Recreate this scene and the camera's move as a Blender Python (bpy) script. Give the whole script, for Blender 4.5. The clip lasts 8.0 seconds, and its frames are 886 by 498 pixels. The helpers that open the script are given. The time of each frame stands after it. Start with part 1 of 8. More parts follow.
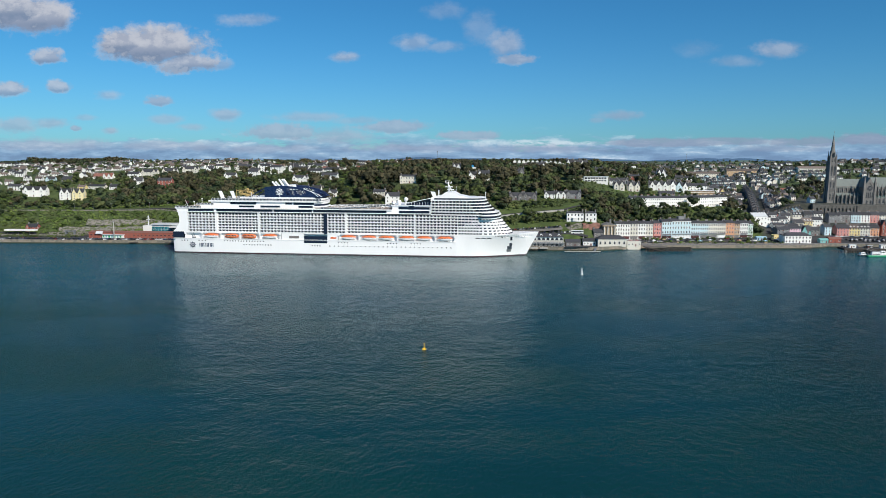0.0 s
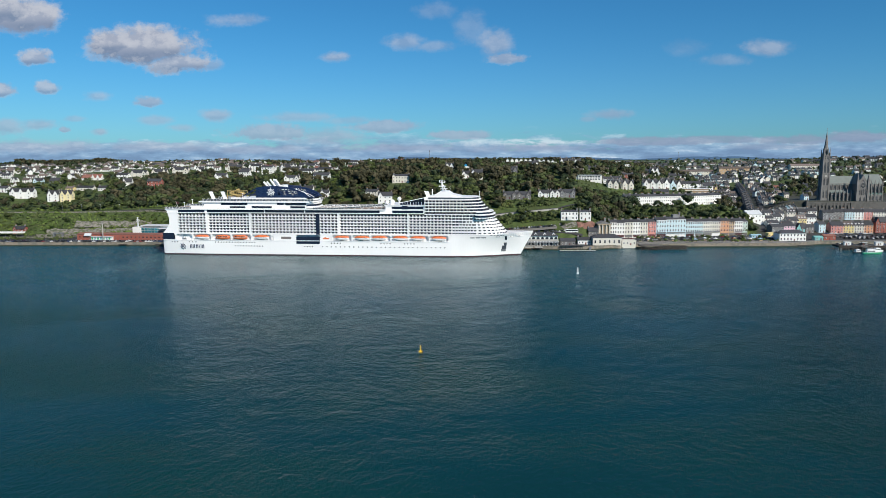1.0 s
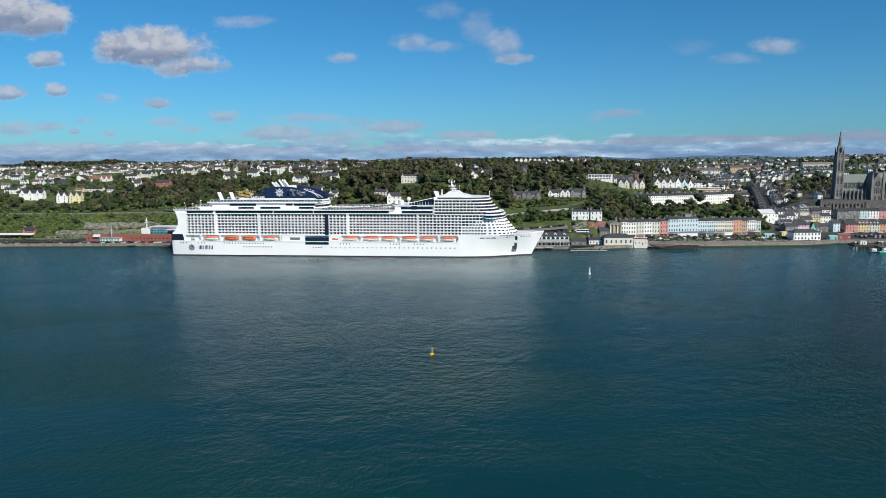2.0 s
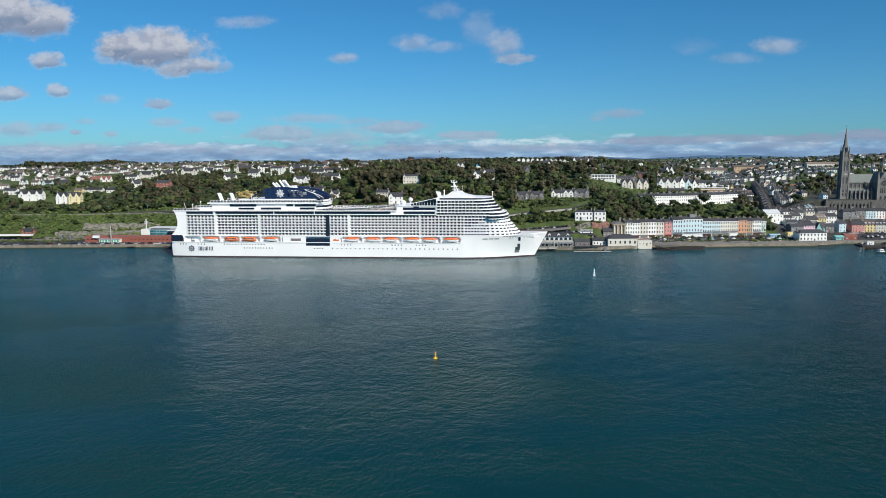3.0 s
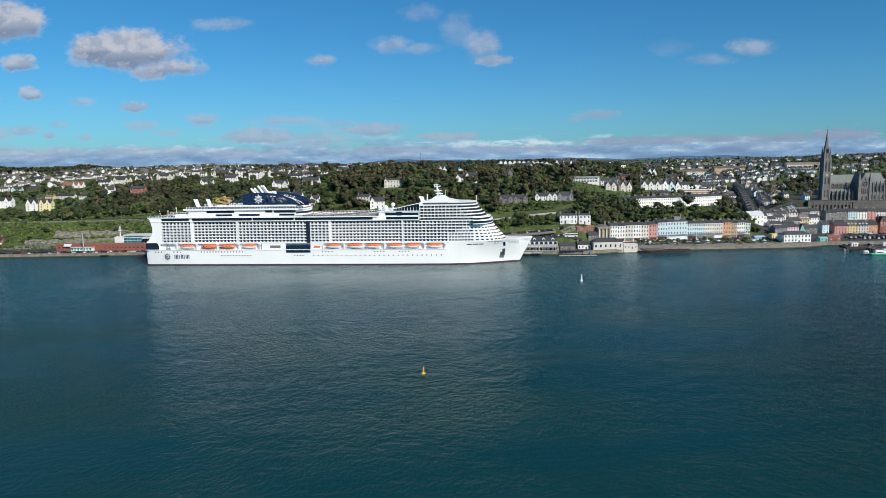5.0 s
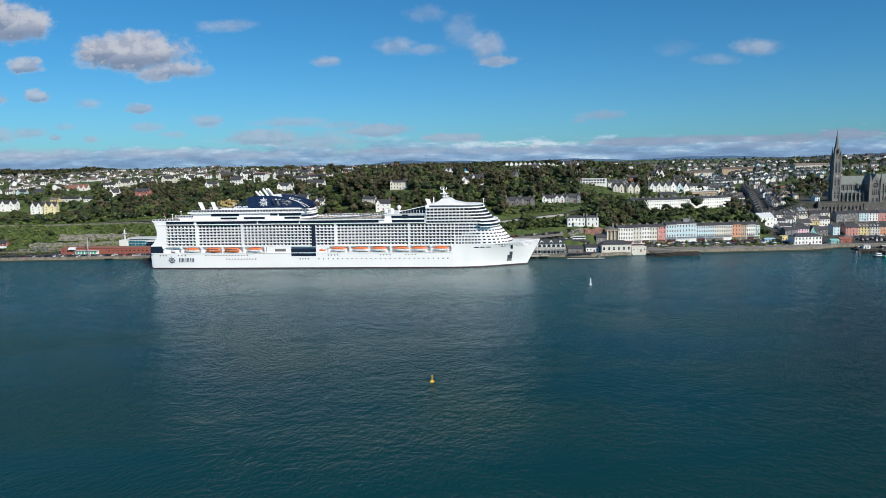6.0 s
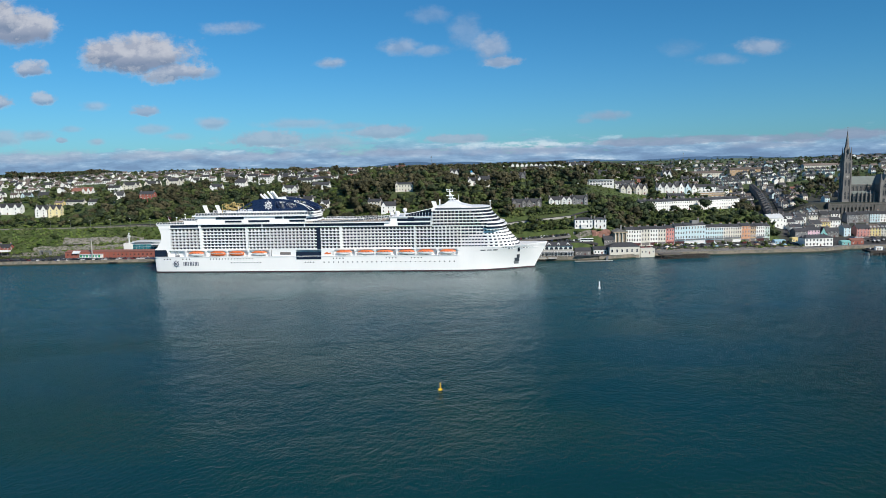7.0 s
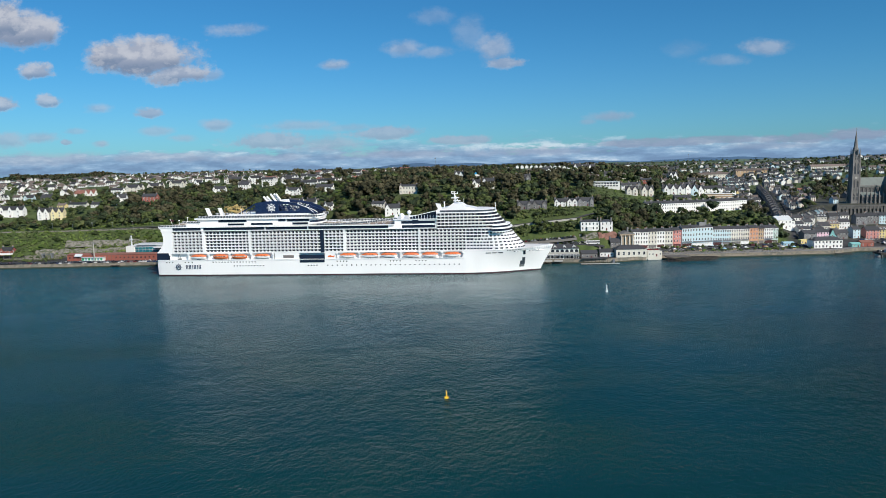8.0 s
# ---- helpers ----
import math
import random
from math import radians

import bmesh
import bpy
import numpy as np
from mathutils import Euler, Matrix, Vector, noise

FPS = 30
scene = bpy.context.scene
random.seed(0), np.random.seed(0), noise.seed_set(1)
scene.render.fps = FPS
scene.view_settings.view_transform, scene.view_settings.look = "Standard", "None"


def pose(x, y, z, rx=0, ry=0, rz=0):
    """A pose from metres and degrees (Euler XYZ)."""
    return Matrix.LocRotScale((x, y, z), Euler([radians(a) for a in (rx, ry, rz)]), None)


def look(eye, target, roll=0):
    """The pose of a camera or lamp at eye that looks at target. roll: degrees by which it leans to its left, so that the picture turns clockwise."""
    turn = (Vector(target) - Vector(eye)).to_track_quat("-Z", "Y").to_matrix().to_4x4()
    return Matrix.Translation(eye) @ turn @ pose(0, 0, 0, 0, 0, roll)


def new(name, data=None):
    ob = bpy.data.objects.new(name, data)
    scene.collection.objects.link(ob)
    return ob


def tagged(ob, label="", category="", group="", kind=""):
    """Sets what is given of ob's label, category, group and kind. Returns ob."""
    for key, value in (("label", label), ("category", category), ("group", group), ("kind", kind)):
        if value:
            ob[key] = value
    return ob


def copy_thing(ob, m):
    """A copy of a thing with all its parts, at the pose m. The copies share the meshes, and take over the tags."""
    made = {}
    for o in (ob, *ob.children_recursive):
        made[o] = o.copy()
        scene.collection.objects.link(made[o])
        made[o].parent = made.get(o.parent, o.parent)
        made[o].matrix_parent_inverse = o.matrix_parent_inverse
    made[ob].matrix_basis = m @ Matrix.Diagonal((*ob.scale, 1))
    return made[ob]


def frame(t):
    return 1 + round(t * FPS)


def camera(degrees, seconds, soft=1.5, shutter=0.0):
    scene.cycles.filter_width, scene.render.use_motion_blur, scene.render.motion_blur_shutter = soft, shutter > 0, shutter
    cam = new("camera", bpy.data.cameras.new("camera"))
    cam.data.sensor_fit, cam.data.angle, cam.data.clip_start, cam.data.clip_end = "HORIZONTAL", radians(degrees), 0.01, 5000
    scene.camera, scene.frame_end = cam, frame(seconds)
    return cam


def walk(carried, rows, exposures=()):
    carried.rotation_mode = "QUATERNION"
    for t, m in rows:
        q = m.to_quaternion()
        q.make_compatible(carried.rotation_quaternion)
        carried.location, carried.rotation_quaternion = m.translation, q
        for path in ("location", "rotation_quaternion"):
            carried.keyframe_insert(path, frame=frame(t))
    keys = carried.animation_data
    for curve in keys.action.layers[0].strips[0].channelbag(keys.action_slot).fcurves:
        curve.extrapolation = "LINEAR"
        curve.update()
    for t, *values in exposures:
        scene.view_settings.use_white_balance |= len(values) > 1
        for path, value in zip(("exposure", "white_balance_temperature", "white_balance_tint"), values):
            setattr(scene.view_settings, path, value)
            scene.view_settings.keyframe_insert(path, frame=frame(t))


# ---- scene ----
cam = camera(65.0, 8.0, soft=0.8)
PATH = [
    (0, (64.439, -0.954, 83.675), (64.244, 1.02, 83.423), 0.2),
    (0.5, (63.388, 1.963, 83.331), (63.22, 3.94, 83.079), 0.0),
    (1, (62.08, 4.886, 83.153), (61.908, 6.862, 82.9), -0.1),
    (1.5, (60.929, 7.211, 82.873), (60.742, 9.186, 82.62), -0.2),
    (3, (58.359, 16.252, 82.635), (58.161, 18.226, 82.383), -0.4),
    (3.5, (57.447, 19.307, 82.747), (57.328, 21.287, 82.496), -0.5),
    (4, (56.003, 21.957, 83.263), (55.881, 23.937, 83.013), -0.6),
    (4.5, (55.135, 25.146, 83.951), (55.003, 27.126, 83.702), -0.7),
    (6, (52.369, 34.156, 85.67), (52.214, 36.135, 85.425), -0.9),
    (6.5, (51.296, 37.162, 86.138), (51.134, 39.141, 85.895), -1.0),
    (7, (50.729, 40.105, 86.536), (50.56, 42.084, 86.294), -1.1),
    (7.5, (49.884, 43.233, 86.783), (49.71, 45.211, 86.543), -1.1),
    (8, (49.231, 46.426, 87.048), (49.052, 48.403, 86.81), -1.2),
]
walk(cam, [(t, look(eye, target, roll)) for t, eye, target, roll in PATH])

# ---- daylight: morning sun behind the camera's right shoulder, fair-weather cloud ----
SUN_ELEVATION, SUN_AZIMUTH = 36.0, 138.0          # degrees; azimuth clockwise from +y
sun_way = Vector((math.sin(radians(SUN_AZIMUTH)) * math.cos(radians(SUN_ELEVATION)),
                  math.cos(radians(SUN_AZIMUTH)) * math.cos(radians(SUN_ELEVATION)),
                  math.sin(radians(SUN_ELEVATION))))
sun_data = bpy.data.lights.new("sun", "SUN")
sun_data.energy, sun_data.angle, sun_data.color = 4.9, radians(0.6), (1.0, 0.93, 0.82)
sun = new("sun", sun_data)
sun.matrix_world = look((0, 0, 500), Vector((0, 0, 500)) - sun_way)
scene.view_settings.exposure = 0.0


class Nodes:
    """Short hand for a node tree."""

    def __init__(self, tree):
        self.tree = tree
        tree.nodes.clear()

    def add(self, kind, out=0, **inputs):
        node = self.tree.nodes.new(kind)
        for key, value in inputs.items():
            self.put(node, key, value)
        return node

    def put(self, node, key, value):
        socket = node.inputs[int(key[1:])] if key[0] == "i" and key[1:].isdigit() else node.inputs[key.replace("_", " ")]
        if isinstance(value, bpy.types.NodeSocket):
            self.tree.links.new(value, socket)
        elif isinstance(value, bpy.types.Node):
            self.tree.links.new(value.outputs[0], socket)
        else:
            socket.default_value = value

    def math(self, op, a, b=0.0, c=0.0, clamp=False):
        node = self.add("ShaderNodeMath", i0=a, i1=b, i2=c)
        node.operation, node.use_clamp = op, clamp
        return node.outputs[0]

    def span(self, value, lo, hi, to_lo=0.0, to_hi=1.0, smooth=True):
        node = self.add("ShaderNodeMapRange")
        node.interpolation_type = "SMOOTHSTEP" if smooth else "LINEAR"
        for key, v in (("Value", value), ("From Min", lo), ("From Max", hi), ("To Min", to_lo), ("To Max", to_hi)):
            self.put(node, key, v)
        return node.outputs[0]

    def noise(self, vector, scale, detail=4.0, rough=0.55):
        node = self.add("ShaderNodeTexNoise", Vector=vector, Scale=scale, Detail=detail, Roughness=rough)
        return node.outputs[0]

    def scaled(self, vector, sx, sy, sz, ox=0.0, oy=0.0, oz=0.0, turn=0.0):
        if turn:
            vector = self.add("ShaderNodeMapping", Vector=vector, Rotation=(0, 0, radians(turn))).outputs[0]
        node = self.add("ShaderNodeMapping", Vector=vector, Scale=(sx, sy, sz), Location=(ox, oy, oz))
        return node.outputs[0]

    def mix(self, fac, a, b, mode="MIX"):
        node = self.tree.nodes.new("ShaderNodeMix")
        node.data_type, node.blend_type = "RGBA", mode
        for key, v in ((0, fac), (6, a), (7, b)):
            if isinstance(v, bpy.types.NodeSocket):
                self.tree.links.new(v, node.inputs[key])
            else:
                node.inputs[key].default_value = v
        return node.outputs[2]

    def ramp(self, fac, stops):
        node = self.add("ShaderNodeValToRGB", Fac=fac)
        ramp = node.color_ramp
        while len(ramp.elements) < len(stops):
            ramp.elements.new(0.5)
        for e, (p, c) in zip(ramp.elements, stops):
            e.position, e.color = p, (*c, 1) if len(c) == 3 else c
        return node.outputs[0]


# each cloud: sideways and upward slope of its middle as seen to the north, half width, half height, thickness
CLOUDS_WEST = [
    (-0.712, 0.207, 0.066, 0.034, 1.0), (-0.752, 0.222, 0.052, 0.036, 1.0), (-0.523, 0.163, 0.083, 0.0350, 1.0), (-0.480, 0.140, 0.046, 0.0210, 0.9),
    (-0.579, 0.169, 0.037, 0.0236, 1.0), (-0.691, 0.15, 0.03, 0.0154, 0.85), (-0.755, 0.103, 0.036, 0.014, 0.8), (-0.678, 0.107, 0.021, 0.0121, 0.75),
    (-0.598, 0.095, 0.022, 0.0069, 0.5), (-0.522, 0.085, 0.029, 0.0095, 0.75), (-0.38, 0.200, 0.042, 0.0085, 0.42), (-0.421, 0.137, 0.016, 0.0067, 0.5),
    (-0.419, 0.066, 0.025, 0.0085, 0.65), (-0.51, 0.06, 0.027, 0.0069, 0.5), (-0.757, 0.051, 0.043, 0.0124, 0.6), (-0.693, 0.054, 0.036, 0.0088, 0.6), (-0.655, 0.046, 0.013, 0.0060, 0.7), (-0.598, 0.043, 0.013, 0.0055, 0.65), (-0.470, 0.048, 0.022, 0.0060, 0.5), (-0.640, 0.062, 0.020, 0.0045, 0.4),
]
CLOUDS_EAST = [
    (-0.24, 0.146, 0.022, 0.0074, 0.6), (-0.139, 0.165, 0.03, 0.0114, 0.5), (-0.099, 0.159, 0.035, 0.0081, 0.4), (-0.014, 0.163, 0.026, 0.0224, 0.6),
    (0.002, 0.14, 0.028, 0.0097, 0.7), (-0.095, 0.207, 0.029, 0.0112, 0.25), (-0.047, 0.183, 0.025, 0.024, 0.28), (0.353, 0.150, 0.034, 0.0112, 0.55),
    (0.300, 0.134, 0.036, 0.0080, 0.32), (0.244, 0.152, 0.027, 0.0117, 0.15), (0.146, 0.063, 0.031, 0.0073, 0.6), (0.119, 0.057, 0.012, 0.0041, 0.4),
    (-0.296, 0.063, 0.053, 0.0076, 0.5), (-0.217, 0.057, 0.043, 0.0059, 0.4), (-0.335, 0.039, 0.071, 0.0137, 0.7), (-0.176, 0.047, 0.051, 0.0117, 0.7),
    (-0.259, 0.035, 0.061, 0.0119, 0.6), (-0.062, 0.035, 0.05, 0.0083, 0.7),
]

CLOUDS_LOW = [
    (-0.686, 0.022, 0.123, 0.0097, 0.55), (-0.508, 0.021, 0.11, 0.0078, 0.55), (0.205, 0.025, 0.076, 0.0073, 0.75), (0.292, 0.027, 0.063, 0.0064, 0.7),
    (0.399, 0.026, 0.057, 0.008, 0.75), (0.475, 0.029, 0.049, 0.0095, 0.8), (0.042, 0.017, 0.099, 0.0066, 0.6), (-0.151, 0.018, 0.102, 0.0067, 0.55),
    (-0.361, 0.017, 0.08, 0.0069, 0.5), (0.363, 0.018, 0.069, 0.0048, 0.5),
]

world = bpy.data.worlds.new("sky")
scene.world = world
world.use_nodes = True
n = Nodes(world.node_tree)
sky = n.add("ShaderNodeTexSky")
sky.sky_type, sky.sun_disc = "NISHITA", False
sky.sun_elevation, sky.sun_rotation = radians(SUN_ELEVATION), radians(SUN_AZIMUTH)
sky.air_density, sky.dust_density, sky.ozone_density, sky.altitude = 1.0, 0.35, 2.2, 80
way = n.add("ShaderNodeTexCoord").outputs["Generated"]
parts_of = n.add("ShaderNodeSeparateXYZ", Vector=way)
ahead = n.math("MAXIMUM", parts_of.outputs[1], 0.12)
side = n.math("DIVIDE", parts_of.outputs[0], ahead)
rise = n.math("DIVIDE", parts_of.outputs[2], ahead)
flat = n.add("ShaderNodeCombineXYZ", X=side, Y=rise).outputs[0]
wobble = n.noise(n.scaled(flat, 1, 1.5, 1), 20, 9, 0.62)
fine = n.noise(n.scaled(flat, 1, 1.4, 1, 3.1, 1.7), 75, 6, 0.62)
edge = n.math("ADD", n.math("MULTIPLY", n.math("SUBTRACT", wobble, 0.5), 2.9), n.math("MULTIPLY", n.math("SUBTRACT", fine, 0.5), 1.2))
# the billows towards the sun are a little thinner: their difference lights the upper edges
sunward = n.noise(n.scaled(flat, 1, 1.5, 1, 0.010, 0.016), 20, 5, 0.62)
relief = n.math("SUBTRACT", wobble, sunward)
cover, below = None, None
for cu, cv, ru, rv, thick in CLOUDS_WEST + CLOUDS_EAST + CLOUDS_LOW:
    off = n.add("ShaderNodeVectorMath", i0=flat, i1=(1 / ru, 1 / rv, 0), i2=(-cu / ru, -cv / rv, 0))
    off.operation = "MULTIPLY_ADD"
    spot = off.outputs[0]
    if thick >= 0.7:                                  # heaped cloud stands on a flatter base
        two = n.add("ShaderNodeSeparateXYZ", Vector=spot)
        spot = n.add("ShaderNodeCombineXYZ", X=two.outputs[0], Y=n.math("MAXIMUM", two.outputs[1], n.math("MULTIPLY", two.outputs[1], -1.35))).outputs[0]
    reach = n.add("ShaderNodeVectorMath", i0=spot)
    reach.operation = "LENGTH"
    crisp = thick >= 0.7
    body = n.span(n.math("MULTIPLY_ADD", edge, -0.46 if thick >= 1.0 else -0.66, reach.outputs["Value"]), 1.18 if crisp else 1.32, 0.62 if crisp else 0.30, 0.0, thick)
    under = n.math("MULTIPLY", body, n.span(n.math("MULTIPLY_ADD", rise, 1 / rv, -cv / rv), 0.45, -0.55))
    cover = body if cover is None else n.math("MAXIMUM", cover, body)
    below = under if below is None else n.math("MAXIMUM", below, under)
# the long low bank along the horizon: broken layers with lit upper edges
bank_at = n.scaled(flat, 1, 4.2, 1, 0.4, 0.2)
bank = n.noise(bank_at, 13, 9, 0.60)
bank_up = n.noise(n.scaled(flat, 1, 4.2, 1, 0.404, 0.232), 13, 6, 0.60)
low = n.math("MULTIPLY", n.span(rise, 0.052, 0.012), n.span(rise, -0.02, 0.002))
low = n.math("MULTIPLY", low, n.span(n.math("ADD", bank, n.span(rise, 0.050, 0.004, -0.14, 0.24)), 0.47, 0.57))
low = n.math("MULTIPLY", low, 0.92)
strata = n.math("MULTIPLY_ADD", n.math("SUBTRACT", bank, bank_up), 1.2, n.math("MULTIPLY_ADD", n.span(rise, 0.004, 0.030), 0.10, 0.40))
# scattered cloud overhead and behind
dome = n.math("MAXIMUM", parts_of.outputs[2], 0.08)
layer = n.add("ShaderNodeCombineXYZ", X=n.math("DIVIDE", parts_of.outputs[0], dome), Y=n.math("DIVIDE", parts_of.outputs[1], dome)).outputs[0]
above = n.span(n.noise(layer, 1.1, 6, 0.6), 0.56, 0.72)
outside = n.math("MAXIMUM", n.span(parts_of.outputs[2], 0.72, 0.85), n.span(parts_of.outputs[1], 0.25, -0.05))
above = n.math("MULTIPLY", n.math("MULTIPLY", above, outside), n.span(parts_of.outputs[2], 0.06, 0.2, 0, 0.8))
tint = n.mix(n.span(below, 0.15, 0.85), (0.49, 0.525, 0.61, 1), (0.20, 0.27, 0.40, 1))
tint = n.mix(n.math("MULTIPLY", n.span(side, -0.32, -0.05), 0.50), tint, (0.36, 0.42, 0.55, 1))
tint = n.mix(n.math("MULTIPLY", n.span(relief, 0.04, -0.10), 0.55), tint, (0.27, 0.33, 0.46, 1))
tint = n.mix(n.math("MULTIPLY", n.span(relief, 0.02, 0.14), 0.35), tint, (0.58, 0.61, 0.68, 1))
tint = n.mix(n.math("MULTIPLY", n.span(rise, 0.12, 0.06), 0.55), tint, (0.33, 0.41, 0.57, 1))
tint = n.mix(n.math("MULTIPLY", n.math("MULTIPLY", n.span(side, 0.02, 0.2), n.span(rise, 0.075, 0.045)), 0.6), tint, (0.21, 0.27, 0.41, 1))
bank_tint = n.ramp(strata, [(0.26, (0.17, 0.27, 0.45)), (0.42, (0.22, 0.35, 0.55)), (0.56, (0.31, 0.46, 0.65)), (0.72, (0.60, 0.71, 0.83))])
streak = n.add("ShaderNodeVectorMath", i0=flat, i1=(1 / 0.11, 1 / 0.0065, 0), i2=(-0.045 / 0.11, -0.0255 / 0.0065, 0))
streak.operation = "MULTIPLY_ADD"
streak_reach = n.add("ShaderNodeVectorMath", i0=streak.outputs[0])
streak_reach.operation = "LENGTH"
bank_tint = n.mix(n.span(n.math("MULTIPLY_ADD", edge, -0.8, streak_reach.outputs["Value"]), 1.2, 0.3, 0.0, 0.85), bank_tint, (0.80, 0.86, 0.93, 1))
clear = n.mix(1.0, sky.outputs[0], n.mix(n.span(rise, 0.02, 0.22), (0.35, 0.815, 1.235, 1), (0.25, 0.78, 1.15, 1)), "MULTIPLY")
clear_light = n.add("ShaderNodeBackground", Color=clear, Strength=0.080)
bank_light = n.add("ShaderNodeBackground", Color=bank_tint, Strength=1.05)
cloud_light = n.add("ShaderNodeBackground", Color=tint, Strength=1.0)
first = n.add("ShaderNodeMixShader", i0=low, i1=clear_light, i2=bank_light)
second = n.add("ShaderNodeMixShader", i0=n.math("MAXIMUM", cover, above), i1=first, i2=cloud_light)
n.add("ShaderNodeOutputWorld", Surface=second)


# ---- materials ----
def surface(name, colour, rough=0.8, vary=0.25, scale=0.5, fine=6.0, bump=0.0, metal=0.0, each=0.0, second_colour=None, coat=0.0, stretch=(1, 1, 1)):
    """A weathered surface: two scales of noise in the colour, relief, and a tone of its own for each object."""
    m = bpy.data.materials.new(name)
    m.use_nodes = True
    n = Nodes(m.node_tree)
    where = n.scaled(n.add("ShaderNodeNewGeometry").outputs["Position"], *stretch)
    broad, grain = n.noise(where, scale, 5), n.noise(where, fine, 4)
    shade = n.math("ADD", n.math("MULTIPLY", n.math("SUBTRACT", broad, 0.5), 2 * vary), n.math("MULTIPLY", n.math("SUBTRACT", grain, 0.5), vary))
    if each:
        own = n.add("ShaderNodeObjectInfo").outputs["Random"]
        shade = n.math("ADD", shade, n.math("MULTIPLY", n.math("SUBTRACT", own, 0.5), 2 * each))
    base = n.mix(n.span(broad, 0.42, 0.6), (*colour, 1), (*second_colour, 1)) if second_colour else (*colour, 1)
    tone = n.add("ShaderNodeHueSaturation", Value=n.math("ADD", shade, 1.0), Color=base)
    shader = n.add("ShaderNodeBsdfPrincipled", Base_Color=tone.outputs[0], Roughness=n.span(grain, 0.3, 0.7, rough - 0.06, min(1, rough + 0.06)), Metallic=metal)
    if coat:
        shader.inputs["Coat Weight"].default_value = coat
    if bump:
        n.put(shader, "Normal", n.add("ShaderNodeBump", Strength=bump, Distance=0.05, Height=grain).outputs[0])
    n.add("ShaderNodeOutputMaterial", Surface=shader)
    return m


def glass(name, colour, rough=0.08):
    """Window glass with a dark room behind it."""
    m = bpy.data.materials.new(name)
    m.use_nodes = True
    n = Nodes(m.node_tree)
    own = n.add("ShaderNodeObjectInfo").outputs["Random"]
    tone = n.add("ShaderNodeHueSaturation", Value=n.math("ADD", n.math("MULTIPLY", own, 0.7), 0.65), Color=(*colour, 1))
    shader = n.add("ShaderNodeBsdfPrincipled", Base_Color=tone.outputs[0], Roughness=rough)
    n.add("ShaderNodeOutputMaterial", Surface=shader)
    return m


def sea():
    m = bpy.data.materials.new("sea_water")
    m.use_nodes = True
    n = Nodes(m.node_tree)
    where = n.add("ShaderNodeNewGeometry").outputs["Position"]
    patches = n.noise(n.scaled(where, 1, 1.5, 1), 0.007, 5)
    slick = n.noise(n.scaled(where, 0.45, 1.5, 1, 3, 5, turn=-14), 0.016, 5, 0.6)
    ripple = n.noise(n.scaled(where, 1.0, 0.55, 1, turn=24), 0.74, 4, 0.60)
    chop = n.noise(n.scaled(where, 1.0, 0.5, 1, 7, 3, turn=-18), 1.4, 3, 0.6)
    wave = n.noise(n.scaled(where, 1.0, 0.6, 1, 4, 2, turn=12), 0.40, 3, 0.6)
    lop = n.noise(n.scaled(where, 1.0, 0.30, 1, 2, 6, turn=6), 0.55, 2, 0.5)
    lop = n.math("MULTIPLY", lop, n.span(n.add("ShaderNodeSeparateXYZ", Vector=where).outputs[1], 380, 560, 0.0, 1.4))
    swell = n.noise(n.scaled(where, 1.0, 0.8, 1, 1, 9, turn=30), 0.12, 3)
    xyz = n.add("ShaderNodeSeparateXYZ", Vector=where)
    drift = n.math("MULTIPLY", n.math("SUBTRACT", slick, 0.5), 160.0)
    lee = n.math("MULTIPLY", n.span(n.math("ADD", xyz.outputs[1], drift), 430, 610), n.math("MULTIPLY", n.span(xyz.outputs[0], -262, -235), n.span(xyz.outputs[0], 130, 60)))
    calm = n.math("MULTIPLY", n.span(patches, 0.38, 0.62, 0.75, 1.15), n.span(slick, 0.36, 0.62, 0.66, 1.12))
    height = n.math("ADD", n.math("MULTIPLY_ADD", ripple, 0.95, n.math("MULTIPLY_ADD", wave, 0.9, lop)), n.math("ADD", n.math("MULTIPLY", chop, 0.42), n.math("MULTIPLY", swell, 1.4)))
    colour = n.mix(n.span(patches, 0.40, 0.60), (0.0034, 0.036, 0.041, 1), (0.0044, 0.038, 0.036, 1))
    # bluer with distance: reflected sky put into the base colour
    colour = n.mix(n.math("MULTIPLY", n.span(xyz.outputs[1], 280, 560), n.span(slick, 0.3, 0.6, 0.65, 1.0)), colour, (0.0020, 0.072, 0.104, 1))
    # paler towards the ship: part of its reflection is painted in
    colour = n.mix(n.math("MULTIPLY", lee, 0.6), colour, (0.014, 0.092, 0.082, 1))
    # base colour dimmed to the east, in place of weaker reflected light there
    east_dim = n.span(n.math("MULTIPLY_ADD", n.math("SUBTRACT", patches, 0.5), 120.0, xyz.outputs[0]), 70, 300, 0.0, 1.0)
    east_dim = n.math("SUBTRACT", 1.0, n.math("MULTIPLY", n.math("MULTIPLY", east_dim, n.span(xyz.outputs[1], 620, 420)), 0.5))
    tone = n.add("ShaderNodeHueSaturation", Value=east_dim, Color=colour)
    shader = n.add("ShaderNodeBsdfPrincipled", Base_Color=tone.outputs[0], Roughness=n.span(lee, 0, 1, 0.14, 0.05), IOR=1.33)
    n.put(shader, "Specular IOR Level", n.span(lee, 0, 1, 0.11, 0.50))
    open_water = n.span(lee, 0.0, 0.6, 1.0, 0.85)
    n.put(shader, "Normal", n.add("ShaderNodeBump", Strength=n.math("MULTIPLY", n.math("MULTIPLY", calm, open_water), 0.50), Distance=1.0, Height=height).outputs[0])
    n.add("ShaderNodeOutputMaterial", Surface=shader)
    return m


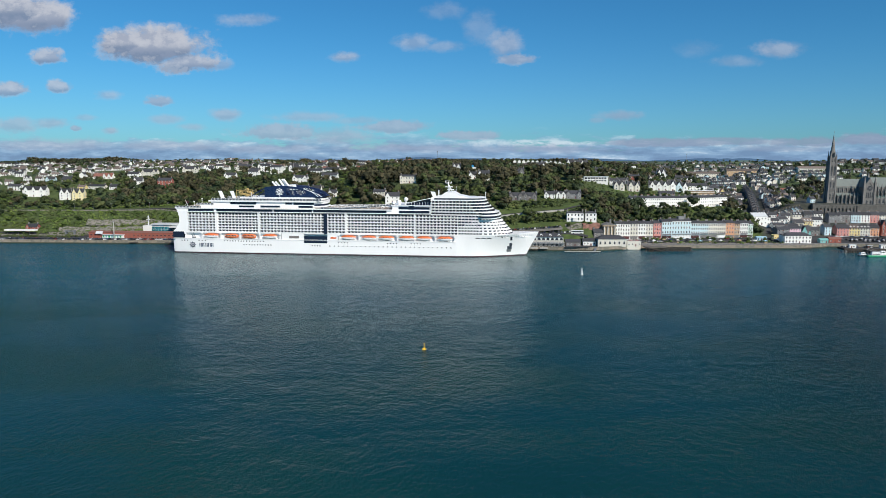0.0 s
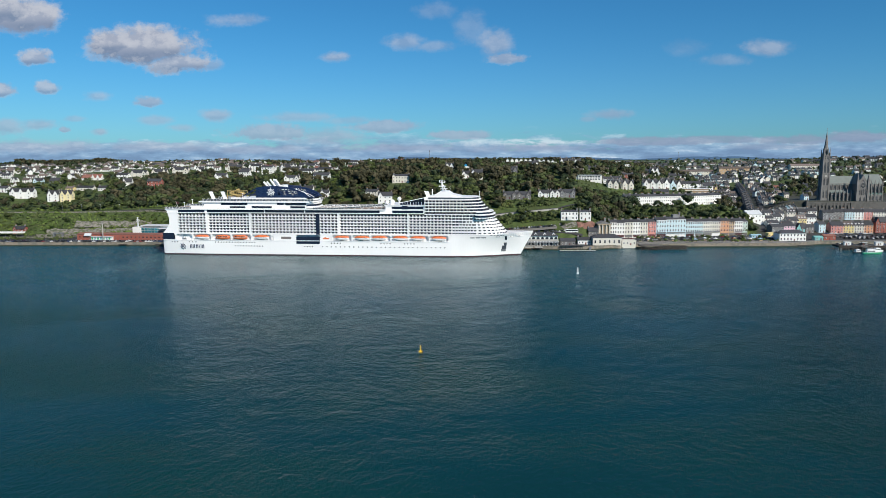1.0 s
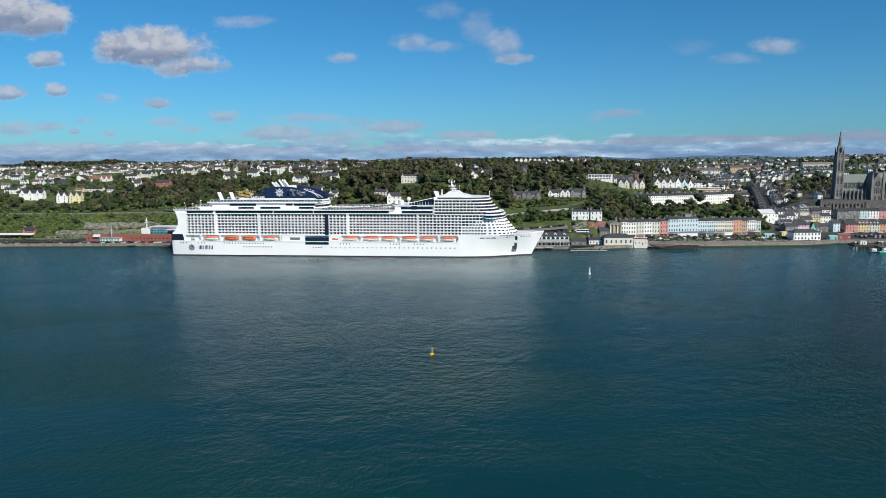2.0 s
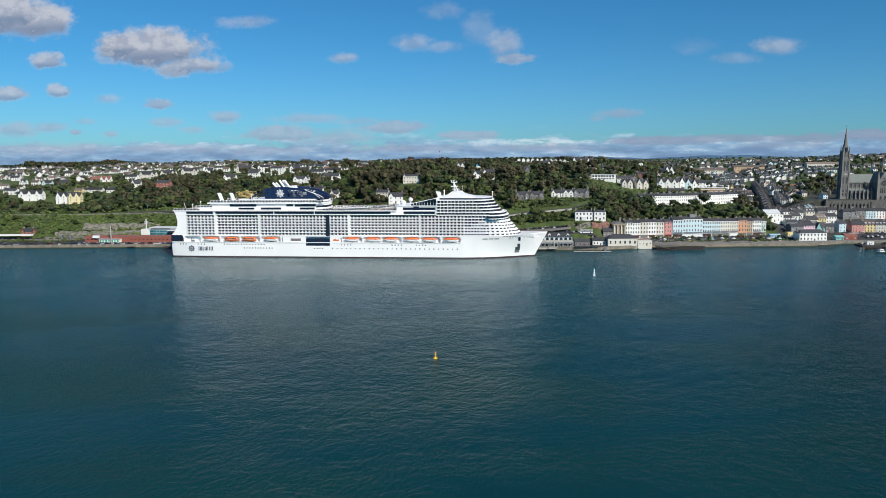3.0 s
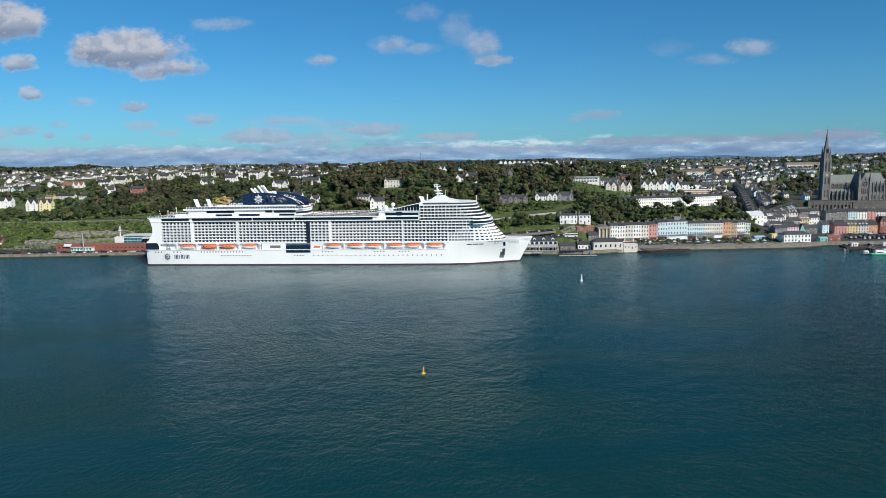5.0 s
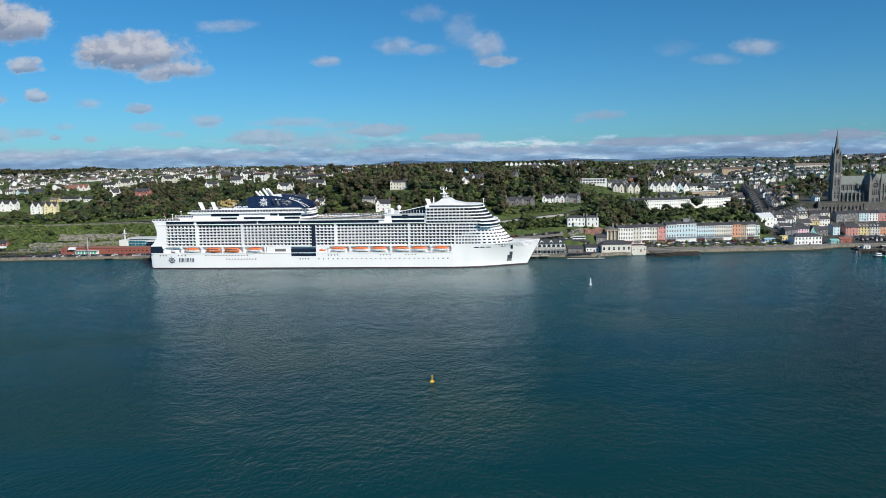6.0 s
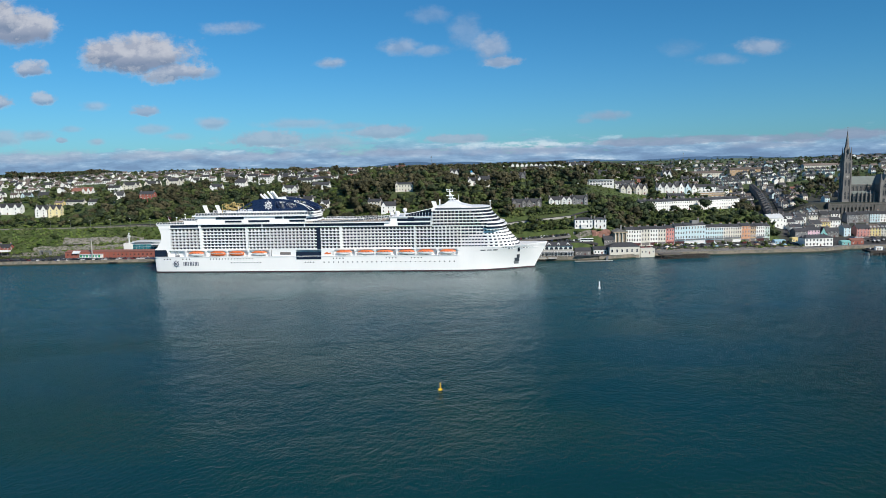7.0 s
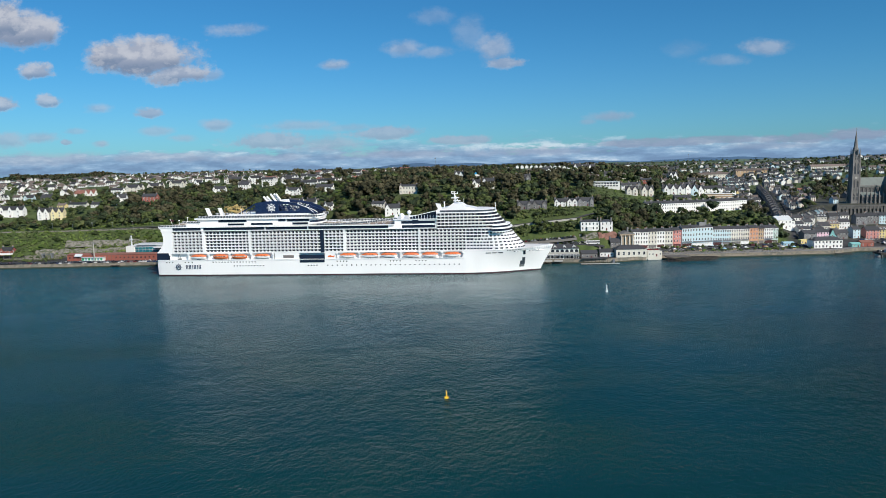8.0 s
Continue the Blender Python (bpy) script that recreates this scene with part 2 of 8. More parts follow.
def meadow():
    """Rough grass and scrub, with fields in the far country."""
    m = bpy.data.materials.new("grass_and_scrub")
    m.use_nodes = True
    n = Nodes(m.node_tree)
    where = n.add("ShaderNodeNewGeometry").outputs["Position"]
    broad, tuft, grain = n.noise(where, 0.02, 5), n.noise(where, 0.14, 5, 0.65), n.noise(where, 1.2, 3)
    near = n.ramp(tuft, [(0.30, (0.030, 0.048, 0.013)), (0.46, (0.052, 0.080, 0.020)), (0.60, (0.075, 0.108, 0.027)), (0.76, (0.110, 0.124, 0.046))])
    cells = n.add("ShaderNodeTexVoronoi", Vector=n.scaled(where, 1, 0.6, 0), Scale=0.0045)
    hue = n.add("ShaderNodeSeparateColor", Color=cells.outputs["Color"]).outputs[0]
    fields = n.ramp(hue, [(0.0, (0.026, 0.046, 0.026)), (0.35, (0.060, 0.105, 0.032)), (0.6, (0.085, 0.13, 0.045)), (0.85, (0.12, 0.12, 0.06))])
    apart = n.add("ShaderNodeTexVoronoi", Vector=n.scaled(where, 1, 0.6, 0), Scale=0.0045)
    apart.feature = "DISTANCE_TO_EDGE"
    fields = n.mix(n.span(apart.outputs["Distance"], 0.03, 0.07), (0.022, 0.038, 0.020, 1), fields)
    y = n.add("ShaderNodeSeparateXYZ", Vector=where).outputs[1]
    colour = n.mix(n.span(y, 1250, 1700), near, fields)
    colour = n.mix(n.math("MULTIPLY", n.span(broad, 0.45, 0.7), 0.5), colour, (0.05, 0.06, 0.02, 1))
    xyz = n.add("ShaderNodeSeparateXYZ", Vector=where)
    paved = n.ramp(tuft, [(0.3, (0.026, 0.027, 0.028)), (0.55, (0.042, 0.041, 0.040)), (0.75, (0.072, 0.068, 0.060))])
    ragged = n.math("MULTIPLY_ADD", n.math("SUBTRACT", tuft, 0.5), 30.0, xyz.outputs[0])
    town = n.math("MULTIPLY", n.math("MULTIPLY", n.span(ragged, 322, 332), n.span(ragged, 760, 720)), n.span(xyz.outputs[1], 1080, 1040))
    low_quay = n.span(n.math("MULTIPLY_ADD", n.math("SUBTRACT", tuft, 0.5), 1.2, xyz.outputs[2]), 5.3, 4.9)
    colour = n.mix(n.math("MAXIMUM", n.math("MULTIPLY", town, 0.85), low_quay), colour, paved)
    shader = n.add("ShaderNodeBsdfPrincipled", Base_Color=colour, Roughness=0.95)
    n.put(shader, "Normal", n.add("ShaderNodeBump", Strength=0.6, Distance=0.6, Height=n.math("ADD", tuft, n.math("MULTIPLY", grain, 0.3))).outputs[0])
    n.add("ShaderNodeOutputMaterial", Surface=shader)
    return m


def foliage(name, dark, light, dry=None):
    """Leaves: each spray has its own tone, and each tree leans to its own tint."""
    m = bpy.data.materials.new(name)
    m.use_nodes = True
    n = Nodes(m.node_tree)
    spot = n.add("ShaderNodeNewGeometry")
    island = spot.outputs["Random Per Island"]
    stand_tone = n.noise(n.scaled(spot.outputs["Position"], 1, 1, 0.3), 0.085, 2)
    wide_tone = n.noise(n.scaled(spot.outputs["Position"], 1, 1, 0.1, 4, 9), 0.03, 3)
    colour = n.mix(island, (*dark, 1), (*light, 1))
    if dry:
        colour = n.mix(n.span(n.math("MULTIPLY_ADD", stand_tone, 0.6, n.math("MULTIPLY", wide_tone, 0.6)), 0.54, 0.74, 0, 0.6), colour, (*dry, 1))
    tone = n.add("ShaderNodeHueSaturation", Hue=n.span(wide_tone, 0.35, 0.65, 0.485, 0.515), Value=n.span(stand_tone, 0.34, 0.66, 0.6, 1.5), Color=colour)
    shader = n.add("ShaderNodeBsdfPrincipled", Base_Color=tone.outputs[0], Roughness=0.75)
    shader.inputs["Specular IOR Level"].default_value = 0.25
    n.add("ShaderNodeOutputMaterial", Surface=shader)
    return m


WATER, MEADOW = sea(), meadow()
SHIP_WHITE = surface("white_ship_paint", (0.91, 0.905, 0.90), 0.35, 0.05, 0.06, 0.8, stretch=(1, 1, 0.2))
# dark tone that paints shade into the balcony recesses
SHIP_SHADE = surface("painted_recess_shade", (0.19, 0.17, 0.16), 0.6, 0.15, 0.4, 3)
SHIP_NAVY = surface("navy_funnel_paint", (0.012, 0.026, 0.075), 0.3, 0.15, 0.2, 2)
SHIP_GLASS = glass("dark_ship_glass", (0.012, 0.018, 0.035), 0.1)
SHIP_RAIL = surface("grey_rail_glass", (0.055, 0.068, 0.085), 0.3, 0.2, 0.5, 4)
SHIP_RED = surface("red_boot_topping", (0.06, 0.018, 0.022), 0.5, 0.25, 0.2, 2)
SHIP_DECK = surface("teak_deck", (0.34, 0.27, 0.20), 0.7, 0.2, 0.3, 4)
ORANGE = surface("lifeboat_orange", (0.72, 0.18, 0.06), 0.45, 0.1, 0.4, 3)
SLIDE_TAN = surface("tan_water_slide", (0.46, 0.34, 0.13), 0.4, 0.1, 0.3, 3)
# both hill colours have the blue of aerial haze mixed in
FAR_HILL = surface("far_hills_painted_haze", (0.060, 0.100, 0.135), 1.0, 0.3, 0.006, 0.03, second_colour=(0.085, 0.125, 0.110), stretch=(1, 1, 6))
BLUE_HILL = surface("blue_hills_painted_haze", (0.060, 0.120, 0.215), 1.0, 0.2, 0.003, 0.02)
STEEL = surface("painted_grey_steel", (0.20, 0.21, 0.22), 0.5, 0.2, 0.5, 4, metal=0.3)


# ---- building helpers ----
class Mesh:
    """Gathers simple solids into one mesh, with a material slot for each face."""

    def __init__(self):
        self.verts, self.faces, self.slots = [], [], []

    def add(self, verts, faces, slot=0):
        base = len(self.verts)
        self.verts += [tuple(v) for v in verts]
        self.faces += [tuple(base + i for i in f) for f in faces]
        self.slots += [slot] * len(faces)
        return self

    def box(self, x0, x1, y0, y1, z0, z1, slot=0):
        return self.add([(x, y, z) for z in (z0, z1) for y in (y0, y1) for x in (x0, x1)],
                        [(0, 2, 3, 1), (4, 5, 7, 6), (0, 1, 5, 4), (2, 6, 7, 3), (0, 4, 6, 2), (1, 3, 7, 5)], slot)

    def plan(self, outline, z0, z1, slot=0):
        """A slab with that outline (counter-clockwise from above)."""
        k = len(outline)
        verts = [(x, y, z0) for x, y in outline] + [(x, y, z1) for x, y in outline]
        return self.add(verts, [tuple(range(k))[::-1], tuple(range(k, 2 * k))] + [(i, (i + 1) % k, k + (i + 1) % k, k + i) for i in range(k)], slot)

    def side(self, outline, y0, y1, slot=0):
        """A slab whose outline is given in x and z."""
        k = len(outline)
        verts = [(x, y0, z) for x, z in outline] + [(x, y1, z) for x, z in outline]
        return self.add(verts, [tuple(range(k)), tuple(range(k, 2 * k))[::-1]] + [(i, k + i, k + (i + 1) % k, (i + 1) % k) for i in range(k)], slot)

    def tube(self, a, b, r0, r1=None, sides=8, slot=0):
        a, b = Vector(a), Vector(b)
        r1 = r0 if r1 is None else r1
        along = (b - a).normalized()
        u = along.orthogonal().normalized()
        v = along.cross(u)
        ring = [(math.cos(2 * math.pi * i / sides), math.sin(2 * math.pi * i / sides)) for i in range(sides)]
        verts = [a + r0 * (c * u + s * v) for c, s in ring] + [b + r1 * (c * u + s * v) for c, s in ring]
        return self.add(verts, [tuple(range(sides))[::-1], tuple(range(sides, 2 * sides))] +
                        [(i, (i + 1) % sides, sides + (i + 1) % sides, sides + i) for i in range(sides)], slot)

    def ball(self, c, r, rz=None, rings=6, sides=10, slot=0):
        rz = rz or r
        verts = [(c[0] + r * math.sin(math.pi * j / rings) * math.cos(2 * math.pi * i / sides),
                  c[1] + r * math.sin(math.pi * j / rings) * math.sin(2 * math.pi * i / sides),
                  c[2] + rz * math.cos(math.pi * j / rings)) for j in range(rings + 1) for i in range(sides)]
        return self.add(verts, [(j * sides + i, (j + 1) * sides + i, (j + 1) * sides + (i + 1) % sides, j * sides + (i + 1) % sides)
                                for j in range(rings) for i in range(sides)], slot)

    def gable(self, x0, x1, y0, y1, z0, z1, slot=0, over=0.0, hip=0.0):
        """A solid roof with its ridge along x; hip: how far the ridge draws in at each end."""
        ym = (y0 + y1) / 2
        x0, x1, y0, y1 = x0 - over, x1 + over, y0 - over, y1 + over
        return self.add([(x0, y0, z0), (x1, y0, z0), (x1, y1, z0), (x0, y1, z0), (x0 + hip, ym, z1), (x1 - hip, ym, z1)],
                        [(0, 3, 2, 1), (0, 1, 5, 4), (2, 3, 4, 5), (1, 2, 5), (3, 0, 4)], slot)

    def data(self, name, *materials):
        mesh = bpy.data.meshes.new(name)
        mesh.from_pydata(self.verts, [], self.faces)
        for m in materials:
            mesh.materials.append(m)
        if len(materials) > 1:
            mesh.polygons.foreach_set("material_index", self.slots)
        mesh.update()
        return mesh


def part(name, shape, material, parent=None, label=""):
    """Links a mesh under a thing or a part."""
    many = material if isinstance(material, (list, tuple)) else [material]
    ob = new(name, shape.data(name, *many) if isinstance(shape, Mesh) else shape)
    if parent is not None:
        ob.parent = parent
    return tagged(ob, label)


def thing(name, label, category, at=(0, 0, 0), turn=0.0, group=""):
    ob = new(name)
    ob.empty_display_size = 0.5
    ob.matrix_basis = pose(*at, 0, 0, turn)
    return tagged(ob, label, category, group)


def blend(x, table):
    """Straight-line reading of a table of pairs."""
    xs, ys = zip(*table)
    return float(np.interp(x, xs, ys))


# ---- the land: heights along lines that run inland from the shore ----
SHORE = [(-4500, 520), (-700, 628), (-445, 647), (-285, 661), (-100, 655), (90, 656), (135, 655), (187, 678), (345, 699), (374, 716), (520, 725), (900, 735), (4500, 700)]
LINES = [
    (-900, [(0, 3.0), (50, 3.2), (58, 5), (94, 25), (106, 26), (150, 31), (200, 43), (300, 55), (450, 62), (650, 67), (900, 70), (1400, 70), (2500, 62), (4300, 55)]),
    (-450, [(0, 3.0), (50, 3.2), (58, 5), (94, 25), (106, 26), (150, 31), (200, 45), (300, 60), (450, 69), (650, 76), (900, 79), (1400, 79), (2500, 70), (4300, 60)]),
    (-60, [(0, 3.0), (30, 4), (60, 21), (90, 41), (130, 56), (190, 68), (260, 73), (400, 77), (700, 79), (1400, 70), (2500, 66), (4300, 80)]),
    (120, [(0, 3.0), (18, 3.8), (22, 13.0), (35, 14.5), (38, 16), (43, 23.6), (52, 25), (90, 40), (130, 50), (210, 67), (300, 73), (430, 80), (600, 79), (1200, 76), (2500, 76), (4300, 84)]),
    (152, [(0, 3.0), (24, 3.8), (30, 8), (34, 15), (38, 23), (52, 25), (90, 39), (130, 50), (210, 66), (300, 72), (430, 79), (600, 79), (1200, 76), (2500, 76), (4300, 86)]),
    (172, [(0, 3.0), (46, 4.6), (52, 8), (84, 31), (100, 35), (140, 47), (210, 66), (300, 74), (450, 78), (700, 77), (1200, 75), (2500, 76), (4300, 76)]),
    (235, [(0, 3.0), (50, 4.6), (56, 8), (86, 32), (114, 34), (142, 41), (210, 57), (300, 66), (450, 71), (700, 74), (1200, 74), (2500, 78), (4300, 78)]),
    (308, [(0, 3.0), (55, 4.6), (62, 8), (94, 31), (122, 33), (152, 36), (210, 46), (300, 57), (450, 66), (700, 72), (1200, 74), (2500, 78), (4300, 78)]),
    (350, [(0, 3.0), (58, 4.6), (76, 9), (100, 16), (170, 26), (260, 34), (400, 46), (600, 58), (900, 70), (1500, 80), (2500, 82), (4300, 80)]),
    (405, [(0, 3.0), (60, 4.6), (72, 8), (88, 17), (108, 18), (122, 22), (129.5, 23), (132.5, 34.5), (205, 35), (300, 39), (420, 48), (600, 58), (900, 70), (1500, 80), (2500, 84), (4300, 80)]),
    (540, [(0, 3.0), (60, 4.6), (72, 8), (88, 17), (108, 18), (122, 22), (129.5, 23), (132.5, 34.5), (205, 36), (300, 46), (420, 61), (600, 72), (900, 76), (1500, 78), (2500, 84), (4300, 80)]),
    (700, [(0, 3.0), (60, 5), (90, 14), (150, 30), (250, 48), (400, 70), (700, 84), (1500, 85), (2500, 86), (4300, 80)]),
]


def shore(x):
    return blend(x, SHORE)


def ground_z(x, y):
    s = y - shore(x)
    if s < -0.5:
        return -6.0
    xs = [line[0] for line in LINES]
    if y > 1300:                                  # the far country fans out from the harbour
        x = 55 + (x - 55) * 1300 / y
    i = min(max(int(np.searchsorted(xs, x)) - 1, 0), len(xs) - 2)
    f = min(max((x - xs[i]) / (xs[i + 1] - xs[i]), 0.0), 1.0)
    f = f * f * (3 - 2 * f)
    z = blend(s, LINES[i][1]) * (1 - f) + blend(s, LINES[i + 1][1]) * f
    rough = min(max((s - 55) / 60, 0), 1) * 1.2 + min(max((s - 600) / 900, 0), 1) * 5
    far = min(max((s - 1200) / 1500, 0), 1) * 5
    return z + rough * math.sin(x * 0.031 + 1.3 * math.sin(y * 0.017)) * math.cos(y * 0.023) + far * math.sin(x * 0.0021 + 0.8 + y * 0.0012)


def build_ground():
    xs = sorted({*range(-4500, -800, 120), *range(-800, 760, 8), *range(760, 4500, 120)})
    rows = [-60, -4, -0.6, 0.3, 4, 8, 14, 18, 20, 22, 26, 29, 31, 35, 38, 40, 43, 46, 50, 54, 58, 64, 70, 78, 86, 94, 100, 106, 114, 121, 126, 129, 130, 131, 132, 133, 137] + list(range(144, 300, 10)) + list(range(300, 700, 20)) + list(range(700, 1500, 50)) + list(range(1500, 4301, 140))
    verts = [(x, shore(x) + s, ground_z(x, shore(x) + s)) for s in rows for x in xs]
    k = len(xs)
    faces = [(j * k + i, j * k + i + 1, (j + 1) * k + i + 1, (j + 1) * k + i) for j in range(len(rows) - 1) for i in range(k - 1)]
    m = Mesh().add(verts, faces)
    ob = part("ground", m, MEADOW)
    ob.data.polygons.foreach_set("use_smooth", [True] * len(faces))
    tagged(ob, "green hillside of grass and scrub rising from the harbour", "ground", kind="structure")
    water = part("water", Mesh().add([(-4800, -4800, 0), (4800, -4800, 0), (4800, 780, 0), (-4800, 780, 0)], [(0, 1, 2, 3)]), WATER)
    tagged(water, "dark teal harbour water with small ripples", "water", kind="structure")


def far_ridge(y, x0, x1, base, swing, seed, paint):
    """A long ridge at the edge of sight; its paint carries the blue of haze."""
    xs = np.arange(x0, x1, 40.0)
    top = [base + swing * (noise.noise((x * 0.0016 + seed, seed, 0)) + 0.5 * noise.noise((x * 0.005, seed, 3)) + 0.12 * noise.noise((x * 0.03, 1, seed))) for x in xs]
    top = [40 + (z - 40) * min(1.0, max(0.0, min(x - x0, x1 - x) / 420)) for x, z in zip(xs, top)]
    k = len(xs)
    verts = [(x, y, -5) for x in xs] + [(x, y + 30, z) for x, z in zip(xs, top)] + [(x, y + 80, -5) for x in xs]
    faces = [(i, i + 1, k + i + 1, k + i) for i in range(k - 1)] + [(k + i, k + i + 1, 2 * k + i + 1, 2 * k + i) for i in range(k - 1)]
    tagged(part("distant_hills", Mesh().add(verts, faces), paint), "far-off hills along the horizon, haze blue painted in", "hills", kind="structure")


build_ground()


def cliff(name, label, x0, y0, x1, y1, z0, z1, lean, material, seed):
    """An uneven rock face from one plan point to another, leaning back by that many metres."""
    k, rows_up = max(6, int(math.hypot(x1 - x0, y1 - y0) / 1.5)), 9
    nx, ny = -(y1 - y0) / math.hypot(x1 - x0, y1 - y0), (x1 - x0) / math.hypot(x1 - x0, y1 - y0)
    verts = []
    for j in range(rows_up + 1):
        for i in range(k + 1):
            f, h = i / k, j / rows_up
            x, y = x0 + (x1 - x0) * f, y0 + (y1 - y0) * f
            bulge = 1.5 * noise.noise((x * 0.22, h * 2.4 + seed, seed)) + 0.8 * noise.noise((x * 0.7, h * 6, seed))
            ragged = 2.2 * noise.noise((x * 0.13, seed, 9)) if j == rows_up else 0.0
            back = lean * h + (2.5 if j == rows_up else 0.0) + bulge
            verts.append((x + nx * back, y + ny * back, z0 + (z1 - z0) * h + ragged))
    w = k + 1
    faces = [(j * w + i, j * w + i + 1, (j + 1) * w + i + 1, (j + 1) * w + i) for j in range(rows_up) for i in range(k)]
    tagged(part(name, Mesh().add(verts, faces), material), label, "rock", kind="structure")


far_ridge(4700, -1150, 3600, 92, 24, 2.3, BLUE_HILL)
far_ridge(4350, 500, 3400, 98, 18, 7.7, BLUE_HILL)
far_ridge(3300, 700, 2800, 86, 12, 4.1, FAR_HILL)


# ---- the cruise ship at the quay: lengths along x, near side at y = 600, far side at y = 643 ----
SHIP_NEAR, SHIP_MID, SHIP_FAR = 600.0, 621.5, 643.0
ship = thing("cruise_ship", "huge white cruise ship with navy funnel moored at the quay", "ship", (-75, SHIP_MID, 0))


def on_ship(name, shape, material, parent=None, label=""):
    """A part of the ship, given in the harbour's own metres."""
    shape.verts = [(x + 75, y - SHIP_MID, z) for x, y, z in shape.verts]
    return part(name, shape, material, parent or ship, label)


def mirrored(shape):
    far = Mesh()
    far.add([(x, 2 * SHIP_MID - y, z) for x, y, z in shape.verts], [f[::-1] for f in shape.faces])
    far.slots = list(shape.slots)
    return far


def pair(name, draw, material, label="", parent=None):
    """The same part on the near and on the far side."""
    near, far = Mesh(), Mesh()
    draw(near)
    draw(far)
    return on_ship(name, near, material, parent, label), on_ship(name, mirrored(far), material, parent, label)


def both(draw):
    """Small pieces of both sides gathered together."""
    m, far = Mesh(), Mesh()
    draw(m)
    draw(far)
    far = mirrored(far)
    return m.add(far.verts, far.faces)


def hull_shape():
    """Stations from stern to stem: half breadth at the water and at the rail, and the rail's height."""
    stations = [(-241.5, 19.5, 20.5, 13.2), (-238, 20.6, 21.5, 13.2), (-200, 21.5, 21.5, 13.2), (-60, 21.5, 21.5, 13.2), (14, 21.4, 21.5, 13.2), (17, 21.3, 21.5, 19.0),
                (34, 19.2, 21.5, 19.2), (46, 15.0, 20.6, 19.4), (56, 10.6, 18.6, 19.6), (64, 6.6, 15.6, 19.9), (71, 3.2, 11.8, 20.2), (75, 1.4, 9.0, 20.5), (78.5, 0.25, 6.4, 20.8), (84, 0.2, 3.2, 21.0), (88.6, 0.15, 0.3, 21.3)]
    xs = np.arange(18.0, 78.1, 2.5)
    fair = []
    for column in (1, 2, 3):
        line = np.interp(np.arange(4.0, 92.1, 2.5), [s[0] for s in stations], [s[column] for s in stations])
        for _ in range(2):
            line[1:-1] = (line[:-2] + 2 * line[1:-1] + line[2:]) / 4
        fair.append(np.interp(xs, np.arange(4.0, 92.1, 2.5), line))
    bow = [(x, b0, b1, max(19.0, top)) for x, b0, b1, top in zip(xs, *fair)]
    stations = [s for s in stations if s[0] < 17.5] + bow + [s for s in stations if s[0] > 78.2]
    levels = [-3.0, 0.0, 0.9, 2.0, 4.0, 6.0, 8.0, 10.0, 12.0, 14.0, 16.0, 18.0, None]
    m, ring = Mesh(), 2 * len(levels)
    verts = []
    for x, b0, b1, top in stations:
        half = []
        for z in levels:
            z = top if z is None else min(z, top - 0.05)
            f = min(max(z / 20.0, 0.0), 1.0)
            b = b0 + (b1 - b0) * (f ** 1.4 if x > 20 else min(f * 2, 1))
            rake = 0.0
            if x > 78:
                rake = -(x - 77.5) * (1 - f) ** 0.9
            half.append((x + rake, b, z))
        verts += [(x_, SHIP_MID - b, z) for x_, b, z in half] + [(x_, SHIP_MID + b, z) for x_, b, z in reversed(half)]
    faces, slots = [], []
    for s in range(len(stations) - 1):
        for i in range(ring - 1):
            faces.append((s * ring + i, (s + 1) * ring + i, (s + 1) * ring + i + 1, s * ring + i + 1))
            low = i < 2 or i >= ring - 3
            slots.append(1 if low else 0)
    faces.append(tuple(range(ring)))
    slots.append(0)
    m.add(verts, faces)
    m.slots = slots
    return m


hull = on_ship("hull", hull_shape(), [SHIP_WHITE, SHIP_RED])
hull.data.polygons.foreach_set("use_smooth", [True] * len(hull.data.polygons))
hull.data.set_sharp_from_angle(angle=radians(28))
on_ship("main_deck", Mesh().plan([(-240, 600.6), (16, 600.6), (16, 642.4), (-240, 642.4)], 12.6, 13.1), SHIP_DECK, label="teak promenade deck")
on_ship("foredeck", Mesh().plan([(16, 601), (44, 602), (58, 605), (68, 609.6), (76, 614), (84, 620), (84, 623), (76, 629), (68, 633.4), (58, 638), (44, 641), (16, 642)], 17.0, 17.3), SHIP_WHITE)


def front_outline(x0, x1, half, round_by=16.0, aft_inset=0.0):
    """A deck's outline: straight sides and a rounded front."""
    pts = []
    for i in range(13):
        a = -math.pi / 2 + math.pi * i / 12
        pts.append((x1 - round_by + round_by * math.cos(a), SHIP_MID + half * math.sin(a)))
    return [(x0, SHIP_MID - half + aft_inset)] + pts + [(x0, SHIP_MID + half - aft_inset)]


# inner body of the superstructure, behind the balconies; its dark colour paints in their shade
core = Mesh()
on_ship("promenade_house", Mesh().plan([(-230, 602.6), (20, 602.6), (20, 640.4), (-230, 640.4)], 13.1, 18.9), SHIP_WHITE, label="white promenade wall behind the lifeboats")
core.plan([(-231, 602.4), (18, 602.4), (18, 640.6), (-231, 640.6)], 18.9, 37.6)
on_ship("superstructure", core, SHIP_SHADE, label="cabin fronts behind the balconies, painted dark for shade")

# balcony decks: seven rows, in bays between white pillars
ROW_Z, ROW_H = 19.0, 2.50
BAYS = [(-227.0, -201.4, 0.0), (-199.4, -161.8, 1.1), (-160.2, -101.4, 0.0), (-98.2, -82.4, 0.0), (-80.6, -20.8, 1.1), (-19.6, 17.5, 0.0)]


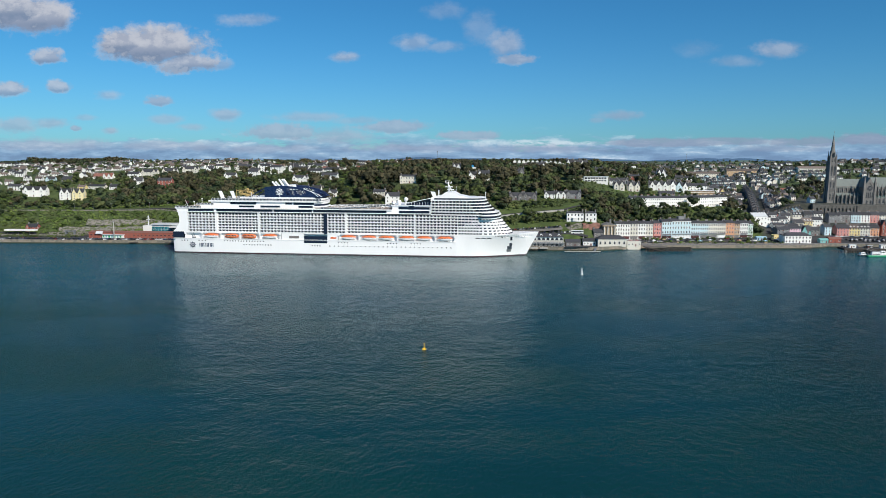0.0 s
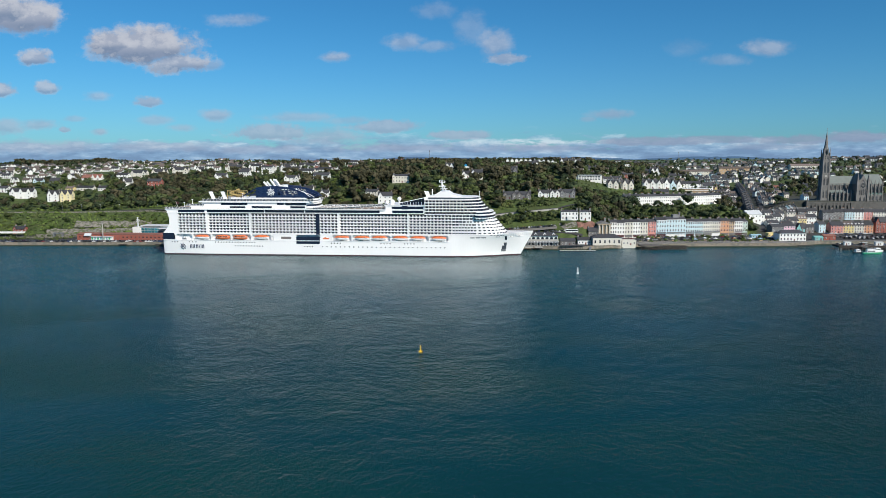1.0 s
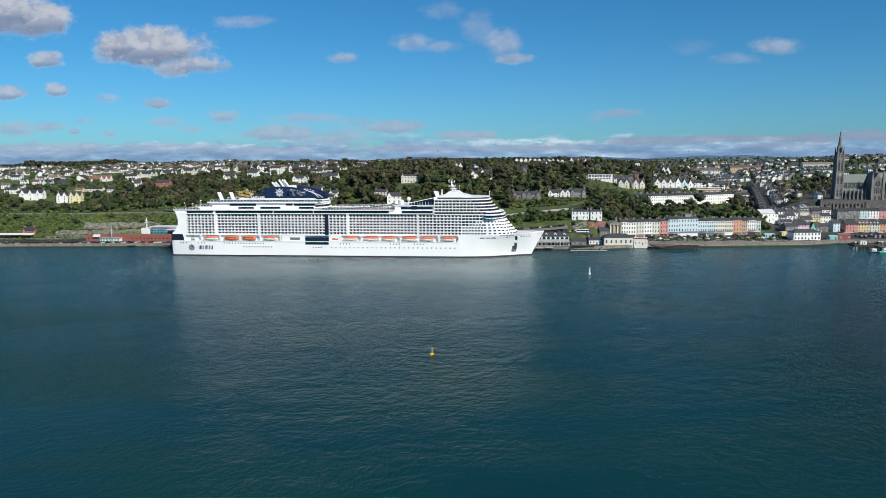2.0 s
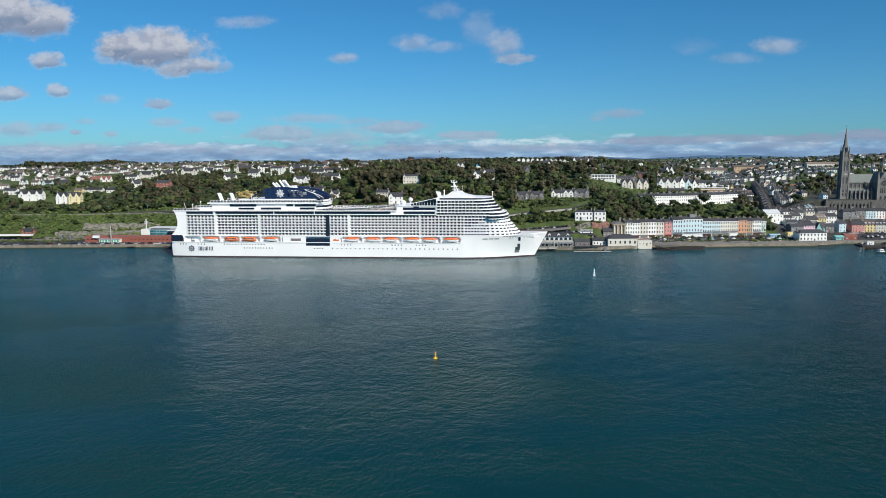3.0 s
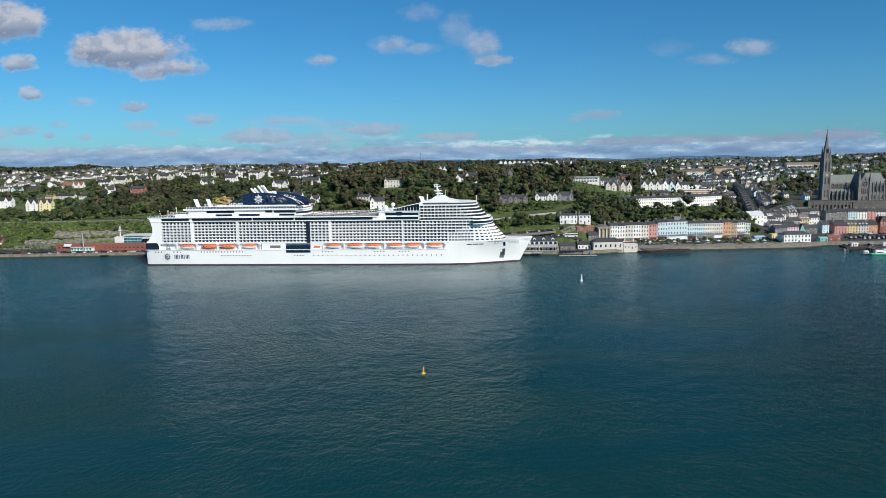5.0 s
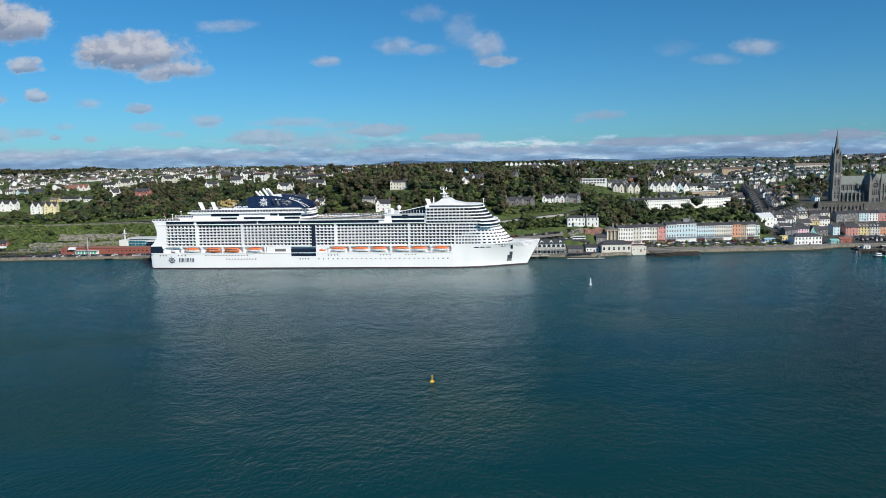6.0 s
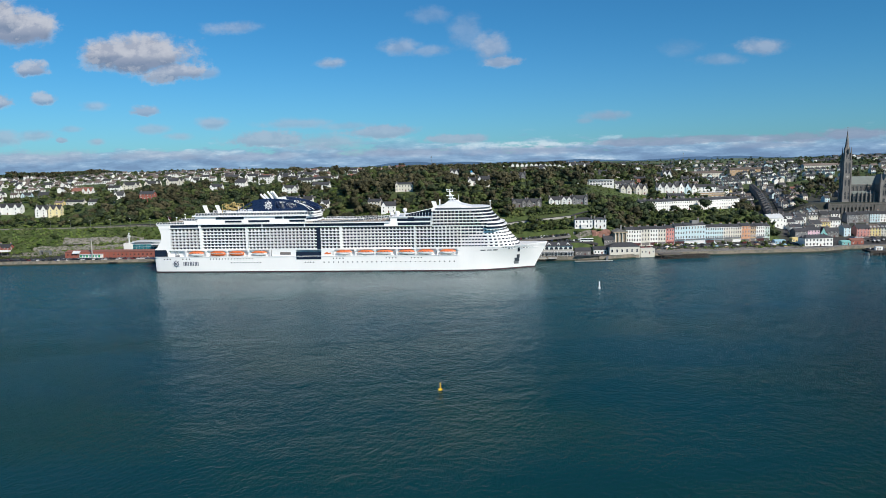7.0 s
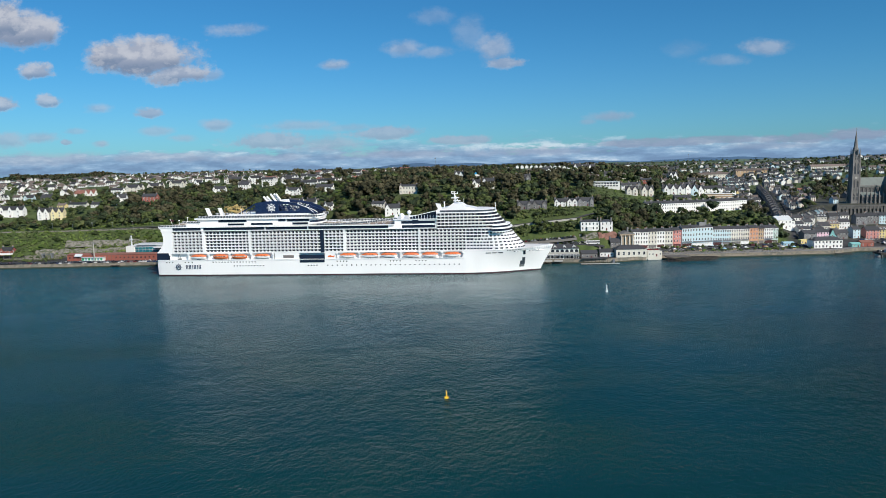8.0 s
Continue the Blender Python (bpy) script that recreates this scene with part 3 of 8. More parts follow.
def balcony_row(m, z, x0, x1, inset):
    """Slab, solid parapet with a rail, and partitions set back from the edge."""
    y = SHIP_NEAR + inset
    m.box(x0, x1, y, SHIP_NEAR + 2.6, z - 0.16, z + 0.16)
    m.box(x0, x1, y, y + 0.08, z + 0.16, z + 0.72)
    m.box(x0, x1, y - 0.04, y + 0.10, z + 0.72, z + 0.82)
    count = max(2, round((x1 - x0) / 3.05))
    step = (x1 - x0) / count
    for i in range(count + 1):
        x = x0 + i * step
        m.box(x - 0.13, x + 0.13, y + 0.75, SHIP_NEAR + 2.6, z, z + ROW_H - 0.16)


def balcony_fronts(m, z, x0, x1, slot_door=0):
    """White door jambs between the dark glazed doors."""
    count = max(2, round((x1 - x0) / 3.05))
    step = (x1 - x0) / count
    for i in range(count):
        a = x0 + i * step
        m.box(a + 0.2, a + 1.0, SHIP_NEAR + 1.6, SHIP_NEAR + 1.7, z + 0.17, z + 1.6)


def balcony_glass(m, z, x0, x1):
    count = max(2, round((x1 - x0) / 3.05))
    step = (x1 - x0) / count
    for i in range(count):
        a = x0 + i * step
        m.box(a + 1.2, a + step - 0.2, SHIP_NEAR + 2.36, SHIP_NEAR + 2.6, z + 0.17, z + 2.25)


doors, jambs = Mesh(), Mesh()
for x0, x1, inset in BAYS:
    for row in range(7):
        z = ROW_Z + row * ROW_H
        pair("balcony_deck", lambda m: balcony_row(m, z, x0, x1, inset), SHIP_WHITE)
        for gather, draw in ((doors, balcony_glass), (jambs, balcony_fronts)):
            got = both(lambda m: draw(m, z, x0, x1))
            gather.add(got.verts, got.faces)
tagged(on_ship("balcony_glazing", doors, SHIP_GLASS, label="hundreds of dark glazed balcony doors"), kind="stuff")
tagged(on_ship("balcony_screening", jambs, SHIP_WHITE, label="hundreds of pale balcony screens"), kind="stuff")

# white pillars and end walls that frame the bays
for x0, x1 in [(-201.4, -199.4), (-161.8, -160.2), (-82.4, -80.6), (-20.8, -19.6)]:
    pair("pillar", lambda m: m.box(x0, x1, 599.95, 602.6, 18.4, 37.4), SHIP_WHITE)
pair("glass_strip", lambda m: m.box(-101.4, -98.2, 599.9, 602.6, 18.6, 37.4), SHIP_GLASS, "tall dark glass strip")


def stern_wall(m):
    m.side([(-238.5, 40.8), (-236.5, 38.5), (-234.8, 32), (-235.0, 27), (-238.6, 21.5), (-240.6, 19.8), (-240.6, 18.9), (-227, 18.9), (-227, 40.8)], 599.95, 601.2)


pair("stern_wall", stern_wall, SHIP_WHITE)
stern_body = Mesh()
for row in range(7):
    z = ROW_Z + row * ROW_H
    back = -235.5 - max(0, 3 - row) * 1.1
    stern_body.box(back, -228, 601.2, 641.8, z - 0.2, z + 0.9)
    # set-back terrace wall in the dark tone, shade by colour
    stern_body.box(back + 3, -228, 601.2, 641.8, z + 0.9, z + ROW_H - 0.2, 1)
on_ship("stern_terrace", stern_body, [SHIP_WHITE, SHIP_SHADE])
on_ship("stern_window", Mesh().box(-241.2, -231.0, 599.9, 643.1, 13.7, 19.2), SHIP_GLASS, label="big dark stern window")

# promenade recess with lifeboats: ceiling, back wall and white uprights
pair("boat_deck_ceiling", lambda m: m.box(-231, 17.5, 600.0, 604.5, 18.35, 18.9), SHIP_WHITE)
on_ship("rubbing_band", both(lambda m: (m.box(-240.5, 16, 599.6, 600.2, 12.95, 13.45), m.box(-240.5, 16, 599.85, 600.1, 12.3, 12.5))), SHIP_WHITE)
for x in [-229.5, -214, -196.5, -178.5, -160, -141.5, -88, -69.5, -53.5, -35.2, -19.8, -1.6, 15.5]:
    pair("davit", lambda m: (m.box(x - 0.55, x + 0.55, 600.1, 604.4, 13.4, 18.4), m.box(x - 0.9, x + 0.9, 599.7, 600.5, 16.9, 18.5)), SHIP_WHITE)
for x in [-222, -205.5, -187, -169.5, -150, -79, -61.8, -44.5, -27.5, -10.6, 7.8]:
    pair("davit_arm", lambda m: (m.tube((x - 1.6, 600.6, 13.5), (x - 0.2, 600.3, 18.2), 0.16, sides=5), m.tube((x + 1.6, 600.6, 13.5), (x + 0.2, 600.3, 18.2), 0.16, sides=5)), STEEL)
    pair("deck_locker", lambda m: m.box(x - 1.3, x + 1.3, 600.4, 602.4, 13.1, 14.4), STEEL)
pair("promenade_wall", lambda m: m.box(-140, -119.5, 600.1, 604.4, 13.2, 18.4), SHIP_WHITE)
pair("promenade_wall", lambda m: m.box(-98.2, -88, 600.1, 604.4, 13.2, 18.4), SHIP_WHITE)
pair("promenade_window", lambda m: m.box(-133, -124, 600.0, 600.2, 14.4, 16.6), SHIP_SHADE)
pair("boarding_bay", lambda m: (m.box(-119.3, -98.4, 599.85, 604.4, 10.4, 16.6)), SHIP_GLASS, "wide dark glazed boarding bay")
on_ship("promenade_sign", Mesh().side([(-95.6, 14.6), (-90.4, 14.6), (-89.8, 16.0), (-92.2, 15.7), (-93.1, 16.4), (-95.2, 15.8)], 599.95, 600.1), ORANGE, label="small red sign shape")

# hull ports in two rows, and mooring openings at the bow
ports = Mesh()
for z, x0, x1, count in [(11.3, -233, -228, 3), (11.3, -217, -211, 3), (11.3, -193, -157, 15), (8.1, -175, -150, 11), (11.2, -88, -80, 4), (11.2, -44, -36, 4), (11.2, -23, -15, 4), (8.0, -112, -105, 4), (8.0, -96, 12, 28)]:
    for i in range(count):
        x = x0 + (x1 - x0) * i / (count - 1)
        ports.box(x - 0.42, x + 0.42, 599.93, 600.3, z - 0.45, z + 0.45)
        ports.box(x - 0.42, x + 0.42, 642.7, 643.07, z - 0.45, z + 0.45)
tagged(on_ship("portholes", ports, SHIP_GLASS, label="rows of small dark portholes"), kind="stuff")


def bow_patch(x0, x1, z0, z1, lift=0.12):
    """A panel that lies on the flared near side of the bow."""
    stations = [(14, 21.4, 21.5), (34, 19.2, 21.5), (46, 15.0, 20.6), (56, 10.6, 18.6), (64, 6.6, 15.6), (71, 3.2, 11.8), (75, 1.4, 9.0), (78.5, 0.25, 6.4), (88.6, 0.15, 0.3)]

    def skin(x, z):
        b0 = blend(x, [(s[0], s[1]) for s in stations])
        b1 = blend(x, [(s[0], s[2]) for s in stations])
        return SHIP_MID - (b0 + (b1 - b0) * min(max(z / 20, 0), 1) ** 1.4) - lift

    m, k = Mesh(), 4
    verts = [(x0 + (x1 - x0) * i / k, skin(x0 + (x1 - x0) * i / k, z) - d, z) for d in (0, -0.5) for z in (z0, z1) for i in range(k + 1)]
    w = k + 1
    faces = []
    for i in range(k):
        faces += [(i, i + 1, w + i + 1, w + i), (2 * w + i, 3 * w + i, 3 * w + i + 1, 2 * w + i + 1), (i, 2 * w + i, 2 * w + i + 1, i + 1), (w + i, w + i + 1, 3 * w + i + 1, 3 * w + i)]
    return m.add(verts, faces)


for x0, x1, z0, z1, tone in [(63.6, 65.4, 14.4, 17.8, SHIP_GLASS), (60.4, 64.4, 3.8, 6.0, STEEL), (61.0, 64.9, 6.0, 9.0, SHIP_RAIL), (62.8, 65.2, 9.0, 11.8, SHIP_RAIL), (33.5, 37.5, 16.4, 17.1, SHIP_GLASS), (38.6, 42.4, 16.4, 17.1, SHIP_GLASS), (43.4, 47.2, 16.4, 17.1, SHIP_GLASS)]:
    on_ship("hull_opening", bow_patch(x0, x1, z0, z1), tone)
for x in (56.0, 58.2, 68.0, 70.6, 73.0, 75.4):
    on_ship("mooring_port", bow_patch(x, x + 1.2, 17.0, 17.6), SHIP_GLASS)
for x in [50.5 + 1.25 * i for i in range(10)]:
    on_ship("name_bar", bow_patch(x, x + (0.7 if i % 2 else 0.9), 18.3, 18.9, 0.06), SHIP_RAIL)

# the line's mark near the stern: a compass star and three block shapes
star = Mesh()
for i in range(16):
    a, r = 2 * math.pi * i / 16, (3.4 if i % 2 == 0 else 2.5)
    c, s = math.cos(a), math.sin(a)
    star.side([(-223 + 1.9 * c - 0.28 * s, 7.4 + 1.9 * s + 0.28 * c), (-223 + 1.9 * c + 0.28 * s, 7.4 + 1.9 * s - 0.28 * c), (-223 + r * c, 7.4 + r * s)], 599.85, 600.02)
for i in range(24):
    a, b = 2 * math.pi * i / 24, 2 * math.pi * (i + 1) / 24
    star.side([(-223 + 2.0 * math.cos(t) if o else -223 + 1.6 * math.cos(t), 7.4 + (2.0 if o else 1.6) * math.sin(t)) for t, o in ((a, 1), (b, 1), (b, 0), (a, 0))], 599.85, 600.02)
for x in (-224.0, -223.3, -222.6):
    star.side([(x, 6.6), (x + 0.42, 6.6), (x + 0.42, 8.3), (x, 8.3)], 599.85, 600.02)
on_ship("hull_mark", star, SHIP_NAVY, label="navy compass star painted on the hull")
for x0, bars in ((-216.6, 4), (-211.0, 3), (-206.8, 3)):
    for i in range(bars):
        on_ship("mark_bar", Mesh().side([(x0 + 1.25 * i, 5.7), (x0 + 1.25 * i + 0.62, 5.7), (x0 + 1.25 * i + 0.62, 9.1), (x0 + 1.25 * i, 9.1)], 599.85, 600.02), SHIP_NAVY)

# lido level: dark window band between white edges, then the open deck
on_ship("lido_body", Mesh().plan([(-232, 601.0), (-6, 601.0), (-6, 642.0), (-232, 642.0)], 37.4, 40.5), SHIP_WHITE)
on_ship("lido_edge", both(lambda m: (m.box(-236.5, -6, 599.6, 601.6, 37.15, 37.75), m.box(-238.4, -40, 599.6, 603, 40.2, 40.9))), SHIP_WHITE)
for x0, x1 in [(-226.5, -202.5), (-200, -148), (-147, -112), (-111, -45), (-33.8, -7.0)]:
    pair("lido_window", lambda m: m.box(x0, x1, 600.7, 601.5, 37.9, 40.0), SHIP_GLASS, "long dark window band")
on_ship("sun_deck", Mesh().plan([(-238.4, 601), (-40, 601), (-40, 642), (-238.4, 642)], 40.6, 40.85), SHIP_DECK)


def railing(x0, z0, x1, z1, y, height=1.3, pitch=1.6, dark=True):
    """Posts with a rail and tinted wind screens between them."""
    m = Mesh()
    count = max(2, int(abs(x1 - x0) / pitch))
    for i in range(count + 1):
        f = i / count
        x, z = x0 + (x1 - x0) * f, z0 + (z1 - z0) * f
        m.box(x - 0.08, x + 0.08, y, y + 0.16, z, z + height)
    m.side([(x0, z0 + height - 0.07), (x1, z1 + height - 0.07), (x1, z1 + height + 0.07), (x0, z0 + height + 0.07)], y, y + 0.2)
    glazing = Mesh().side([(x0, z0 + 0.1), (x1, z1 + 0.1), (x1, z1 + height - 0.1), (x0, z0 + height - 0.1)], y + 0.18, y + 0.24)
    rail = on_ship("railing", m, SHIP_WHITE)
    glazing.verts = [(x + 75, yy - SHIP_MID, z) for x, yy, z in glazing.verts]
    part("wind_screen", glazing, SHIP_RAIL, rail)


for x0, z0, x1, z1, y in [(-238, 40.9, -214, 40.9, 600), (-214, 43.6, -203, 43.6, 602), (-205, 47.6, -104, 47.6, 603), (-104, 40.9, -84, 40.9, 600), (-84, 40.9, -62, 42.2, 600.5), (-62, 42.2, -38, 44.6, 602),
                          (-238, 40.9, -214, 40.9, 642.6), (-205, 47.6, -104, 47.6, 639.6), (-104, 40.9, -40, 41.5, 642.6)]:
    railing(x0, z0, x1, z1, y, 1.9 if z0 > 47 else 1.5, 1.3)

# aft upper decks
on_ship("aft_deckhouse", Mesh().side([(-222, 40.8), (-214, 43.4), (-205.6, 43.4), (-205.6, 40.8)], 602, 641), SHIP_WHITE)
upper = Mesh()
upper.plan([(-206, 604), (-112, 604), (-107, 608), (-105, 621.5), (-107, 635), (-112, 639), (-206, 639)], 40.8, 46.4)
upper.plan([(-208, 602.4), (-110, 602.4), (-104.5, 607), (-102, 621.5), (-104.5, 636), (-110, 640.6), (-208, 640.6)], 46.4, 47.6)
upper.plan([(-180, 606), (-113, 606), (-108, 610), (-106, 621.5), (-108, 633), (-113, 637), (-180, 637)], 47.6, 50.6)
on_ship("upper_deck", upper, SHIP_WHITE)
for x0, x1, z0, z1 in [(-188, -164, 44.2, 46.0), (-180, -166, 41.6, 43.0), (-137, -131, 44.4, 46.0), (-129.5, -111, 44.2, 46.0), (-125, -112, 41.6, 43.2), (-160, -142, 41.6, 43.2)]:
    pair("upper_window", lambda m: m.box(x0, x1, 603.6, 604.6, z0, z1), SHIP_GLASS)
for z in (42.0, 45.0, 48.4):
    on_ship("lounge_deck", Mesh().plan(front_outline(-118, -101.4 - (z - 42) * 0.25, 17.6 - (z - 42) * 0.4, 9), z, z + 1.1), SHIP_WHITE)
    on_ship("lounge_glazing", Mesh().plan(front_outline(-117, -102.6 - (z - 42) * 0.25, 16.8 - (z - 42) * 0.4, 9), z + 1.1, z + 2.6), SHIP_GLASS, label="dark rounded lounge glazing")

# funnel: two navy arched side walls, open between, with a white star on each
FUNNEL_TOP = [(-156.5, 59.0), (-148, 60.2), (-138, 60.4), (-126, 59.3), (-117, 57.3), (-110, 54.6), (-105, 50.8)]
FUNNEL = [(-156.5, 50.6)] + FUNNEL_TOP


def funnel_wall(y0, y1):
    """The panels of a navy side wall with a long opening behind the star."""
    panels_of_side = []

    def piece(x0, x1, low, high):
        stops = [x0] + [x for x, _ in FUNNEL_TOP if x0 < x < x1] + [x1]
        for a, b in zip(stops, stops[1:]):
            panels_of_side.append(Mesh().side([(a, low(a)), (b, low(b)), (b, high(b)), (a, high(a))], y0, y1))

    top = lambda x: blend(x, FUNNEL_TOP)
    piece(-156.5, -137.0, lambda x: 50.6, top)
    piece(-137.0, -119.0, lambda x: 50.6, lambda x: 52.6)
    piece(-137.0, -119.0, lambda x: top(x) - 1.6, top)
    piece(-119.0, -105.2, lambda x: 50.6, top)
    return panels_of_side


funnel = on_ship("funnel", Mesh().side([(-154, 50.6), (-152, 57.2), (-146, 58.4), (-138, 58.2), (-136, 50.6)][::-1], 612, 631), SHIP_NAVY, label="navy blue arched funnel casing")


def on_funnel(name, shape, material, label=""):
    shape.verts = [(x + 75, y - SHIP_MID, z) for x, y, z in shape.verts]
    return part(name, shape, material, funnel, label)


for y0, y1 in ((606.2, 607.4), (635.6, 636.8)):
    for panel in funnel_wall(y0, y1):
        on_funnel("side_panel", panel, SHIP_NAVY)
    for a, b in zip(FUNNEL, FUNNEL[1:]):
        on_funnel("funnel_edge", Mesh().tube((a[0], y0 + 0.5, a[1]), (b[0], y0 + 0.5, b[1]), 0.5, sides=6), SHIP_NAVY)
    # crossed struts in the opening, and an open raked frame ahead of the casing
    for i in range(6):
        x = -137 + 3 * i
        hi = blend(x, FUNNEL_TOP) - 1.6
        on_funnel("strut", Mesh().tube((x, y0 + 0.6, 52.6), (x + 3, y0 + 0.6, blend(x + 3, FUNNEL_TOP) - 1.6), 0.24, sides=5), SHIP_NAVY)
        on_funnel("strut", Mesh().tube((x, y0 + 0.6, hi), (x + 3, y0 + 0.6, 52.6), 0.24, sides=5), SHIP_NAVY)
    on_funnel("strut", Mesh().tube((-137, y0 + 0.6, 55.8), (-119, y0 + 0.6, 54.6), 0.24, sides=5), SHIP_NAVY)
    for x0, z1, r in ((-171, 58.8, 0.5), (-164.5, 55.4, 0.28)):
        on_funnel("strut", Mesh().tube((x0, y0 + 0.6, 50.7), (-156.5, y0 + 0.6, z1), r, sides=6), SHIP_NAVY)
    for z in (53.2, 55.9):
        on_funnel("strut", Mesh().tube((-171 + (z - 50.7) * 1.79, y0 + 0.6, z), (-156.5, y0 + 0.6, z), 0.22, sides=5), SHIP_NAVY)
    for x in (-166, -161.5):
        on_funnel("strut", Mesh().tube((x, y0 + 0.6, 50.7), (x, y0 + 0.6, 50.7 + (x + 171) / 1.79), 0.22, sides=5), SHIP_NAVY)
for x in (-134, -127, -121):
    on_funnel("flue", Mesh().tube((x, 618, 50.6), (x - 1.5, 618, 57.5), 1.3, 1.1, 8), STEEL, "grey flue inside the casing")
for k in range(2):
    on_funnel("funnel_stripe", Mesh().tube((-121 + 6 * k, 606.0, 58.4 - 1.9 * k), (-113 + 5.4 * k, 606.0, 55.4 - 2.0 * k), 0.26, sides=6).tube((-113 + 5.4 * k, 606.0, 55.4 - 2.0 * k), (-107.5 + 3.4 * k, 606.0, 51.2), 0.26, sides=6), SHIP_WHITE, "white curved stripe")
mark = Mesh()
for i in range(16):
    a, r = 2 * math.pi * i / 16, (4.3 if i % 2 == 0 else 3.1)
    c, s = math.cos(a), math.sin(a)
    mark.side([(-143 + 2.2 * c - 0.5 * s, 55.4 + 2.2 * s + 0.5 * c), (-143 + 2.2 * c + 0.5 * s, 55.4 + 2.2 * s - 0.5 * c), (-143 + r * c, 55.4 + r * s)], 605.8, 606.0)
mark.side([(-143 + 2.4 * math.cos(2 * math.pi * i / 20), 55.4 + 2.4 * math.sin(2 * math.pi * i / 20)) for i in range(20)], 605.75, 606.0)
on_funnel("funnel_star", mark, SHIP_WHITE, "white star emblem")
ring = Mesh()
for i in range(20):
    a, b = 2 * math.pi * i / 20, 2 * math.pi * (i + 1) / 20
    ring.side([(-143 + r * math.cos(t), 55.4 + r * math.sin(t)) for t, r in ((a, 2.25), (b, 2.25), (b, 1.85), (a, 1.85))], 605.66, 605.76)
for x in (-144.0, -143.2, -142.4):
    ring.box(x, x + 0.4, 605.66, 605.76, 54.4, 56.4)
on_funnel("star_ring", ring, SHIP_NAVY, "thin navy ring on the star")
for i in range(5):
    on_funnel("exhaust_pipe", Mesh().tube((-146.5 + 2.3 * i + (i > 1) * 1.6, 617 + 2 * (i % 2), 57), (-153.2 + 2.3 * i + (i > 1) * 1.6, 617 + 2 * (i % 2), 66.4 if i > 1 else 64.2), 1.05, 0.95, 8), SHIP_WHITE, "white exhaust pipe")
on_funnel("exhaust_box", Mesh().side([(-137, 57), (-133, 57), (-134, 61.6), (-137, 61.6)], 616, 626), SHIP_WHITE)
for x in (-116, -112, -108.5):
    on_funnel("funnel_fin", both(lambda m: m.side([(x, 51), (x + 2.2, 51), (x + 0.4, 54.6 - (x + 116) * 0.3), (x - 2.8, 56.4 - (x + 116) * 0.5), (x - 3.4, 55.6 - (x + 116) * 0.5)], 607.6, 610)), SHIP_NAVY)

# masts, slides and deck fittings aft
for x in (-199.2, -188.2):
    on_ship("slide_tower", Mesh().side([(x, 48), (x + 2.4, 48), (x - 0.6, 55.6), (x - 3.0, 55.6)], 611, 614), SHIP_WHITE, label="slanting white stair tower")
for k in range(4):
    slide = Mesh()
    last = None
    for i in range(15):
        a = i * 0.55 + k
        p = (-179 + 1.3 * k + (3.6 - 0.4 * k) * math.cos(a), 612 + 3 * k + 3.4 * math.sin(a), 57.6 - 0.5 * i - (k % 2))
        if last:
            slide.tube(last, p, 0.62, sides=6)
        last = p
    on_ship("water_slide", slide, SLIDE_TAN, label="tan spiral water slide tube")
frame_mesh = Mesh()
for x in (-184, -179, -174, -169):
    for y in (609, 618):
        frame_mesh.tube((x, y, 47.6), (x, y, 57), 0.2, sides=5)
    frame_mesh.tube((x, 609, 56.5), (x, 618, 56.5), 0.2, sides=5)
frame_mesh.tube((-184, 609, 56), (-169, 609, 57), 0.2, sides=5).tube((-184, 609, 52), (-169, 609, 53.5), 0.2, sides=5)
on_ship("slide_frame", frame_mesh, SLIDE_TAN)
for x, y, z, h in [(-222, 604, 40.9, 5), (-214, 603, 43.5, 5), (-168, 604, 50, 4), (-150, 607, 50.6, 3), (41.5, 606, 50.2, 6)]:
    on_ship("light_mast", Mesh().tube((x, y, z), (x, y, z + h), 0.28, 0.18, 6).box(x - 0.6, x + 0.6, y - 0.3, y + 0.3, z + h, z + h + 0.6), SHIP_WHITE)
for i in range(26):
    x = -100 + 2.3 * i
    on_ship("deck_parasol", Mesh().tube((x, 608 + (i * 7) % 9, 40.8), (x, 608 + (i * 7) % 9, 43.0), 0.08, sides=5).tube((x, 608 + (i * 7) % 9, 42.8), (x, 608 + (i * 7) % 9, 43.5), 1.25, 0.1, 8), SHIP_WHITE)
pool_roof = Mesh()
for i in range(9):
    x = -98 + 6 * i
    pool_roof.tube((x, 606, 41), (x + 5, 606, 44.2), 0.16, sides=5).tube((x + 5, 606, 44.2), (x + 6, 606, 41), 0.16, sides=5)
on_ship("deck_truss", pool_roof, SHIP_WHITE)

on_ship("flag_staff", Mesh().tube((-236.5, SHIP_MID, 40.8), (-238.5, SHIP_MID, 46.5), 0.12, sides=5).side([(-238.4, 44.2), (-235.6, 43.6), (-235.4, 45.2), (-238.2, 46.2)], SHIP_MID - 0.05, SHIP_MID + 0.05, 1), [SHIP_WHITE, SHIP_RED], label="staff with a small red ensign")
# forward house above the balconies
house = Mesh()
house.plan([(-40, 602), (-6, 602), (-6, 641), (-40, 641)], 40.4, 44.6)
house.plan([(-41, 601.2), (-5, 601.2), (-5, 641.8), (-41, 641.8)], 44.3, 45.0)
on_ship("forward_lounge", house, SHIP_WHITE)
for x0, x1, z0, z1 in [(-34.4, -25.5, 41.2, 43.3), (-20.5, -7.0, 41.2, 43.3), (-25.5, -20.5, 41.0, 45.4)]:
    pair("lounge_window", lambda m: m.box(x0, x1, 601.7, 602.6, z0, z1), SHIP_GLASS)
screen = Mesh()
for i in range(9):
    x = -27.5 + 2.4 * i
    screen.side([(x, 45.0), (x + 2.0, 45.0), (x + 2.0, 46.4 + 0.52 * (i + 1)), (x, 46.4 + 0.52 * i)], 602.2, 602.4)
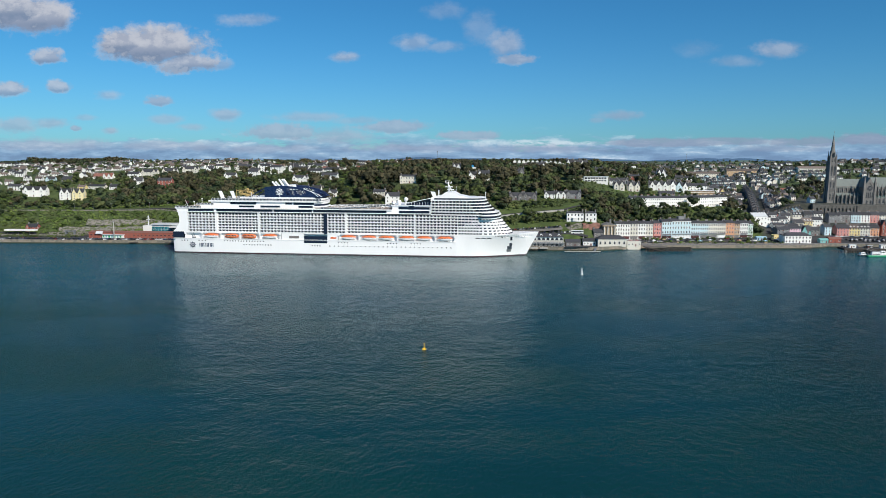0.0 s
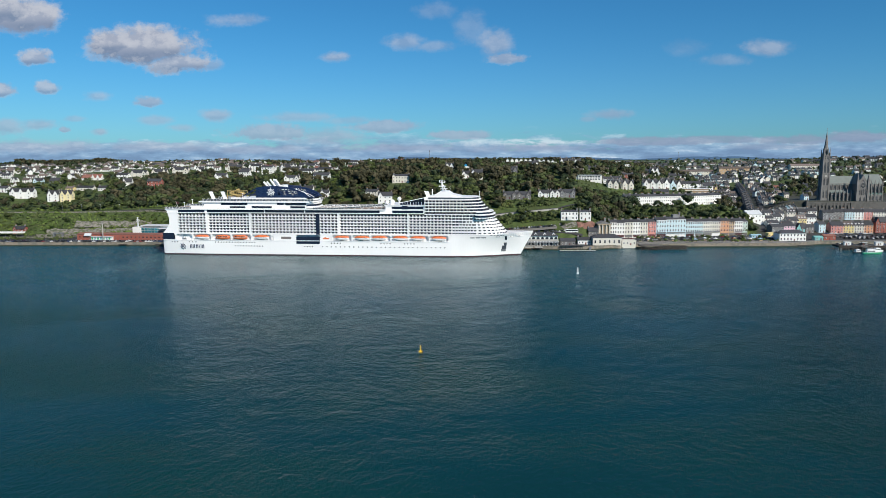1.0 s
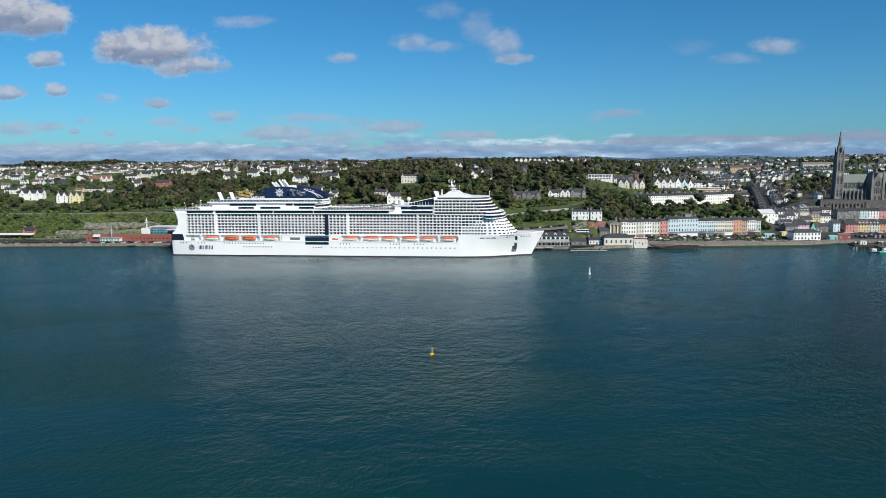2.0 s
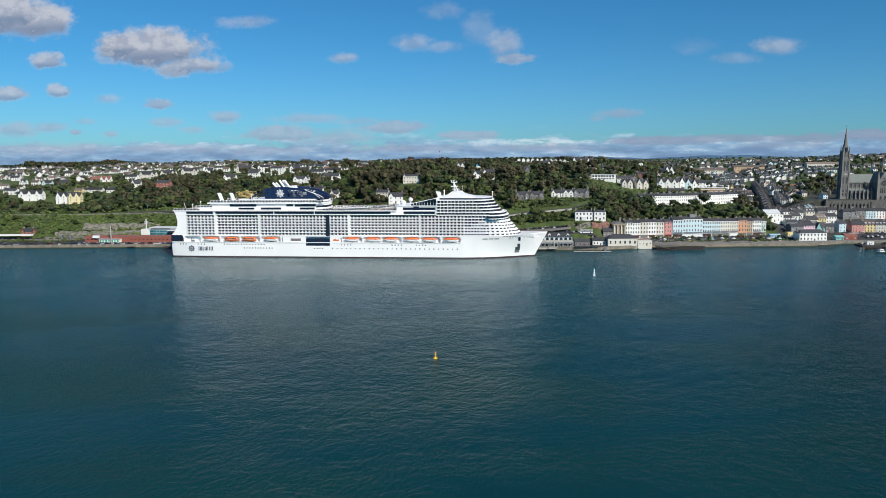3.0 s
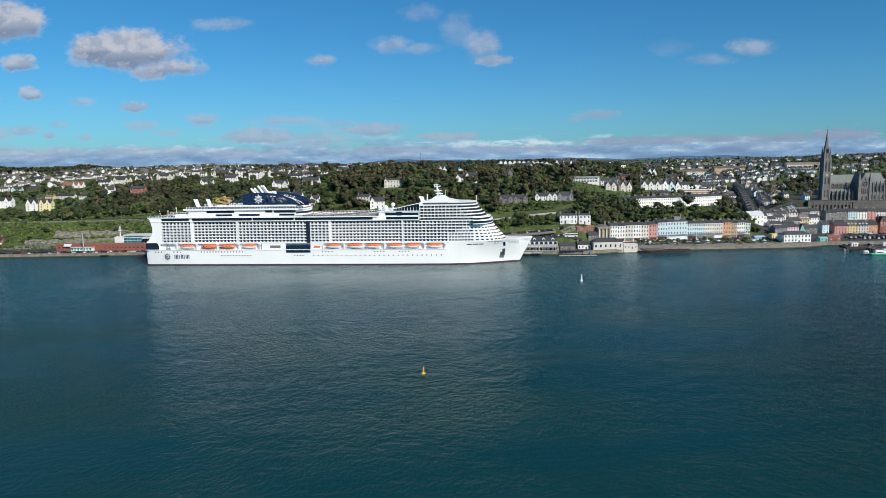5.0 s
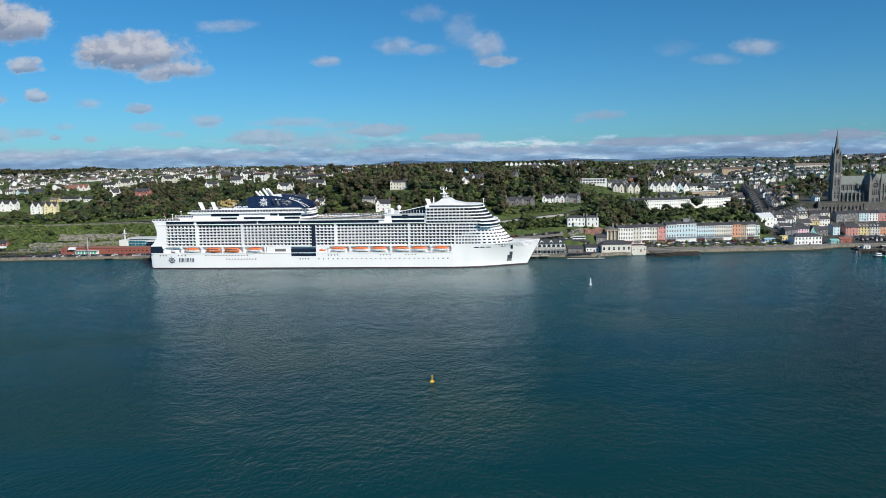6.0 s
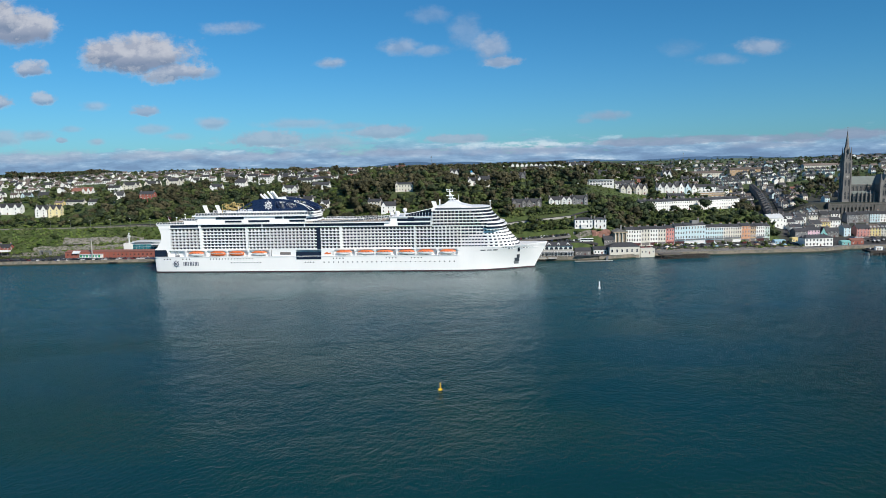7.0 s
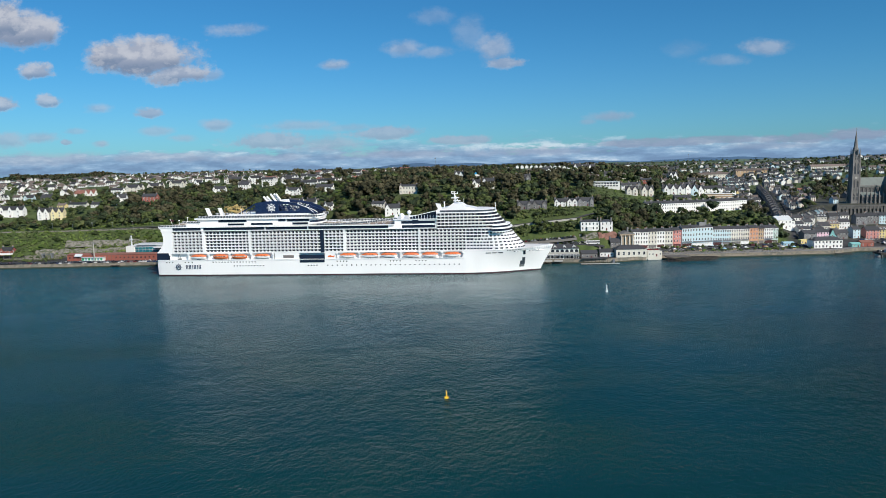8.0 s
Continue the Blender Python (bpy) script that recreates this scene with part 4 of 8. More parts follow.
on_ship("glass_screen", screen, SHIP_GLASS, label="raked dark wind screen")
on_ship("screen_rail", Mesh().tube((-28, 602.2, 46.4), (-5.5, 602.2, 51.2), 0.3, sides=6), SHIP_WHITE)
dome = on_ship("satellite_dome", Mesh().ball((-28.4, 606, 49.8), 1.9).tube((-28.4, 606, 45), (-28.4, 606, 48.4), 0.7, sides=8), SHIP_WHITE, label="white satellite dome")
on_ship("satellite_dome", Mesh().ball((-34.5, 606, 47.2), 2.2).tube((-34.5, 606, 45), (-34.5, 606, 46), 1.2, sides=8), SHIP_WHITE)
on_ship("satellite_dome", Mesh().ball((-39.5, 608, 46.4), 1.8).tube((-39.5, 608, 45), (-39.5, 608, 46), 1.0, sides=8), SHIP_WHITE)

# forward block: tapering, rounded decks down to the foredeck, with a bridge across
FRONT = [(19.0, 66.5), (21.5, 64.8), (24.0, 62.6), (26.5, 60.4), (29.0, 58.2), (31.5, 56.2), (34.0, 54.0), (36.5, 53.4), (39.0, 50.6), (41.5, 48.2), (44.0, 46.0), (46.5, 43.6), (49.0, 41.8)]
def front_round(z):
    """How long the rounded front is: the lower decks follow the hull's flare."""
    return 17.0 + max(0.0, 34.0 - z) * 0.9


for z, front in FRONT[:-1]:
    fwd, inner = Mesh(), Mesh()
    aft = 17.0 if z < 36 else -5.8
    half = 21.4
    fwd.plan(front_outline(aft, front, half, front_round(z)), z - 0.1, z + (0.8 if z < 36 else 0.7))
    inner.plan(front_outline(aft + 0.3, front - 1.3, half - (0.25 if z < 36 else 2.3), front_round(z) - 0.4), z + (0.8 if z < 36 else 0.7), z + 2.4)
    on_ship("forward_deck", fwd, SHIP_WHITE)
    # upper walls take the painted shade, lower ones stay white
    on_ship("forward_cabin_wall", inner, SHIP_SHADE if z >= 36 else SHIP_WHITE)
windows, dividers, panels = Mesh(), Mesh(), Mesh()
for z, front in FRONT[:-1]:
    def draw(m, z=z, front=front):
        if z < 36:
            cabins = max(0, round((z - 24.0) / 2.5)) * 2            # the upper rows keep open balconies further forward
            # these larger dark boxes paint the shade of the balcony recesses
            for i in range(cabins):
                x = 18.2 + i * 3.05
                m.box(x, x + 2.5, SHIP_MID - 21.3 - 0.02, SHIP_MID - 20.6, z + 0.82, z + 2.3)
            x = 18.6 + cabins * 3.05
            while x < front - front_round(z) - 1:
                m.box(x, x + 1.8, SHIP_MID - 21.3 - 0.02, SHIP_MID - 20.6, z + 0.98, z + 2.05)
                x += 2.6
        else:
            count = int((front - 18 + 5.8) / 3.05)
            for i in range(count):
                x = -4.6 + i * 3.05
                m.box(x, x + 1.7, SHIP_MID - 19.2, SHIP_MID - 18.9, z + 0.4, z + 2.3)
    got = both(draw)
    windows.add(got.verts, got.faces)
    if z >= 38:
        def posts(m, z=z, front=front):
            for i in range(int((front - 18 + 5.8) / 3.05) + 1):
                x = -5.4 + i * 3.05
                m.box(x - 0.14, x + 0.14, SHIP_MID - 20.9, SHIP_MID - 19, z + 0.6, z + 2.45)
        got = both(posts)
        dividers.add(got.verts, got.faces)
    # glazed band round the rounded front, panel by panel
    band = panels
    half = 21.4
    count = 15 if z > 32 else 21
    for i in range(count):
        open_part = 0.38 if z > 36 else 0.26
        a0, a1 = -math.pi / 2 + math.pi * (i + 0.5 - open_part) / count, -math.pi / 2 + math.pi * (i + 0.5 + open_part) / count
        pts = []
        for r in (0.05, -0.8):
            for a in ((a0, a1) if r > 0 else (a1, a0)):
                pts.append((front - 0.6 - front_round(z) + (front_round(z) - 0.4 + r) * math.cos(a), SHIP_MID + (half - (0.25 if z < 36 else 2.3) + r) * math.sin(a)))
        band.plan(pts, z + (1.0 if z < 38 else 0.72), z + (2.0 if z < 34 else 2.35))
tagged(on_ship("cabin_glazing", windows, SHIP_GLASS, label="rows of dark cabin windows and painted balcony recesses"), kind="stuff")
tagged(on_ship("balcony_dividers", dividers, SHIP_WHITE, label="white balcony dividers"), kind="stuff")
tagged(on_ship("front_glazing", panels, SHIP_GLASS, label="dark windows round the rounded front"), kind="stuff")
bridge = Mesh()
bridge.plan(front_outline(38.5, 54.4, 24.0, 13), 33.6, 34.6, 0)
bridge.plan(front_outline(39.0, 54.8, 24.4, 13), 34.6, 36.3, 1)
bridge.plan(front_outline(38.2, 55.2, 24.6, 13), 36.3, 37.3, 0)
bridge.plan(front_outline(39.4, 53.4, 23.0, 13), 37.3, 38.8, 1)
bridge.plan(front_outline(38.8, 53.6, 23.2, 13), 38.8, 39.4, 0)
on_ship("bridge", bridge, [SHIP_WHITE, SHIP_GLASS], label="navigation bridge with dark glass bands")
roof = Mesh()
roof.plan(front_outline(-6, 42.6, 21.0, 16), 49.0, 49.9, 0)
roof.plan(front_outline(-3, 42.0, 19.0, 15), 49.9, 51.2, 1)
roof.plan(front_outline(18, 41.0, 18.4, 14), 51.2, 51.7, 0)
roof.side([(-7, 49.9), (-6, 51.5), (2, 53.0), (6.5, 56.2), (13, 56.2), (17, 53.8), (27, 51.6), (27, 49.9)][::-1], 607, 636, 0)
roof.side([(-5, 51.8), (-2, 51.8), (-3.4, 56.2), (-7.0, 56.6)][::-1], 609, 613, 0)
on_ship("top_house", roof, [SHIP_WHITE, SHIP_RAIL])
mast = Mesh()
mast.tube((8.5, SHIP_MID, 55.5), (7.4, SHIP_MID, 65), 1.0, 0.5, 8).tube((11.5, SHIP_MID, 55.5), (8.4, SHIP_MID, 62), 0.5, 0.4, 6)
mast.box(5.2, 10.4, SHIP_MID - 0.4, SHIP_MID + 0.4, 63.6, 64.1).box(5.0, 11.2, SHIP_MID - 3.5, SHIP_MID + 3.5, 60.2, 60.7).box(6.5, 12.4, SHIP_MID - 2.6, SHIP_MID + 2.6, 57.8, 58.3)
mast.box(5.0, 5.5, SHIP_MID - 0.3, SHIP_MID + 0.3, 64.1, 65.6).box(9.9, 10.4, SHIP_MID - 0.3, SHIP_MID + 0.3, 64.1, 65.4).box(4.8, 8.8, SHIP_MID - 0.2, SHIP_MID + 0.2, 65.5, 65.9)
mast.tube((15, SHIP_MID - 3, 54), (15, SHIP_MID - 3, 61), 0.14, sides=5).tube((0, 612, 53), (0, 612, 58), 0.5, sides=6)
on_ship("radar_mast", mast, SHIP_WHITE, label="white radar mast")
bulwark = Mesh()
for i in range(14):
    x = 62 + 1.9 * i
    b = blend(x, [(56, 18.6), (64, 15.6), (71, 11.8), (75, 9.0), (78.5, 6.4), (84, 3.2), (88.6, 0.3)])
    for sgn in (-1, 1):
        bulwark.box(x - 0.15, x + 0.15, SHIP_MID + sgn * b - 0.3, SHIP_MID + sgn * b + 0.3, 18.5, 20.1 + 0.03 * i)
on_ship("bulwark_rib", bulwark, SHIP_WHITE)


def lifeboat(x, tender):
    boat = thing("lifeboat", "orange tender lifeboat with a row of windows in its davits" if tender else "white lifeboat with orange canopy slung in its davits", "lifeboat", (x + 6.4, 600.5, 13.9), group="lifeboats along the ship")
    shell, top, length, beam = Mesh(), Mesh(), 6.4, 2.0
    ring = [(0.25, 0.0), (0.75, 0.35), (1.0, 1.1), (1.0, 2.15)]
    cap = [(1.02, 2.15), (0.95, 2.9), (0.7, 3.5), (0.25, 3.85)]
    for m, prof in ((shell, ring), (top, cap)):
        verts = []
        for i in range(13):
            u = -1 + 2 * i / 12
            w = max(0.12, (1 - abs(u) ** 3.2))
            lift = 0.5 * abs(u) ** 3 if m is shell else 0.0
            drop = 1.2 * max(0, abs(u) - 0.6)
            pts = [(u * length * (0.96 + 0.02 * z), w * b * beam, 1.9 + (z - 1.9) * (1 if m is shell else 1 - 1.3 * max(0, abs(u) - 0.55)) + lift * (1.9 - z) / 1.9) for b, z in prof]
            verts += [(a, -b, z) for a, b, z in pts] + [(a, b, z) for a, b, z in reversed(pts)]
        k = 8
        faces = [(i * k + j, (i + 1) * k + j, (i + 1) * k + (j + 1) % k, i * k + (j + 1) % k) for i in range(12) for j in range(k)]
        faces += [tuple(range(k))[::-1], tuple(range(12 * k, 13 * k))]
        m.add(verts, faces)
    part("boat_hull", shell, ORANGE if tender else SHIP_WHITE, boat)
    part("canopy", top, ORANGE, boat, "orange canopy")
    panes = Mesh()
    for i in range(7 if tender else 3):
        px = (-4.2 + 1.35 * i) if tender else (-2.4 + 2.4 * i)
        panes.box(px, px + (0.8 if tender else 0.4), -2.08, -1.7, 2.2, 2.9)
    part("boat_window", panes, SHIP_GLASS, boat)
    part("fender", Mesh().box(-6.0, 6.0, -2.12, -1.95, 2.0, 2.2), SHIP_WHITE, boat)


for x, tender in [(-211.6, False), (-192.8, True), (-176.6, True), (-157.2, False), (-85.3, False), (-67.2, False), (-51.5, False), (-33.3, False), (-17.8, False), (0.4, False)]:
    lifeboat(x, tender)


# ---- materials of the town ----
WHITE_WALL = surface("white_painted_render", (0.78, 0.78, 0.75), 0.85, 0.07, 0.25, 3, each=0.06)
SANDSTONE = surface("brown_sandstone", (0.36, 0.29, 0.21), 0.9, 0.2, 0.3, 3)
CREAM_WALL = surface("cream_painted_render", (0.64, 0.615, 0.54), 0.85, 0.08, 0.25, 3, each=0.06)
YELLOW_WALL = surface("yellow_painted_render", (0.70, 0.57, 0.26), 0.85, 0.08, 0.25, 3, each=0.05)
GREY_WALL = surface("grey_pebbledash", (0.20, 0.203, 0.207), 0.9, 0.15, 0.3, 4, each=0.12)
STONE_WALL = surface("dark_limestone", (0.17, 0.165, 0.16), 0.9, 0.3, 0.35, 2.5, bump=0.5, each=0.06)
BRICK_WALL = surface("red_brick", (0.30, 0.105, 0.08), 0.9, 0.22, 0.4, 4, each=0.08)
PRIMROSE_WALL = surface("primrose_render", (0.74, 0.66, 0.40), 0.85, 0.08, 0.25, 3)
PINK_WALL = surface("pink_painted_render", (0.70, 0.47, 0.55), 0.85, 0.07, 0.25, 3)
CORAL_WALL = surface("coral_painted_render", (0.58, 0.25, 0.22), 0.85, 0.07, 0.25, 3)
ORANGE_WALL = surface("orange_painted_render", (0.60, 0.30, 0.17), 0.85, 0.07, 0.25, 3)
TAN_WALL = surface("tan_painted_render", (0.45, 0.32, 0.20), 0.85, 0.08, 0.25, 3)
BLUE_WALL = surface("pale_blue_render", (0.52, 0.66, 0.70), 0.85, 0.07, 0.25, 3)
SKY_WALL = surface("bright_sky_blue_render", (0.33, 0.52, 0.62), 0.85, 0.07, 0.25, 3)
TEAL_PALE = surface("pale_green_render", (0.50, 0.62, 0.57), 0.85, 0.07, 0.25, 3)
NAVY_WALL = surface("deep_blue_render", (0.06, 0.16, 0.36), 0.85, 0.1, 0.25, 3)
TEAL_WALL = surface("sea_green_render", (0.20, 0.46, 0.44), 0.8, 0.1, 0.25, 3)
SLATE = surface("grey_slate", (0.047, 0.048, 0.053), 0.75, 0.25, 0.5, 5, each=0.25)
BROWN_TILE = surface("brown_concrete_tile", (0.155, 0.124, 0.108), 0.85, 0.2, 0.4, 4, each=0.3)
RED_TILE = surface("red_clay_tile", (0.24, 0.105, 0.08), 0.85, 0.2, 0.4, 4, each=0.15)
PALE_ROOF = surface("pale_sheet_roof", (0.62, 0.64, 0.65), 0.5, 0.1, 0.3, 3)
PANE = glass("window_pane", (0.025, 0.03, 0.04), 0.08)
TRIM = surface("white_joinery", (0.78, 0.78, 0.77), 0.6, 0.05, 0.5, 4)
DOOR_PAINT = surface("dark_door_paint", (0.10, 0.03, 0.03), 0.5, 0.2, 1, 5, each=0.4)
POT = surface("clay_chimney_pot", (0.36, 0.17, 0.09), 0.9, 0.2, 1, 6)
CONCRETE = surface("pale_concrete", (0.40, 0.39, 0.36), 0.9, 0.2, 0.15, 2, bump=0.2)
QUAY_STONE = surface("weathered_quay_stone", (0.31, 0.262, 0.205), 0.9, 0.55, 0.3, 1.3, bump=0.8, second_colour=(0.15, 0.145, 0.12))
WEED = surface("dark_tide_weed", (0.045, 0.05, 0.03), 0.9, 0.3, 0.3, 2)
ASPHALT = surface("worn_asphalt", (0.050, 0.050, 0.053), 0.9, 0.25, 0.1, 2)
PAVING = surface("grey_paving", (0.19, 0.18, 0.165), 0.9, 0.2, 0.12, 2)
ROCK = surface("grey_brown_rock", (0.25, 0.23, 0.20), 0.95, 0.6, 0.35, 1.2, bump=1.0, second_colour=(0.09, 0.10, 0.06), stretch=(1, 1, 2.0))
RED_ROCK = surface("red_sandstone_rock", (0.25, 0.13, 0.10), 0.95, 0.3, 0.15, 0.8, bump=0.8)
TIMBER = surface("tarred_timber", (0.045, 0.038, 0.032), 0.9, 0.3, 0.5, 4)
VERDIGRIS = surface("green_copper", (0.16, 0.30, 0.26), 0.6, 0.2, 0.5, 3)
COPPER = surface("pale_green_slate", (0.155, 0.180, 0.168), 0.75, 0.18, 0.25, 2)
CATHEDRAL_STONE = surface("weathered_grey_granite", (0.190, 0.183, 0.174), 0.9, 0.45, 0.16, 1.2, bump=0.6)
ARCADE_STONE = surface("dark_arcade_limestone", (0.125, 0.120, 0.113), 0.9, 0.45, 0.2, 1.4, bump=0.6, second_colour=(0.085, 0.084, 0.078))
RED_PAINT = surface("red_shed_paint", (0.29, 0.090, 0.064), 0.8, 0.2, 0.12, 2)
TEAL_GLASS = glass("teal_curtain_glass", (0.03, 0.16, 0.20), 0.1)
YELLOW_PAINT = surface("yellow_buoy_paint", (0.80, 0.42, 0.02), 0.45, 0.12, 1, 6)
GREEN_PAINT = surface("green_boat_paint", (0.02, 0.36, 0.14), 0.4, 0.1, 0.5, 4)
BLUE_SHEET = surface("blue_sheet_roof", (0.03, 0.26, 0.52), 0.5, 0.1, 0.3, 3)

window_meshes = {}


def window_mesh(w, h):
    """A sash window with frame, sill and pane; it faces -y."""
    key = (round(w, 1), round(h, 1))
    if key not in window_meshes:
        a, b = w / 2 + 0.1, w / 2
        verts = [(-a, -0.14, -0.1), (a, -0.14, -0.1), (a, -0.07, h + 0.1), (-a, -0.07, h + 0.1)]
        verts += [(-b, -0.07, 0), (b, -0.07, 0), (b, -0.07, h), (-b, -0.07, h)]
        verts += [(x, -0.015, z) for z in (0, h / 2 - 0.04, h / 2 + 0.04, h) for x in (-b, b)]
        verts += [(-a, 0.05, -0.1), (a, 0.05, -0.1), (a, 0.05, h + 0.1), (-a, 0.05, h + 0.1)]
        frame_faces = [(i, (i + 1) % 4, 4 + (i + 1) % 4, 4 + i) for i in range(4)] + [((i + 1) % 4, i, 16 + i, 16 + (i + 1) % 4) for i in range(4)]
        frame_faces += [(4, 5, 9, 8), (6, 7, 14, 15), (7, 4, 8, 10, 12, 14), (5, 6, 15, 13, 11, 9), (10, 11, 13, 12)]
        m = Mesh().add(verts, frame_faces, 0)
        m.faces += [(8, 9, 11, 10), (12, 13, 15, 14)]
        m.slots += [1, 1]
        window_meshes[key] = m.data("window", TRIM, PANE)
    return window_meshes[key]


def set_window(parent, x, z, w, h, y=0.0, turn=0.0, name="window"):
    ob = part(name, window_mesh(w, h), None, parent)
    ob.matrix_basis = pose(x, y, z, 0, 0, turn)
    return ob


def profile_roof(w, d, h, rise, over=0.4, thick=0.28):
    """Two roof slopes with thickness, ridge along x; front eave at y = 0."""
    m = Mesh()
    drop = rise * over / (d / 2)
    for a, b in (((-over, h - drop), (d / 2, h + rise)), ((d + over, h - drop), (d / 2, h + rise))):
        pts = [(-w / 2 - over, a[0], a[1]), (w / 2 + over, a[0], a[1]), (w / 2 + over, b[0], b[1]), (-w / 2 - over, b[0], b[1])]
        pts += [(x, y, z + thick) for x, y, z in pts]
        m.add(pts, [(0, 1, 2, 3), (4, 7, 6, 5), (0, 4, 5, 1), (1, 5, 6, 2), (2, 6, 7, 3), (3, 7, 4, 0)])
    return m


def chimney(parent, x, y, z0, z1, w=1.2, d=0.8, pots=2):
    m = Mesh().box(x - w / 2, x + w / 2, y - d / 2, y + d / 2, z0, z1, 0).box(x - w / 2 - 0.08, x + w / 2 + 0.08, y - d / 2 - 0.08, y + d / 2 + 0.08, z1, z1 + 0.18, 0)
    for i in range(pots):
        px = x - w / 2 + w * (i + 0.5) / pots
        m.tube((px, y, z1 + 0.18), (px, y, z1 + 0.75), 0.17, 0.13, 6, 1)
    part("chimney", m, [GREY_WALL, POT], parent)


def house(label, at, turn=0.0, w=10.0, d=8.0, h=5.4, rise=2.6, wall=None, roof=None, storeys=2, bays=3, gables=0, chimneys=2, hip=0.0,
          name="house", group="", door=True, dormers=0, flat=False, sash=(1.0, 1.45), category="house", foot=3.0, gable_wall=None, cap=False):
    wall, roof = wall or WHITE_WALL, roof or SLATE
    ob = thing(name, label, category, at, turn, group)
    body = Mesh()
    if flat or hip:
        body.box(-w / 2, w / 2, 0, d, -foot, h)
    else:
        body.add([(x, y, z) for x in (-w / 2, w / 2) for y, z in ((0, -foot), (d, -foot), (d, h), (d / 2, h + rise), (0, h))],
                 [(4, 3, 2, 1, 0), (5, 6, 7, 8, 9), (0, 1, 6, 5), (1, 2, 7, 6), (2, 3, 8, 7), (3, 4, 9, 8), (4, 0, 5, 9)])
    if flat:
        body.box(-w / 2 - 0.1, w / 2 + 0.1, -0.12, d + 0.1, h, h + 0.45)
    part("wall", body, wall, ob)
    if hip:
        part("roof", Mesh().gable(-w / 2, w / 2, 0, d, h, h + rise, over=0.45, hip=hip), roof, ob)
    elif not flat:
        part("roof", profile_roof(w, d, h, rise), roof, ob)
    else:
        part("roof", Mesh().box(-w / 2 + 0.3, w / 2 - 0.3, 0.3, d - 0.3, h + 0.02, h + 0.2), roof, ob)
    spots = [(-w / 2 + 0.7, d / 2), (w / 2 - 0.7, d / 2), (0.0, d / 2), (-w / 4, d / 2), (w / 4, d / 2)][:chimneys]
    for x, y in spots:
        top = h + (0 if flat else rise)
        chimney(ob, x, y, h, top + 1.3)
    step = w / bays
    floor_h = h / storeys
    gw = min(step * 1.05, 5.0)
    gable_bays = []
    if gables:
        gable_bays = [0, bays - 1, bays // 2, 1, bays - 2][:gables] if gables < bays else list(range(bays))
    for b in gable_bays:
        x = -w / 2 + step * (b + 0.5)
        peak = h + rise * 0.95
        g = Mesh().side([(x - gw / 2, -foot), (x + gw / 2, -foot), (x + gw / 2, h - 0.3), (x, peak), (x - gw / 2, h - 0.3)], -0.9, d / 2)
        part("gable", g, gable_wall or wall, ob)
        gr = Mesh()
        for sgn in (-1, 1):
            a, c = (x + sgn * (gw / 2 + 0.35), h - 0.65), (x, peak + 0.05)
            pts = [(a[0], -1.2, a[1]), (c[0], -1.2, c[1]), (c[0], d / 2, c[1]), (a[0], d / 2, a[1])]
            pts += [(px, py, pz + 0.24) for px, py, pz in pts]
            gr.add(pts, [(0, 1, 2, 3), (4, 7, 6, 5), (0, 4, 5, 1), (1, 5, 6, 2), (2, 6, 7, 3), (3, 7, 4, 0)])
        part("gable_roof", gr, roof, ob)
    for f in range(storeys):
        for b in range(bays):
            x = -w / 2 + step * (b + 0.5)
            y = -0.9 if b in gable_bays else 0.0
            if f == 0 and door and b == bays // 2:
                part("door", Mesh().box(x - 0.6, x + 0.6, y - 0.06, y + 0.1, 0, 2.2), DOOR_PAINT, ob)
            else:
                set_window(ob, x, f * floor_h + floor_h * 0.32, *sash, y=y)
    if not (flat or hip):
        for f in range(storeys):
            o = set_window(ob, w / 2, f * floor_h + floor_h * 0.32, *sash, y=d * 0.35, turn=90)
    for k in range(dormers):
        x = -w / 2 + w * (k + 0.5) / dormers
        dm = Mesh().side([(x - 0.8, h + 0.3), (x + 0.8, h + 0.3), (x + 0.8, h + 1.6), (x, h + 2.3), (x - 0.8, h + 1.6)], 0.7, d / 2)
        dormer = part("dormer", dm, WHITE_WALL, ob)
        set_window(dormer, x, h + 0.6, 0.9, 0.9, y=0.7)
    return ob


def stand(x, y, lift=0.0):
    return (x, y, ground_z(x, y) + lift)


# ---- setting: quay walls, apron, promenade and roads ----
def strip(name, label, points, width, material, lift=0.12, category="road", thick=0.6):
    """A paved strip that follows the ground, level from side to side."""
    m = Mesh()
    fine = []
    for (x0, y0), (x1, y1) in zip(points, points[1:]):
        k = max(1, int(math.hypot(x1 - x0, y1 - y0) / 9))
        fine += [(x0 + (x1 - x0) * i / k, y0 + (y1 - y0) * i / k) for i in range(k)]
    fine.append(points[-1])
    verts = []
    for i, (x, y) in enumerate(fine):
        a, b = fine[max(i - 1, 0)], fine[min(i + 1, len(fine) - 1)]
        dx, dy = b[0] - a[0], b[1] - a[1]
        k = math.hypot(dx, dy) or 1
        nx, ny = -dy / k * width / 2, dx / k * width / 2
        z = max(ground_z(x, y), ground_z(x + nx, y + ny) * 0.5 + ground_z(x - nx, y - ny) * 0.5) + lift
        verts += [(x - nx, y - ny, z), (x + nx, y + ny, z), (x + nx, y + ny, z - thick), (x - nx, y - ny, z - thick)]
    faces = [(4 * i + a, 4 * i + 4 + a, 4 * i + 4 + (a + 1) % 4, 4 * i + (a + 1) % 4) for i in range(len(fine) - 1) for a in range(4)]
    m.add(verts, faces)
    ob = part(name, m, material)
    return tagged(ob, label, category, kind="structure")


